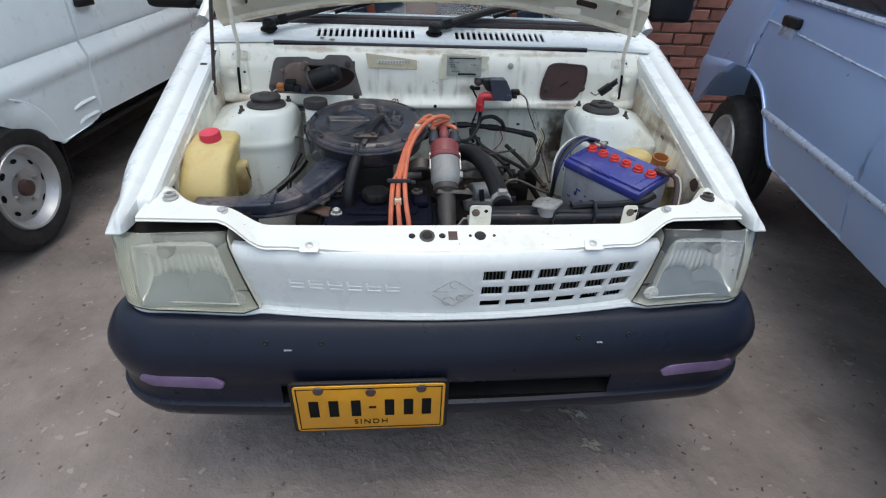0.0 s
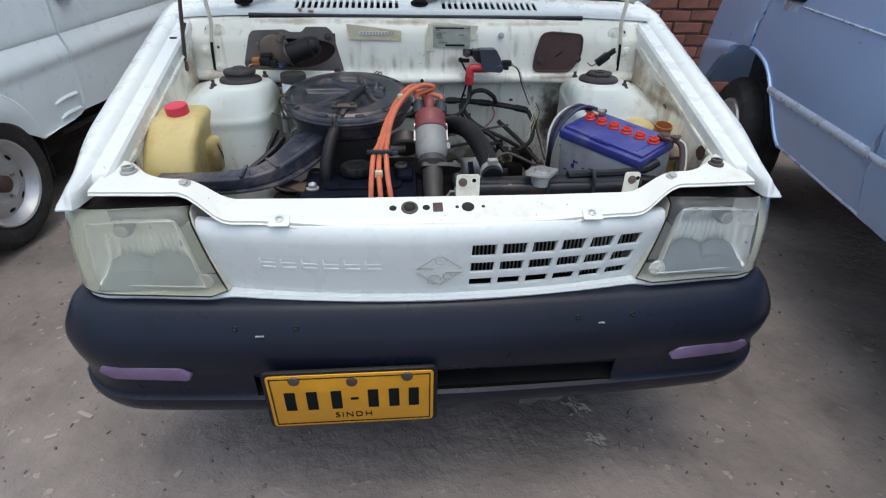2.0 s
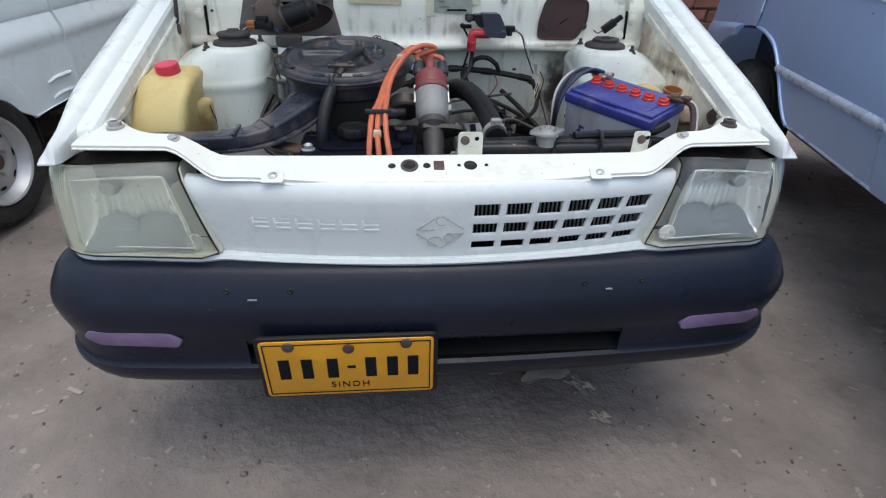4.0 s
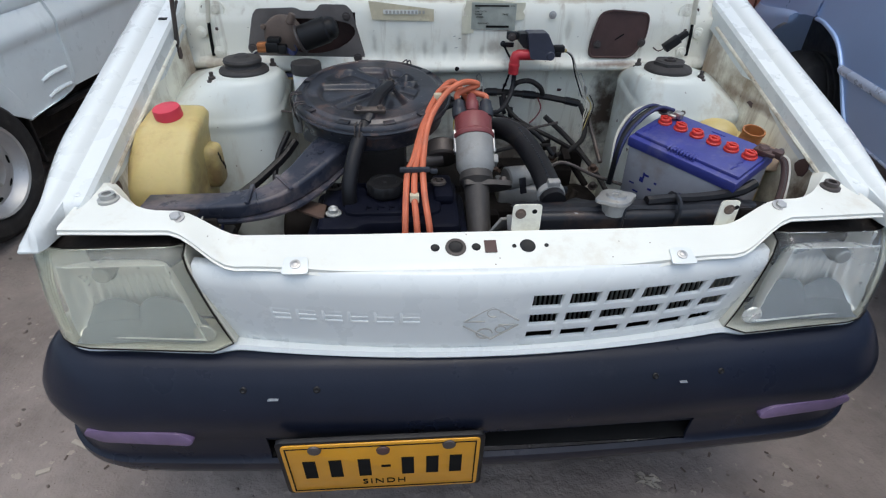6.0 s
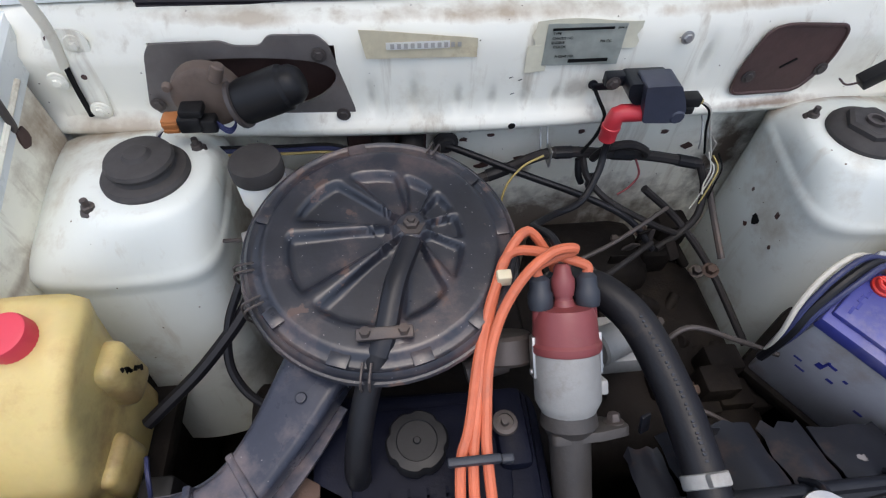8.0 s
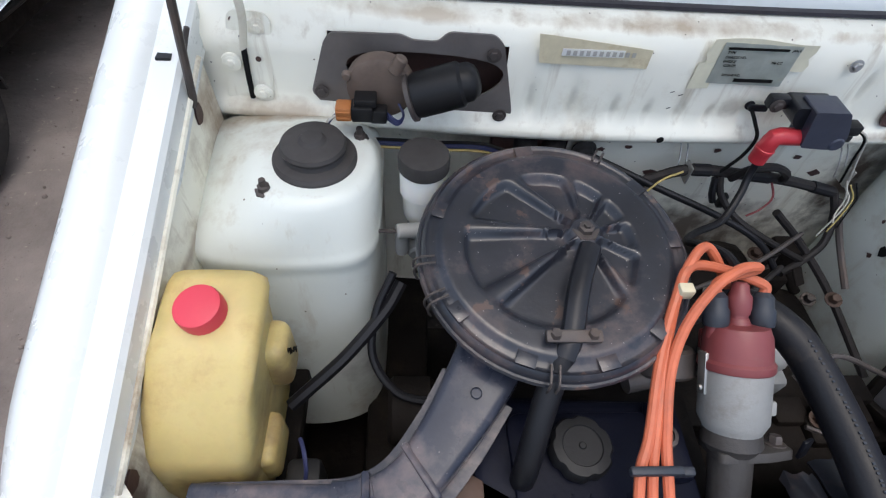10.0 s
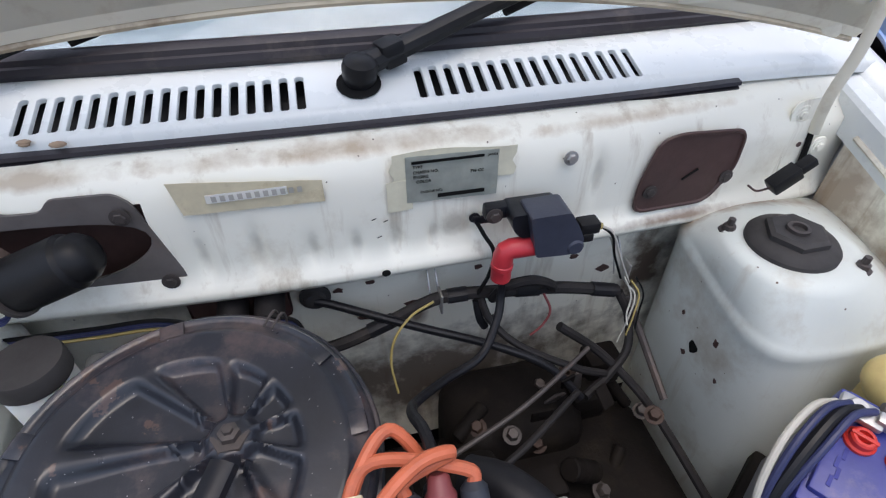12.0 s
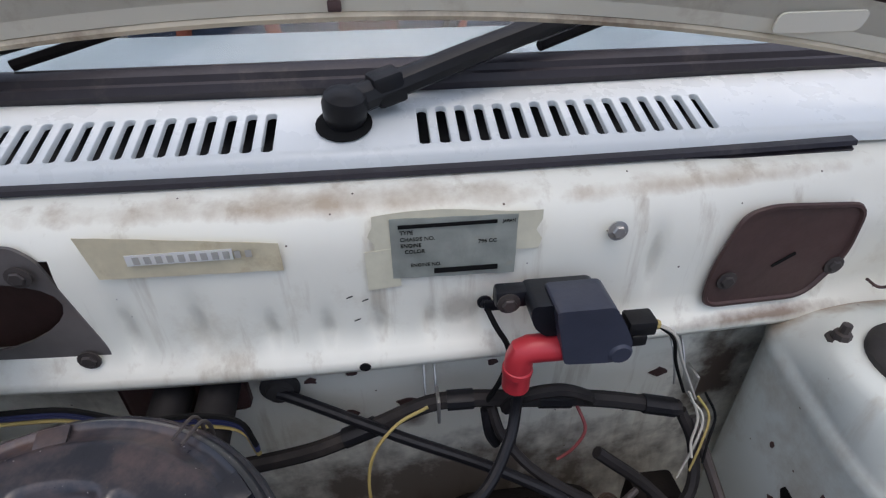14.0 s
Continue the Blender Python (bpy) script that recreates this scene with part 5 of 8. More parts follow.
def rest_of_body():
    """Doors, roof, windows, rear and wheels of the hatchback."""
    for s in (-1, 1):
        bm = B()
        ol = [(1.652, 0.24), (2.70, 0.24), (2.72, 0.93), (1.652, 0.945)]
        dense = []
        for i, p in enumerate(ol):
            q = ol[(i + 1) % 4]
            dense += [(p[0] + (q[0] - p[0]) * k / 8, p[1] + (q[1] - p[1]) * k / 8) for k in range(8)]
        side_panel(bm, s, dense, half_width)
        d = part("door", bm, WHITE, car)
        bm = B()
        box(bm, s * 0.700 - 0.012, s * 0.700 + 0.012, 2.52, 2.64, 0.80, 0.825, 0.004)
        part("door_handle", bm, BLACKP, d)
        bm = B()
        ol = [(2.735, 0.94), (2.735, 0.30)] + arch(3.58, 0.285, 178, 5, 16) + [(4.02, 0.30), (4.06, 0.60), (4.0, 0.95)]
        side_panel(bm, s, ol, half_width)
        part("rear_quarter", bm, WHITE, car)
        # pillars and side windows
        for a, b, r in (((1.70, 0.975), (2.15, 1.365), 0.018), ((2.72, 0.95), (2.70, 1.375), 0.028), ((3.98, 0.95), (3.72, 1.355), 0.045)):
            bm = B()
            tube(bm, [(s * 0.665, a[0], a[1]), (s * (0.60 if r < 0.02 else 0.60), (a[0] + b[0]) / 2, (a[1] + b[1]) / 2), (s * 0.545, b[0], b[1])], r, 8)
            part("pillar", bm, WHITE, car)
        for y0, y1, y2, y3 in ((1.80, 2.68, 2.66, 2.24), (2.76, 3.88, 3.66, 2.75)):
            bm = B()
            quad = [(s * 0.668, y0, 0.955), (s * 0.668, y1, 0.955), (s * 0.553, y2, 1.345), (s * 0.553, y3, 1.345)]
            vs = [bm.verts.new(p) for p in quad]
            bmesh.ops.solidify(bm, geom=[bm.faces.new(vs)], thickness=0.004)
            w = part("side_window", bm, GLASS, car, "clear side window glass")
            w.visible_shadow = False
        # door mirror
        bm = B()
        box(bm, s * 0.80 - 0.075, s * 0.80 + 0.075, 1.84, 1.90, 0.985, 1.085, 0.02, seg=3)
        tube(bm, [(s * 0.665, 1.86, 0.985), (s * 0.74, 1.865, 1.0)], 0.014, 8)
        part("door_mirror", bm, BLACKP, car, "black plastic door mirror")
    bm = B()

    def roof(u, v):
        x = -0.56 + 1.12 * u
        return (x, 2.13 + 1.62 * v, 1.372 + 0.032 * (1 - (x / 0.56) ** 2) * math.sin(math.pi * (0.12 + 0.8 * v)) - 0.015 * (abs(x) / 0.56) ** 4)

    surf(bm, roof, 16, 16, 0.004)
    part("roof", bm, WHITE, car)
    bm = B()
    surf(bm, lambda u, v: ((-0.55 - 0.10 * v) + (1.10 + 0.20 * v) * u, 3.76 + 0.24 * v, 1.36 - 0.40 * v), 8, 6, 0.004)
    part("rear_window", bm, GLASS, car).visible_shadow = False
    bm = B()
    surf(bm, lambda u, v: (-0.69 + 1.38 * u, 4.02 + 0.03 * math.sin(math.pi * v), 0.96 - 0.70 * v), 8, 8, 0.004)
    part("tailgate", bm, WHITE, car)
    bm = B()
    box(bm, -0.69, 0.69, 4.03, 4.12, 0.30, 0.46, 0.03, seg=3)
    part("rear_bumper", bm, BUMPER, car)
    bm = B()
    box(bm, -0.64, 0.64, 1.60, 4.0, 0.20, 0.26, 0.01)
    part("floor_pan", bm, GRIME, car)
    # cabin seen through the screen
    # Dashboard colour carries the hazy sky reflection of the screen above it.
    bm = B()
    surf(bm, lambda u, v: (-0.60 + 1.20 * u, 1.70 + 0.30 * v, 0.955 + 0.030 * math.sin(math.pi * v) - 0.10 * smooth(0.8, 1, v)), 20, 10, 0.01)
    d = part("dashboard", bm, DASHTOP, car, "dashboard top tinted pale blue for the sky reflected in the screen")
    for x0, x1 in ((-0.34, -0.06), (0.14, 0.42)):
        bm = B()
        for k in range(4):
            box(bm, x0 + (x1 - x0) * k / 4 + 0.004, x0 + (x1 - x0) * (k + 1) / 4 - 0.004, 1.715, 1.728, 0.965, 0.972, 0.001)
        part("demister_vent", bm, TANKW, d)
    for x, mat1 in ((0.30, SEATB), (-0.30, SEATB)):
        bm = B()
        box(bm, x - 0.23, x + 0.23, 2.42, 2.53, 0.45, 1.02, 0.04, seg=3)
        box(bm, x - 0.23, x + 0.23, 2.05, 2.50, 0.36, 0.50, 0.04, seg=3)
        box(bm, x - 0.13, x + 0.13, 2.46, 2.54, 1.04, 1.20, 0.03, seg=3)
        st = part("seat", bm, mat1, car, "blue fabric front seat with orange stripes")
        bm = B()
        for dx in (-0.12, 0.12):
            tube(bm, [(x + dx, 2.412, 0.52), (x + dx * 0.9, 2.408, 0.8), (x + dx * 0.6, 2.415, 1.0)], 0.016, 6, 5, 0.4)
        part("stripe", bm, SEATO, st)
    bm = B()
    box(bm, -0.55, 0.55, 3.25, 3.38, 0.45, 0.98, 0.05, seg=3)
    part("rear_seat", bm, SEATR, car)
    bm = B()
    tube(bm, [(0.30 + 0.18 * math.cos(radians(20 * i)), 2.02 + 0.08 * math.sin(radians(20 * i)), 0.88 + 0.16 * math.sin(radians(20 * i))) for i in range(19)], 0.012, 8, 2)
    part("steering_wheel", bm, BLACKP, car)
    for s in (-1, 1):
        for y in (1.41, 3.58):
            wheel(car, (s * 0.60, y, 0.262), s, 0.262, 0.165, 0.145)


def wheel(parent, at, side, r, rr, w, steel=True, turn=0.0):
    """A tyre and rim; side +1: the outer face looks along +x."""
    m = Matrix.Translation(at) @ pose(0, 0, 0, 0, 0, turn) @ pose(0, 0, 0, 0, 90 * side, 0)
    bm = B()
    h = w / 2
    lathe(bm, [(rr, -h * 0.8), (rr + 0.02, -h), (r - 0.03, -h), (r - 0.008, -h * 0.75), (r, -h * 0.55), (r, -0.018), (r - 0.007, -0.015), (r - 0.007, -0.008), (r, -0.005), (r, 0.005), (r - 0.007, 0.008), (r - 0.007, 0.015), (r, 0.018), (r, h * 0.55), (r - 0.008, h * 0.75), (r - 0.03, h), (rr + 0.03, h * 1.02), (rr + 0.012, h * 0.95), (rr, h * 0.8)], m, 48, close=False)
    t = part("wheel", bm, TYRE, parent, "worn black tyre on a silver rim")
    bm = B()
    lathe(bm, [(rr + 0.002, -h * 0.8), (rr + 0.002, h * 0.88), (rr - 0.004, h * 1.0), (rr - 0.012, h * 0.94), (rr - 0.022, h * 0.62), (rr * 0.80, h * 0.42), (rr * 0.74, h * 0.46), (rr * 0.56, h * 0.66), (rr * 0.44, h * 0.70), (rr * 0.36, h * 0.60), (rr * 0.26, h * 0.58), (0, h * 0.58)], m, 40, close=False)
    part("rim", bm, RIM, t)
    bm = B()
    lathe(bm, [(rr * 0.20, h * 0.55), (rr * 0.19, h * 0.86), (rr * 0.13, h * 0.92), (0, h * 0.92)], m, 16)
    part("hub_cap", bm, RUST if steel else RIM, t)
    for k in range(8):
        a = 2 * math.pi * k / 8
        if steel:
            bm = B()
            lathe(bm, [(0.011, 0), (0.010, 0.002), (0, 0.002)], m @ Matrix.Translation((rr * 0.655 * math.cos(a), rr * 0.655 * math.sin(a), h * 0.575)) @ pose(0, 0, 0, 0, 0, math.degrees(a)) @ pose(0, 0, 0, 0, 22, 0) @ Matrix.Diagonal((0.8, 1.5, 1, 1)), 12)
            part("vent_hole", bm, FLATBLACK, t)
        if k % 2 == 0:
            bm = B()
            lathe(bm, [(0.009, 0), (0.008, 0.012), (0, 0.013)], m @ Matrix.Translation((rr * 0.37 * math.cos(a + 0.3), rr * 0.37 * math.sin(a + 0.3), h * 0.60)), 6)
            part("wheel_nut", bm, STEEL, t)
    if not steel:
        for k in range(5):
            a = 2 * math.pi * k / 5
            bm = B()
            box(bm, rr * 0.2, rr * 0.95, -0.022, 0.022, h * 0.40, h * 0.75, 0.006, m @ pose(0, 0, 0, 0, 0, math.degrees(a)))
            part("spoke", bm, RIM, t)
    return t


rest_of_body()


# ---------------------------------------------------------------- strut towers and bay floor
def tower(sign):
    """A box pressed into the bay's corner, whose top swells up to a round strut mount."""
    cx, cy = 0.449, 1.405
    bx, by, hx, hy = 0.487, 1.414, 0.115, 0.108
    n = 64
    rows = [(0.0, 0.058, 0.0), (0.0, 0.070, 0.03), (0.10, 0.074, 0.16), (0.30, 0.078, 0.40), (0.58, 0.080, 0.68), (0.84, 0.085, 0.90), (0.96, 0.09, 1.0)]
    bm = B()
    rings = []

    def square(a, grow):
        c, s_ = math.cos(a), math.sin(a)
        q = (abs(c) ** 5 + abs(s_) ** 5) ** (-0.2)
        return bx + hx * grow * q * c, by + hy * grow * q * s_

    for share, r, drop in rows:
        ring = []
        for k in range(n):
            a = 2 * math.pi * k / n
            shoulder = 0.768 + 0.024 * math.sin(a)
            px, py = square(a, 0.985)
            x = (cx + r * math.cos(a)) * (1 - share) + px * share
            y = (cy + r * math.sin(a)) * (1 - share) + py * share
            ring.append(bm.verts.new((sign * x, y, 0.8135 + (shoulder - 0.8135) * drop)))
        rings.append(ring)
    for grow, down in ((1.0, 0.003), (1.012, 0.010), (1.014, 0.016), (1.004, 0.022), (1.0, 0.032), (1.0, 0.09), (1.0, 0.17), (1.0, 0.27), (1.0, 0.37)):
        ring = []
        for k in range(n):
            a = 2 * math.pi * k / n
            px, py = square(a, grow)
            ring.append(bm.verts.new((sign * px, py - (0.16 if sign < 0 else 0.10) * max(0.0, down - 0.02) * max(0.0, -math.sin(a)), 0.768 + 0.024 * math.sin(a) - down)))
        rings.append(ring)
    bm.faces.new(rings[0])
    for a, b in zip(rings, rings[1:]):
        for k in range(n):
            bm.faces.new((a[k], a[(k + 1) % n], b[(k + 1) % n], b[k]))
    t = part("strut_tower", bm, TOWER, car, "white painted suspension tower, dusty at its foot", 60)
    bm = B()
    top = Matrix.Translation((sign * 0.447, 1.406, 0.8135))
    if sign < 0:
        lathe(bm, [(0.049, 0), (0.049, 0.004), (0.046, 0.008), (0.036, 0.010), (0.034, 0.015), (0.037, 0.018), (0.038, 0.022), (0.036, 0.026), (0.028, 0.027), (0.016, 0.0285), (0.012, 0.033), (0.004, 0.034), (0, 0.034)], top, 40)
    else:
        lathe(bm, [(0.049, 0), (0.049, 0.005), (0.046, 0.009), (0.037, 0.012), (0.034, 0.013), (0, 0.013)], top, 40)
    part("strut_mount", bm, MOUNT, t, "black rubber strut mount")
    if sign > 0:
        bm = B()
        lathe(bm, [(0.034, 0.010), (0.034, 0.019), (0.029, 0.022), (0.014, 0.020)], top, 6)
        part("strut_nut", bm, MOUNT, t)
        bm = B()
        lathe(bm, [(0.012, 0.016), (0.012, 0.024), (0.008, 0.0245), (0.0075, 0.018), (0, 0.018)], top, 16)
        part("strut_stud", bm, DARKSTEEL, t)
        rng = random.Random(8)
        for y, z, r, mt in ((1.400, 0.662, 0.009, FLATBLACK), (1.372, 0.700, 0.005, RUST), (1.410, 0.640, 0.004, RUST), (1.350, 0.655, 0.003, RUST), (1.435, 0.690, 0.003, RUST)):
            bm = B()
            ol = [(r * (0.6 + 0.7 * rng.random()) * math.cos(0.785 * k), r * (0.6 + 0.8 * rng.random()) * math.sin(0.785 * k)) for k in range(8)]
            slab(bm, ol, Matrix(((0, 0, -1, 0.3722), (1, 0, 0, y), (0, 1, 0, z), (0, 0, 0, 1))), 0.0012)
            part("bare_patch", bm, mt, t, "dark rusted hole in white paint")
    for x, y, z in ((0.498, 1.358, 0.806), (0.398, 1.448, 0.808)):
        bm = B()
        lathe(bm, [(0.011, -0.004), (0.011, 0.003), (0.0075, 0.004), (0.007, 0.010), (0.0042, 0.011), (0.004, 0.019), (0, 0.0195)], Matrix.Translation((sign * x, y, z)), 8)
        part("stud", bm, DARKSTEEL, t)


tower(-1)
tower(1)


def bay_floor():
    # The floor is an added black pan for the bay's deep shaded gaps.
    pieces = [("bay_floor", (-0.60, 0.60, 0.96, 1.52, 0.18, 0.22, 0.01), "black pan added under the engine bay to keep its deep gaps dark"),
              ("front_crossmember", (-0.58, 0.58, 0.955, 0.965, 0.20, 0.50, 0.003), "")]
    for s in (-1, 1):
        pieces.append(("chassis_rail", (min(s * 0.30, s * 0.40), max(s * 0.30, s * 0.40), 0.95, 1.55, 0.30, 0.40, 0.01), ""))
        pieces.append(("side_rail", (min(s * 0.52, s * 0.59), max(s * 0.52, s * 0.59), 0.97, 1.30, 0.22, 0.60, 0.01), ""))
    for name, size, label in pieces:
        bm = B()
        box(bm, *size)
        part(name, bm, GRIME, car, label)


bay_floor()


# ---------------------------------------------------------------- things in the engine bay
def sweep(bm, pts, section, per=5):
    """A section (list of side, up pairs, given the share of the way) carried along a smooth level line."""
    line = spline(pts, per)
    rings = []
    for i, p in enumerate(line):
        d = line[min(i + 1, len(line) - 1)] - line[max(i - 1, 0)]
        s = Vector((d.y, -d.x, 0)).normalized()
        u = s.cross(d.normalized())
        u = u if u.z > 0 else -u
        rings.append([bm.verts.new(p + s * a + u * b) for a, b in section(i / (len(line) - 1))])
    n = len(rings[0])
    for a, b in zip(rings, rings[1:]):
        for k in range(n):
            bm.faces.new((a[k], a[(k + 1) % n], b[(k + 1) % n], b[k]))
    bm.faces.new(rings[0])
    bm.faces.new(rings[-1][::-1])


def engine():
    e = thing("engine", (-0.1, 1.2, 0.25), "small oily black engine with a dark blue valve cover", "engine")
    bm = B()
    box(bm, -0.30, 0.02, 0.985, 1.235, 0.26, 0.625, 0.02)
    box(bm, 0.02, 0.34, 1.10, 1.44, 0.28, 0.545, 0.05, seg=3)
    box(bm, 0.05, 0.24, 1.36, 1.50, 0.42, 0.585, 0.04, seg=3)
    box(bm, -0.02, 0.10, 1.17, 1.36, 0.45, 0.61, 0.02)
    box(bm, -0.26, 0.0, 1.23, 1.36, 0.40, 0.64, 0.03)
    cyl(bm, (-0.35, 1.09, 0.42), (-0.30, 1.09, 0.42), 0.09, 0.09, 28, 0.008)
    cyl(bm, (-0.36, 1.20, 0.56), (-0.30, 1.20, 0.56), 0.045, 0.045, 24, 0.006)
    part("block", bm, GRIME, e)
    rng = random.Random(31)
    for k in range(44):
        bm = B()
        x, y, z = rng.uniform(0.02, 0.33), rng.uniform(1.14, 1.46), rng.uniform(0.50, 0.60)
        if k % 3 == 0:
            cyl(bm, (x, y, z), (x + rng.uniform(-0.05, 0.05), y + rng.uniform(-0.02, 0.05), z + rng.uniform(-0.01, 0.04)), rng.uniform(0.008, 0.018), None, 12, 0.002)
        elif k % 3 == 1:
            box(bm, x - 0.025, x + 0.025, y - 0.02, y + 0.02, z - 0.03, z + 0.02, 0.006, pose(0, 0, 0, 0, 0, 0))
        else:
            bolt(bm, (x, y, z + 0.01), (rng.uniform(-0.4, 0.4), -0.3, 1), 0.008, 0.012)
        part("casting", bm, (GRIME, GRIME, BROWNED, GRIME, GRIME, DARKSTEEL)[k % 6], e)
    # valve cover
    c = Vector((-0.155, 1.075, 0.0))
    bm = B()
    ol = rounded([(-0.290, 0.978), (-0.020, 0.978), (-0.016, 1.175), (-0.285, 1.185)], 0.030, 5)
    slab(bm, ol, Matrix.Translation((0, 0, 0.622)), 0.030, 0.006)
    ol = rounded([(-0.268, 1.005), (-0.205, 1.005), (-0.190, 1.020), (-0.100, 1.020), (-0.085, 1.005), (-0.034, 1.005), (-0.030, 1.165), (-0.268, 1.170)], 0.014, 4)
    slab(bm, ol, Matrix.Translation((0, 0, 0.640)), 0.040, 0.010)
    ol = rounded([(-0.225, 1.040), (-0.065, 1.040), (-0.060, 1.150), (-0.230, 1.150)], 0.02, 4)
    slab(bm, ol, Matrix.Translation((0, 0, 0.676)), 0.010, 0.004)
    box(bm, -0.075, -0.040, 1.075, 1.160, 0.676, 0.697, 0.008)
    v = part("valve_cover", bm, ENGINE, e, "dark blue oily valve cover")
    bm = B()
    m = Matrix.Translation((-0.158, 1.106, 0.684))
    lathe(bm, [(0.026, -0.006), (0.027, 0.006), (0.021, 0.006)], m, 24)
    n = 48
    rings = []
    for r, z in ((0.030, 0.006), (0.0325, 0.009), (0.0325, 0.022), (0.030, 0.026), (0.021, 0.027), (0.020, 0.0255), (0.004, 0.0255), (0.003, 0.027)):
        rings.append([bm.verts.new(m @ Vector((r * (1 - (0.09 if r > 0.028 else 0) * max(0, math.cos(6 * 2 * math.pi * k / n + 2)) ** 3) * math.cos(2 * math.pi * k / n), r * (1 - (0.09 if r > 0.028 else 0) * max(0, math.cos(6 * 2 * math.pi * k / n + 2)) ** 3) * math.sin(2 * math.pi * k / n), z))) for k in range(n)])
    for a, b in zip(rings, rings[1:]):
        for k in range(n):
            bm.faces.new((a[k], a[(k + 1) % n], b[(k + 1) % n], b[k]))
    bm.faces.new(rings[0])
    bm.faces.new(rings[-1])
    part("oil_cap", bm, BLACKP, v, "black scalloped oil filler cap")
    bm = B()
    for k, w in enumerate((0.010, 0.012, 0.010, 0.014, 0.010)):
        box(bm, -0.190 + 0.019 * k, -0.190 + 0.019 * k + w, 1.056, 1.059, 0.685, 0.6872)
        box(bm, -0.190 + 0.019 * k, -0.190 + 0.019 * k + 0.003, 1.050, 1.066, 0.685, 0.6872)
    part("cast_marks", bm, ENGINE, v)
    bm = B()
    slab(bm, rounded([(-0.330, 1.085), (-0.300, 1.105), (-0.225, 1.062), (-0.232, 1.035), (-0.262, 1.038)], 0.01), Matrix.Translation((0, 0, 0.676)), 0.004, 0.001)
    br = part("bracket", bm, BROWNED, e, "brown steel bracket")
    bm = B()
    m = Matrix.Translation((-0.243, 1.051, 0.680))
    lathe(bm, [(0.013, 0), (0.013, 0.002), (0.008, 0.003), (0.0085, 0.010), (0.006, 0.012), (0.003, 0.009), (0, 0.009)], m, 16)
    part("bright_bolt", bm, ALUC, br)
    for x, y, z in ((-0.215, 1.030, 0.668), (-0.062, 1.018, 0.664), (-0.250, 1.145, 0.678), (-0.065, 1.118, 0.700)):
        bm = B()
        lathe(bm, [(0.014, 0), (0.013, 0.004), (0.009, 0.005), (0.009, 0.002), (0.0045, 0.002), (0.004, 0.008), (0, 0.008)], Matrix.Translation((x, y, z)), 18)
        part("cover_bolt", bm, DARKSTEEL, v)
    # carburettor below the filter, pipes behind the distributor
    bm = B()
    box(bm, -0.24, -0.12, 1.24, 1.34, 0.62, 0.735, 0.015)
    cyl(bm, (-0.055, 1.18, 0.715), (-0.055, 1.205, 0.735), 0.034, 0.032, 24, 0.004)
    cyl(bm, (-0.100, 1.172, 0.714), (-0.055, 1.18, 0.718), 0.013, 0.013, 14)
    part("carburettor", bm, DARKSTEEL, e, "dull grey carburettor parts")
    bm = B()
    cyl(bm, (0.075, 1.215, 0.655), (0.135, 1.235, 0.655), 0.024, 0.020, 18, 0.003)
    box(bm, 0.06, 0.15, 1.20, 1.27, 0.60, 0.64, 0.008)
    part("water_outlet", bm, ALU, e)
    for k, (pts, r, mt) in enumerate((
            ([(0.14, 1.20, 0.66), (0.18, 1.215, 0.69), (0.25, 1.205, 0.665), (0.30, 1.185, 0.655)], 0.0035, DARKSTEEL),
            ([(0.15, 1.15, 0.63), (0.20, 1.13, 0.625), (0.26, 1.10, 0.60)], 0.003, DARKSTEEL),
            ([(0.02, 1.30, 0.70), (0.12, 1.34, 0.705), (0.22, 1.40, 0.70)], 0.003, DARKSTEEL),
            ([(0.01, 1.26, 0.68), (0.10, 1.30, 0.685), (0.20, 1.37, 0.66)], 0.004, RUBBER),
            ([(0.20, 1.44, 0.70), (0.26, 1.42, 0.65), (0.31, 1.36, 0.60), (0.34, 1.25, 0.55)], 0.006, RUBBER),
            ([(0.30, 1.46, 0.71), (0.315, 1.42, 0.66), (0.32, 1.36, 0.62)], 0.005, DARKSTEEL))):
        bm = B()
        tube(bm, pts, r, 8)
        part("pipe", bm, mt, e)
    # linkage levers and clips seen in the gap by the firewall
    for k in range(5):
        bm = B()
        x, y = 0.16 + 0.02 * k, 1.37 + 0.012 * (k % 4)
        box(bm, -0.014, 0.014, -0.002, 0.002, -0.010, 0.010, 0.002, Matrix.Translation((x, y, 0.625 + 0.012 * (k % 3))) @ pose(0, 0, 0, 20 * k, 35 * k, 27 * k))
        part("lever", bm, DARKSTEEL if k % 2 else GRIME, e)

    # belt pulley in the dark below the snorkel
    p = thing("alternator", (-0.36, 1.03, 0.47), "grimy alternator with a grooved belt pulley", "alternator")
    m = Matrix.Translation((-0.365, 1.045, 0.545)) @ pose(0, 0, 0, 62, 0, -18)
    bm = B()
    lathe(bm, [(0.0, 0.012), (0.012, 0.012), (0.014, 0.004), (0.030, 0.004), (0.036, 0.010), (0.046, 0.010), (0.048, 0.006), (0.041, -0.002), (0.048, -0.010), (0.050, -0.014), (0.020, -0.016)], m, 36)
    part("pulley", bm, GRIME, p, "dull grooved pulley")
    bm = B()
    lathe(bm, [(0.045, -0.020), (0.055, -0.024), (0.057, -0.060), (0.050, -0.075), (0.0, -0.075)], m, 30)
    part("housing", bm, GRIME, p)
    bm = B()
    lathe(bm, [(0.009, 0.010), (0.009, 0.018), (0.006, 0.020), (0, 0.020)], m, 6)
    part("pulley_nut", bm, DARKSTEEL, p)


engine()


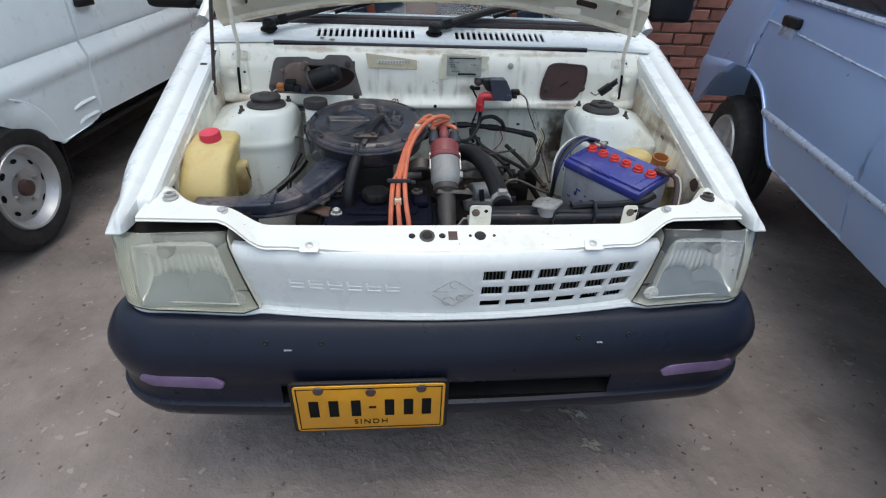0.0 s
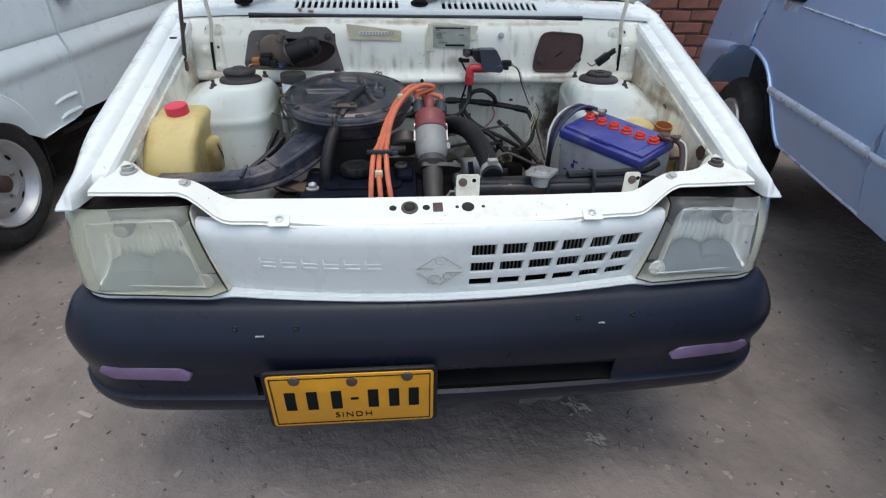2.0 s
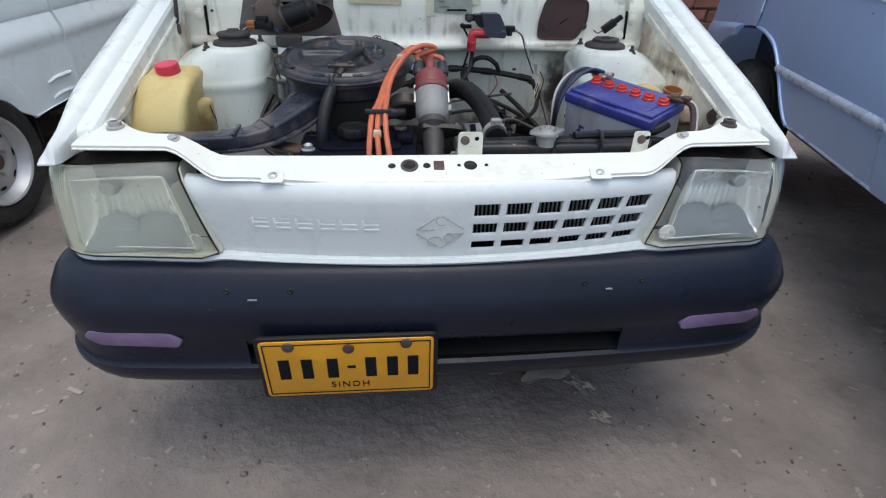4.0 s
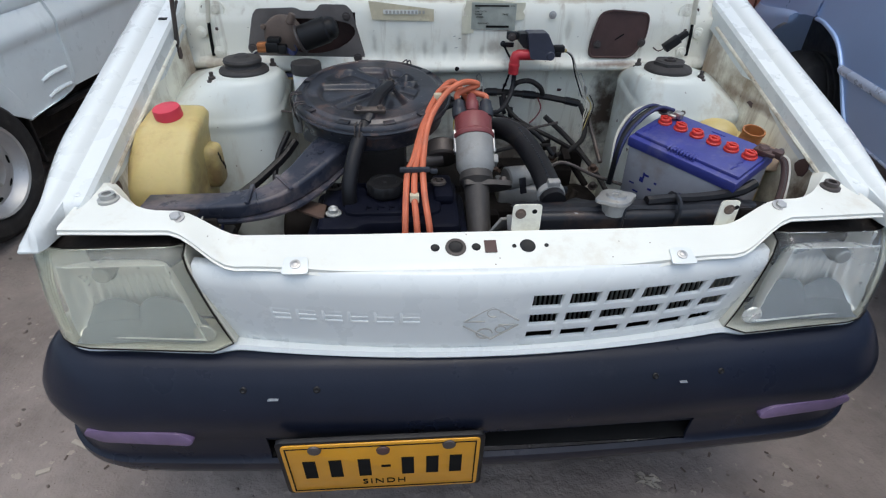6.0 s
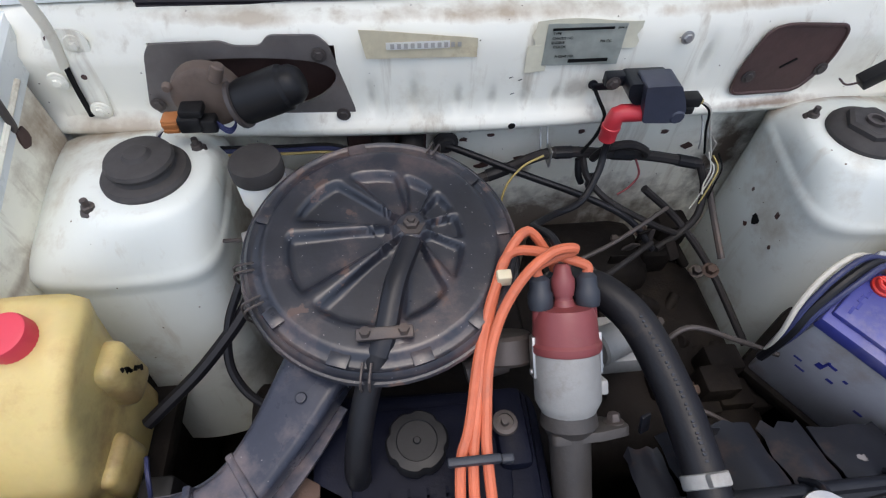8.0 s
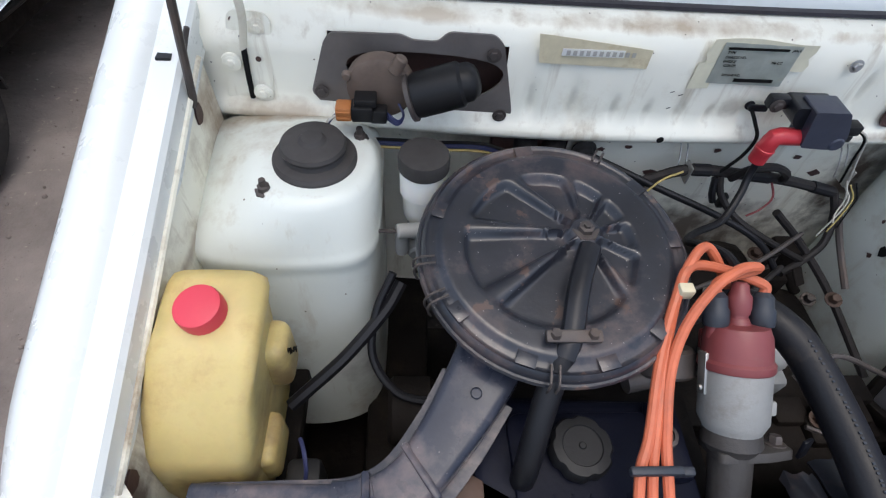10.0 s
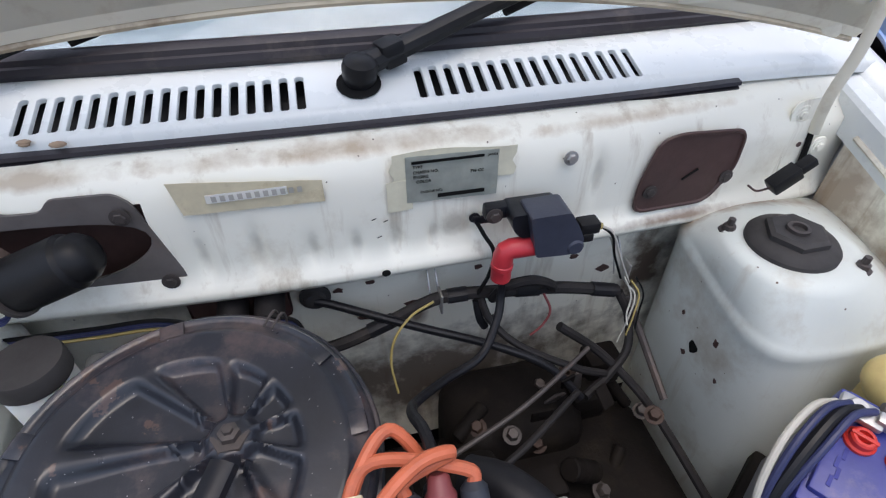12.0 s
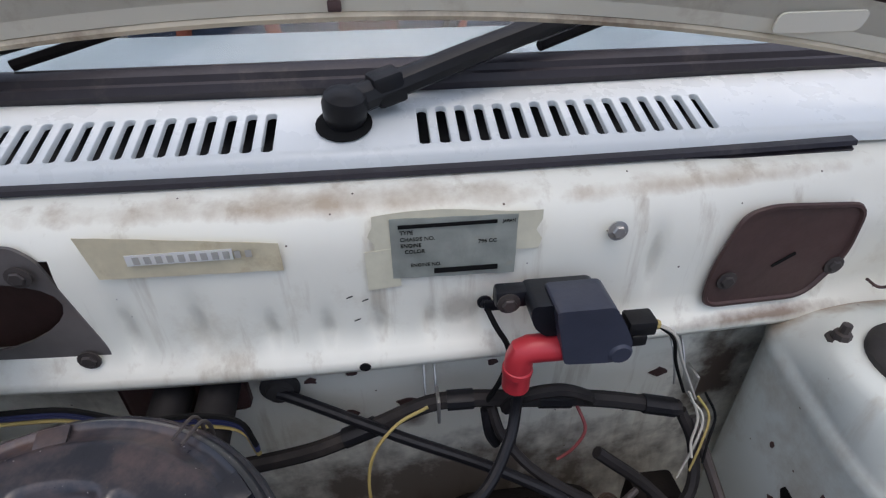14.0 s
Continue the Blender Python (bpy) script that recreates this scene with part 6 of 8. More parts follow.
def air_filter():
    f = thing("air_filter", (-0.19, 1.272, 0.74), "round black steel air filter housing with rust and a long snorkel", "air filter")
    m = Matrix.Translation((-0.181, 1.279, 0.814)) @ pose(0, 0, 0, 8, 0, 0)
    R = 0.1435
    bm = B()
    lathe(bm, [(0.03, -0.062), (R - 0.022, -0.060), (R - 0.012, -0.052), (R - 0.010, -0.016), (R - 0.004, -0.012)], m, 64, close=False)
    part("body", bm, LID, f)
    # lid: rim groove, raised ring and a field of radial ribs
    nr, na = 44, 200
    hubp = Vector((0.033, 0.018))

    def height(x, y):
        r = math.hypot(x, y) / R
        z = 0.0
        z += -0.008 * smooth(0.965, 1.0, r) - 0.004 * math.exp(-((r - 0.93) / 0.018) ** 2)
        z += 0.0035 * (1 - smooth(0.83, 0.90, r))
        z += -0.0025 * math.exp(-((r - 0.885) / 0.02) ** 2)
        d = Vector((x, y)) - hubp
        a = math.atan2(d.y, d.x)
        rad = d.length / R
        inside = (1 - smooth(0.60, 0.66, math.hypot(x + 0.006, y) / R)) * smooth(0.10, 0.16, rad)
        z -= 0.0100 * inside * (0.5 + 0.5 * math.tanh(5.0 * (math.cos(9 * a + 0.6) + 0.72)))
        z += 0.004 * math.exp(-(rad / 0.13) ** 2)
        z += 0.004 * math.exp(-((abs((a + 1.78 + math.pi) % (2 * math.pi) - math.pi) * rad) / 0.055) ** 2) * (rad < 0.9) * smooth(0.05, 0.15, rad)
        return z

    bm = B()
    ctr = bm.verts.new(m @ Vector((0, 0, height(0, 0))))
    prev = None
    for i in range(1, nr + 1):
        r = R * (i / nr) ** 0.9
        ring = [bm.verts.new(m @ Vector((r * math.cos(2 * math.pi * k / na), r * math.sin(2 * math.pi * k / na), height(r * math.cos(2 * math.pi * k / na), r * math.sin(2 * math.pi * k / na))))) for k in range(na)]
        for k in range(na):
            if prev is None:
                bm.faces.new((ctr, ring[k], ring[(k + 1) % na]))
            else:
                bm.faces.new((prev[k], ring[k], ring[(k + 1) % na], prev[(k + 1) % na]))
        prev = ring
    low = [bm.verts.new(v.co + m.to_3x3() @ Vector((0, 0, -0.014))) for v in prev]
    for k in range(na):
        bm.faces.new((prev[k], low[k], low[(k + 1) % na], prev[(k + 1) % na]))
    lid = part("lid", bm, LID, f, "black pressed lid with radial ribs and brown rust", 60)
    bm = B()
    tube(bm, [m @ Vector(((R + 0.001) * math.cos(2 * math.pi * k / 48), (R + 0.001) * math.sin(2 * math.pi * k / 48), -0.012)) for k in range(49)], 0.0035, 6, 1)
    part("rim_bead", bm, LID, lid)
    bm = B()
    hp = m @ Vector((hubp.x, hubp.y, 0.004))
    lathe(bm, [(0.016, 0), (0.015, 0.002), (0.009, 0.0025), (0.0085, 0.006), (0.0085, 0.007), (0.0045, 0.008), (0.0042, 0.011), (0, 0.0115)], Matrix.Translation(hp), 6)
    part("wing_nut", bm, DARKSTEEL, lid, "worn steel nut and stud")
    for k, a in enumerate((100, 38, 5, -45, 160, 215, 250, -75)):
        bm = B()
        q = m @ pose(0, 0, 0, 0, 0, a) @ Matrix.Translation((R * 0.905, 0, 0.0005))
        box(bm, -0.009, 0.007, -0.010, 0.010, -0.001, 0.0009, 0.0006, q)
        part("stamped_tab", bm, LID, lid)
    for a in (62, 180 + 8, -98, 205):
        bm = B()
        for o in (-0.004, 0.004):
            p = [m @ Vector(((R + d) * math.cos(radians(a)) - o * math.sin(radians(a)), (R + d) * math.sin(radians(a)) + o * math.cos(radians(a)), z)) for d, z in ((-0.014, 0.003), (0.004, 0.002), (0.008, -0.012), (0.004, -0.030))]
            tube(bm, p, 0.0014, 6, 3)
        part("spring_clip", bm, DARKSTEEL, f)
    # snorkel
    def section(t):
        w = 0.025 + 0.013 * smooth(0.5, 1.0, t)
        h = 0.0130 + 0.0060 * smooth(0.4, 0.8, t)
        return rounded([(-w, -h), (w, -h), (w, h * 0.75), (w * 0.8, h), (-w * 0.8, h), (-w, h * 0.75)], 0.008, 3)

    bm = B()
    sweep(bm, [(-0.536, 1.052, 0.697), (-0.46, 1.050, 0.699), (-0.385, 1.050, 0.702), (-0.335, 1.070, 0.707), (-0.295, 1.115, 0.718), (-0.262, 1.165, 0.733), (-0.235, 1.215, 0.742)], section)
    s = part("snorkel", bm, SNORK, f, "dusty blue-black intake snorkel")
    bm = B()
    sweep(bm, [(-0.536, 1.052, 0.684), (-0.46, 1.050, 0.686), (-0.385, 1.050, 0.689), (-0.335, 1.070, 0.692), (-0.295, 1.115, 0.700), (-0.262, 1.165, 0.715)], lambda t: [(-0.030 - 0.012 * t, -0.002), (0.030 + 0.012 * t, -0.002), (0.030 + 0.012 * t, 0.002), (-0.030 - 0.012 * t, 0.002)])
    part("seam_flange", bm, SNORK, s)
    bm = B()
    sweep(bm, [(-0.405, 1.0495, 0.7015), (-0.385, 1.050, 0.702), (-0.362, 1.056, 0.705)], lambda t: [(1.07 * a, 1.07 * c) for a, c in section(0.3)])
    part("collar", bm, SNORK, s)
    for p, turn in (((-0.322, 1.080, 0.7245), 42), ((-0.372, 1.052, 0.719), 12)):
        bm = B()
        box(bm, -0.004, 0.004, -0.030, 0.030, -0.003, 0.003, 0.0025, Matrix.Translation(p) @ pose(0, 0, 0, 0, 0, turn - 8))
        part("rib", bm, SNORK, s)
    bm = B()
    lathe(bm, [(0.006, 0), (0.005, 0.0015), (0.003, 0.0018), (0, 0.001)], Matrix.Translation((-0.268, 1.145, 0.7495)) @ pose(0, 0, 0, 8), 14)
    part("rivet", bm, SNORK, s)
    # breather pipe and hose with its clamp
    bm = B()
    tube(bm, [m @ Vector((0.032, -0.006, 0.012)), (-0.168, 1.225, 0.819), (-0.180, 1.180, 0.806), (-0.189, 1.160, 0.795)], 0.0115, 10, 6, 0.75)
    part("breather_pipe", bm, DUCT, f, "scuffed black breather pipe")
    bm = B()
    tube(bm, [(-0.188, 1.165, 0.792), (-0.201, 1.138, 0.770), (-0.212, 1.108, 0.740), (-0.218, 1.085, 0.705), (-0.218, 1.080, 0.670)], 0.0128, 12, 6)
    part("breather_hose", bm, HOSE, f, "dark rubber breather hose")
    bm = B()
    box(bm, -0.027, 0.027, -0.006, 0.006, -0.004, 0.004, 0.002, Matrix.Translation((-0.181, 1.174, 0.812)) @ pose(0, 0, 0, 20, 0, 0))
    for o in (-0.018, 0.018):
        lathe(bm, [(0.006, 0), (0.005, 0.006), (0, 0.006)], Matrix.Translation((-0.181 + o, 1.174, 0.814)), 6)
    part("pipe_clamp", bm, DARKSTEEL, f)


air_filter()


def distributor():
    d = thing("distributor", (0.005, 1.08, 0.62), "tilted distributor with maroon cap on a grey alloy body", "distributor")
    ax = Vector((0, 0.74, 0.67)).normalized()
    a0 = Vector((0.001, 1.058, 0.659))
    m = Matrix.Translation(a0) @ ax.to_track_quat("Z", "Y").to_matrix().to_4x4()

    def put(s, r=0.0, ang=0.0):
        return m @ Matrix.Translation((r * math.cos(ang), r * math.sin(ang), s))

    bm = B()
    lathe(bm, [(0.020, -0.03), (0.021, 0.02), (0.022, 0.060), (0.030, 0.070), (0.028, 0.084)], m, 24)
    part("stem", bm, STEMALU, d, "oily alloy distributor stem")
    bm = B()
    slab(bm, rounded([(0.020, -0.030), (-0.020, -0.030), (-0.058, -0.010), (-0.062, 0.012), (-0.030, 0.020), (0.024, 0.022)], 0.008), m @ Matrix.Translation((0, 0, 0.056)), 0.010, 0.002)
    b = part("clamp_flange", bm, STEMALU, d)
    bm = B()
    bolt(bm, m @ Vector((-0.048, 0.0, 0.066)), ax, 0.007, 0.010)
    part("bolt", bm, DARKSTEEL, b)
    bm = B()
    lathe(bm, [(0.026, 0.080), (0.030, 0.088), (0.034, 0.096), (0.0345, 0.146), (0.033, 0.150)], m, 32)
    box(bm, -0.040, -0.030, -0.012, 0.012, 0.100, 0.116, 0.003, m)
    part("body", bm, ALU, d, "dusty grey alloy body")
    for s in (-1, 1):
        bm = B()
        box(bm, s * 0.0345 - 0.002, s * 0.0345 + 0.002, -0.007, 0.007, 0.122, 0.165, 0.001, m)
        lathe(bm, [(0.004, 0), (0.003, 0.002), (0, 0.002)], m @ Matrix.Translation((s * 0.0365, 0, 0.128)) @ pose(0, 0, 0, 0, s * 90, 0), 10)
        part("cap_clip", bm, STEEL, d)
    bm = B()
    lathe(bm, [(0.0355, 0.148), (0.0365, 0.150), (0.0365, 0.156), (0.034, 0.159), (0.0325, 0.182), (0.029, 0.192), (0.012, 0.194), (0.010, 0.200)], m, 32)
    for r, an, h in ((0.0, 0.0, 0.220), (0.025, math.radians(180), 0.200), (0.024, math.radians(0), 0.200), (0.022, math.radians(-90), 0.206)):
        lathe(bm, [(0.0095, 0.180), (0.009, h - 0.006), (0.0075, h)], m @ Matrix.Translation((r * math.cos(an), r * math.sin(an), 0)), 16)
    box(bm, -0.022, 0.022, -0.0345, -0.030, 0.160, 0.182, 0.003, m)
    part("cap", bm, DISTCAP, d, "maroon plastic cap with four towers")
    bm = B()
    lathe(bm, [(0.0105, 0.204), (0.0120, 0.212), (0.0120, 0.222), (0.0095, 0.226), (0.0085, 0.234), (0.006, 0.237)], m, 16)
    part("centre_boot", bm, DISTCAP, d)
    for r, an in ((0.025, math.radians(180)), (0.024, math.radians(0)), (0.022, math.radians(-90))):
        bm = B()
        lathe(bm, [(0.012, 0.192), (0.013, 0.197), (0.0130, 0.208), (0.0110, 0.211), (0.0105, 0.222), (0.006, 0.227)], m @ Matrix.Translation((r * math.cos(an), r * math.sin(an), 0)), 18)
        part("tower_boot", bm, BOOT, d, "grey-blue rubber boot")
    # orange plug leads
    L0, R0, B0 = (m @ Vector((-0.025, 0, 0.222)), m @ Vector((0.024, 0, 0.222)), m @ Vector((0, -0.022, 0.222)))
    routes = (
        [L0, L0 + Vector((-0.004, 0.010, 0.010)), (-0.045, 1.248, 0.826), (-0.070, 1.215, 0.812), (-0.092, 1.16, 0.785), (-0.108, 1.10, 0.756), (-0.119, 1.072, 0.742), (-0.123, 1.030, 0.715), (-0.125, 0.995, 0.680), (-0.126, 0.978, 0.62)],
        [R0, R0 + Vector((-0.001, 0.009, 0.013)), (0.012, 1.238, 0.835), (-0.012, 1.232, 0.842), (-0.042, 1.214, 0.832), (-0.068, 1.186, 0.809), (-0.084, 1.15, 0.784), (-0.092, 1.10, 0.757), (-0.094, 1.072, 0.744), (-0.092, 1.030, 0.716), (-0.086, 0.995, 0.680), (-0.082, 0.978, 0.62)],
        [B0, B0 + Vector((-0.006, 0.012, 0.014)), (-0.030, 1.268, 0.832), (-0.060, 1.235, 0.820), (-0.082, 1.18, 0.794), (-0.098, 1.115, 0.762), (-0.107, 1.074, 0.743), (-0.109, 1.033, 0.717), (-0.106, 0.995, 0.680), (-0.105, 0.978, 0.62)])
    for pts in routes:
        t = thing("ignition_lead", pts[-1], "orange silicone ignition lead looping from the distributor", "cable", "orange ignition leads")
        bm = B()
        tube(bm, pts, 0.0053, 10, 7)
        part("sheath", bm, ORANGE, t)
    t = thing("lead_holder", (-0.107, 1.073, 0.74), "grey plastic clip holding the orange leads together", "cable clip")
    bm = B()
    box(bm, -0.132, -0.082, 1.066, 1.074, 0.7445, 0.753, 0.002)
    box(bm, -0.082, -0.070, 1.066, 1.074, 0.742, 0.750, 0.002)
    part("bar", bm, BOOT, t)
    for x, y, z in ((-0.109, 1.033, 0.717), (-0.061, 1.222, 0.818)):
        t = thing("cable_sleeve", (x, y, z - 0.007), "small pale sleeve on an orange lead", "cable clip", "sleeves on the leads")
        bm = B()
        box(bm, x - 0.0075, x + 0.0075, y - 0.006, y + 0.006, z - 0.007, z + 0.007, 0.002)
        part("sleeve", bm, TAPE, t)


distributor()


def coolant_bottle():
    b = thing("coolant_bottle", (-0.53, 1.17, 0.58), "yellowed plastic fluid bottle with a red screw cap", "bottle")
    bm = B()
    rows = []
    # stacked rounded rectangles: half width, half depth, centre, height
    secs = ((0.046, 0.070, -0.541, 1.165, 0.560), (0.053, 0.082, -0.542, 1.168, 0.575), (0.054, 0.084, -0.542, 1.168, 0.640), (0.054, 0.082, -0.540, 1.172, 0.690), (0.054, 0.080, -0.538, 1.176, 0.712), (0.052, 0.068, -0.536, 1.194, 0.750), (0.052, 0.052, -0.530, 1.210, 0.778), (0.046, 0.043, -0.530, 1.216, 0.788), (0.030, 0.028, -0.531, 1.216, 0.792))
    n = 40
    for w, h, x, y, z in secs:
        ring = []
        for k in range(n):
            a = 2 * math.pi * k / n
            c, s = math.cos(a), math.sin(a)
            q = (abs(c) ** 8 + abs(s) ** 8) ** (-1 / 8)
            ring.append(bm.verts.new((x + w * q * c, y + h * q * s, z + (0.006 * s if z > 0.70 else 0))))
        rows.append(ring)
    for a, c in zip(rows, rows[1:]):
        for k in range(n):
            bm.faces.new((a[k], a[(k + 1) % n], c[(k + 1) % n], c[k]))
    bm.faces.new(rows[0])
    bm.faces.new(rows[-1])
    part("tank", bm, YELLOW, b, "translucent yellowed plastic tank with brown stains", 60)
    bm = B()
    box(bm, -0.500, -0.464, 1.190, 1.240, 0.655, 0.735, 0.013, seg=3)
    box(bm, -0.498, -0.474, 1.105, 1.165, 0.60, 0.66, 0.010, seg=3)
    part("side_lobe", bm, YELLOW, b)
    bm = B()
    m = Matrix.Translation((-0.533, 1.211, 0.786)) @ pose(0, 0, 0, 8, -4, 0)
    n = 60
    rings = []
    for r, z in ((0.0220, 0), (0.0228, 0.001), (0.0228, 0.018), (0.0220, 0.0212), (0.019, 0.0222), (0.0001, 0.0222)):
        rings.append([bm.verts.new(m @ Vector((r * (1 + (0.018 if k % 2 and 0.0005 < z < 0.021 else 0)) * math.cos(2 * math.pi * k / n), r * (1 + (0.018 if k % 2 and 0.0005 < z < 0.021 else 0)) * math.sin(2 * math.pi * k / n), z))) for k in range(n)])
    for a, c in zip(rings, rings[1:]):
        for k in range(n):
            bm.faces.new((a[k], a[(k + 1) % n], c[(k + 1) % n], c[k]))
    bm.faces.new(rings[0])
    part("cap", bm, REDCAP, b, "red ribbed screw cap")
    bm = B()
    rng = random.Random(12)
    for k in range(9):
        y, z, r = 1.204 + 0.0022 * k + 0.005 * rng.random(), 0.716 - 0.0040 * k + 0.006 * rng.random(), 0.0015 + 0.0022 * rng.random()
        ol = [(r * (0.5 + rng.random()) * math.cos(0.9 * j), 1.5 * r * (0.5 + rng.random()) * math.sin(0.9 * j)) for j in range(7)]
        slab(bm, ol, Matrix(((0, 0, 1, -0.4642), (1, 0, 0, y), (0, 1, 0, z), (0, 0, 0, 1))), 0.0008)
    part("mud_mark", bm, GRIME, b, "dried black mud smears")
    bm = B()
    box(bm, -0.470, -0.430, 1.085, 1.125, 0.56, 0.62, 0.008)
    cyl(bm, (-0.45, 1.085, 0.60), (-0.435, 1.065, 0.61), 0.010, 0.010, 12)
    part("pump", bm, BLACKP, b, "black washer pump at the tank's foot")
    bm = B()
    tube(bm, [(-0.448, 1.09, 0.62), (-0.442, 1.10, 0.645), (-0.445, 1.118, 0.655), (-0.452, 1.135, 0.65)], 0.0025, 6)
    part("pump_wire", bm, WIREB, b)
    bm = B()
    box(bm, -0.600, -0.470, 1.075, 1.26, 0.535, 0.562, 0.004)
    part("tray", bm, GRIME, b)


coolant_bottle()


def battery():
    e1 = Vector((0.578, -0.810, -0.070)).normalized()
    e2 = Vector((0.80, 0.57, 0.16))
    e2 = (e2 - e1 * e2.dot(e1)).normalized()
    e3 = e1.cross(e2).normalized()
    e3 = e3 if e3.z > 0 else -e3
    o = Vector((0.288, 1.178, 0.764))
    m = Matrix(((e1.x, e2.x, e3.x, o.x), (e1.y, e2.y, e3.y, o.y), (e1.z, e2.z, e3.z, o.z), (0, 0, 0, 1)))
    L, W = 0.207, 0.126
    b = thing("battery", m @ Vector((L / 2, W / 2, -0.2)), "dusty car battery with blue lid and six red vent caps", "battery")
    bm = B()
    box(bm, 0.003, L - 0.003, 0.003, W - 0.003, -0.195, -0.018, 0.004, m)
    part("case", bm, BATCASE, b, "grey-white dusty battery case")
    bm = B()
    box(bm, 0, L, 0, W, -0.026, -0.006, 0.003, m)
    box(bm, 0.004, L - 0.004, 0.012, W - 0.004, -0.008, 0.0, 0.0025, m)
    lid = part("lid", bm, BATBLUE, b, "scuffed blue battery lid")
    bm = B()
    for k in range(9):
        box(bm, 0.075 + 0.006 * k, 0.078 + 0.006 * k, 0.006, 0.020, -0.0055, 0.0012, 0.0008, m)
    part("moulded_grip", bm, BATBLUE, lid)
    for s0 in (0.02, L - 0.02):
        bm = B()
        for k in range(4):
            box(bm, s0 - 0.006 + 0.003 * (k % 2), s0 - 0.0028 + 0.003 * (k % 2), 0.0215 + 0.010 * k, 0.0325 + 0.010 * k, 0.0, 0.0006, 0, m)
        part("groove", bm, INKBLUE, lid)
    bm = B()
    box(bm, 0.10, 0.125, 0.105, 0.108, 0, 0.0006, 0, m)
    part("groove", bm, INKBLUE, lid)
    for k in range(6):
        bm = B()
        q = m @ Matrix.Translation((0.024 + 0.0322 * k, 0.076, 0.0))
        lathe(bm, [(0.0125, 0), (0.0125, 0.003), (0.0105, 0.0045), (0.0100, 0.009), (0.0085, 0.0105), (0.0062, 0.0105), (0.0058, 0.006), (0, 0.006)], q, 20)
        box(bm, -0.0105, 0.0105, -0.0018, 0.0018, 0.005, 0.0115, 0.0006, q)
        c = part("vent_cap", bm, BATRED, b, "red slotted vent cap")
    for s0, mt in ((0.012, STEEL), (L - 0.012, RUST)):
        q = m @ Matrix.Translation((s0, 0.100, 0.0))
        bm = B()
        lathe(bm, [(0.010, 0), (0.009, 0.012), (0.007, 0.014), (0, 0.014)], q, 16)
        box(bm, -0.014, 0.022, -0.011, 0.011, 0.003, 0.011, 0.003, q)
        box(bm, 0.014, 0.030, -0.006, 0.006, 0.004, 0.016, 0.002, q)
        t = part("terminal", bm, mt, b, "corroded battery terminal clamp")
        bm = B()
        bolt(bm, q @ Vector((0.020, 0.008, 0.006)), e2, 0.005, 0.014)
        part("clamp_bolt", bm, DARKSTEEL, t)
    for x, z, w, h in ((0.045, -0.072, 0.012, 0.004), (0.045, -0.078, 0.003, 0.012), (0.040, -0.088, 0.008, 0.010), (0.070, -0.080, 0.005, 0.004), (0.060, -0.098, 0.008, 0.004), (0.120, -0.075, 0.014, 0.003), (0.135, -0.085, 0.010, 0.005), (0.150, -0.092, 0.010, 0.009), (0.105, -0.115, 0.010, 0.004), (0.02, -0.10, 0.010, 0.003), (0.03, -0.115, 0.012, 0.003), (0.165, -0.070, 0.012, 0.004)):
        bm = B()
        box(bm, x, x + w, 0.0022, 0.004, z, z + h, 0, m)
        part("ink_mark", bm, INKBLUE, b)
    bm = B()
    box(bm, -0.006, L + 0.006, -0.004, W + 0.006, -0.222, -0.195, 0.004, m)
    part("tray", bm, GRIME, b)
    # leads
    tip = m @ Vector((-0.004, 0.094, 0.010))
    for k, mt in enumerate((WIREW, WIREB, HOSE, WIREB)):
        t = thing("battery_lead", tip, "thin battery lead bent down beside the case", "cable", "battery leads")
        bm = B()
        o2 = Vector((0.007 * k, -0.006 * k, 0.004 * (k % 2)))
        tube(bm, [tip + o2, tip + Vector((-0.028, -0.002, 0.006)) + o2, tip + Vector((-0.062, -0.016, -0.006)) + o2, tip + Vector((-0.085, -0.034, -0.034)) + o2 * 0.7, tip + Vector((-0.092, -0.048, -0.07)) + o2 * 0.4, tip + Vector((-0.088, -0.05, -0.13))], 0.0034 if k != 2 else 0.0055, 10)
        part("wire", bm, mt, t)
    tip = m @ Vector((L + 0.004, 0.10, 0.006))
    for k, mt in enumerate((RUST, DARKSTEEL, RUST, WIREW)):
        t = thing("battery_lead", tip, "brown corroded battery lead hanging by the inner fender", "cable", "battery leads")
        bm = B()
        tube(bm, [tip + Vector((0.003 * k, 0, 0)), tip + Vector((0.018 + 0.003 * k, -0.006, -0.012)), tip + Vector((0.020 + 0.003 * k, -0.022, -0.05)), tip + Vector((0.004 * k, -0.05, -0.10))], 0.0038, 8)
        part("wire", bm, mt, t)


battery()


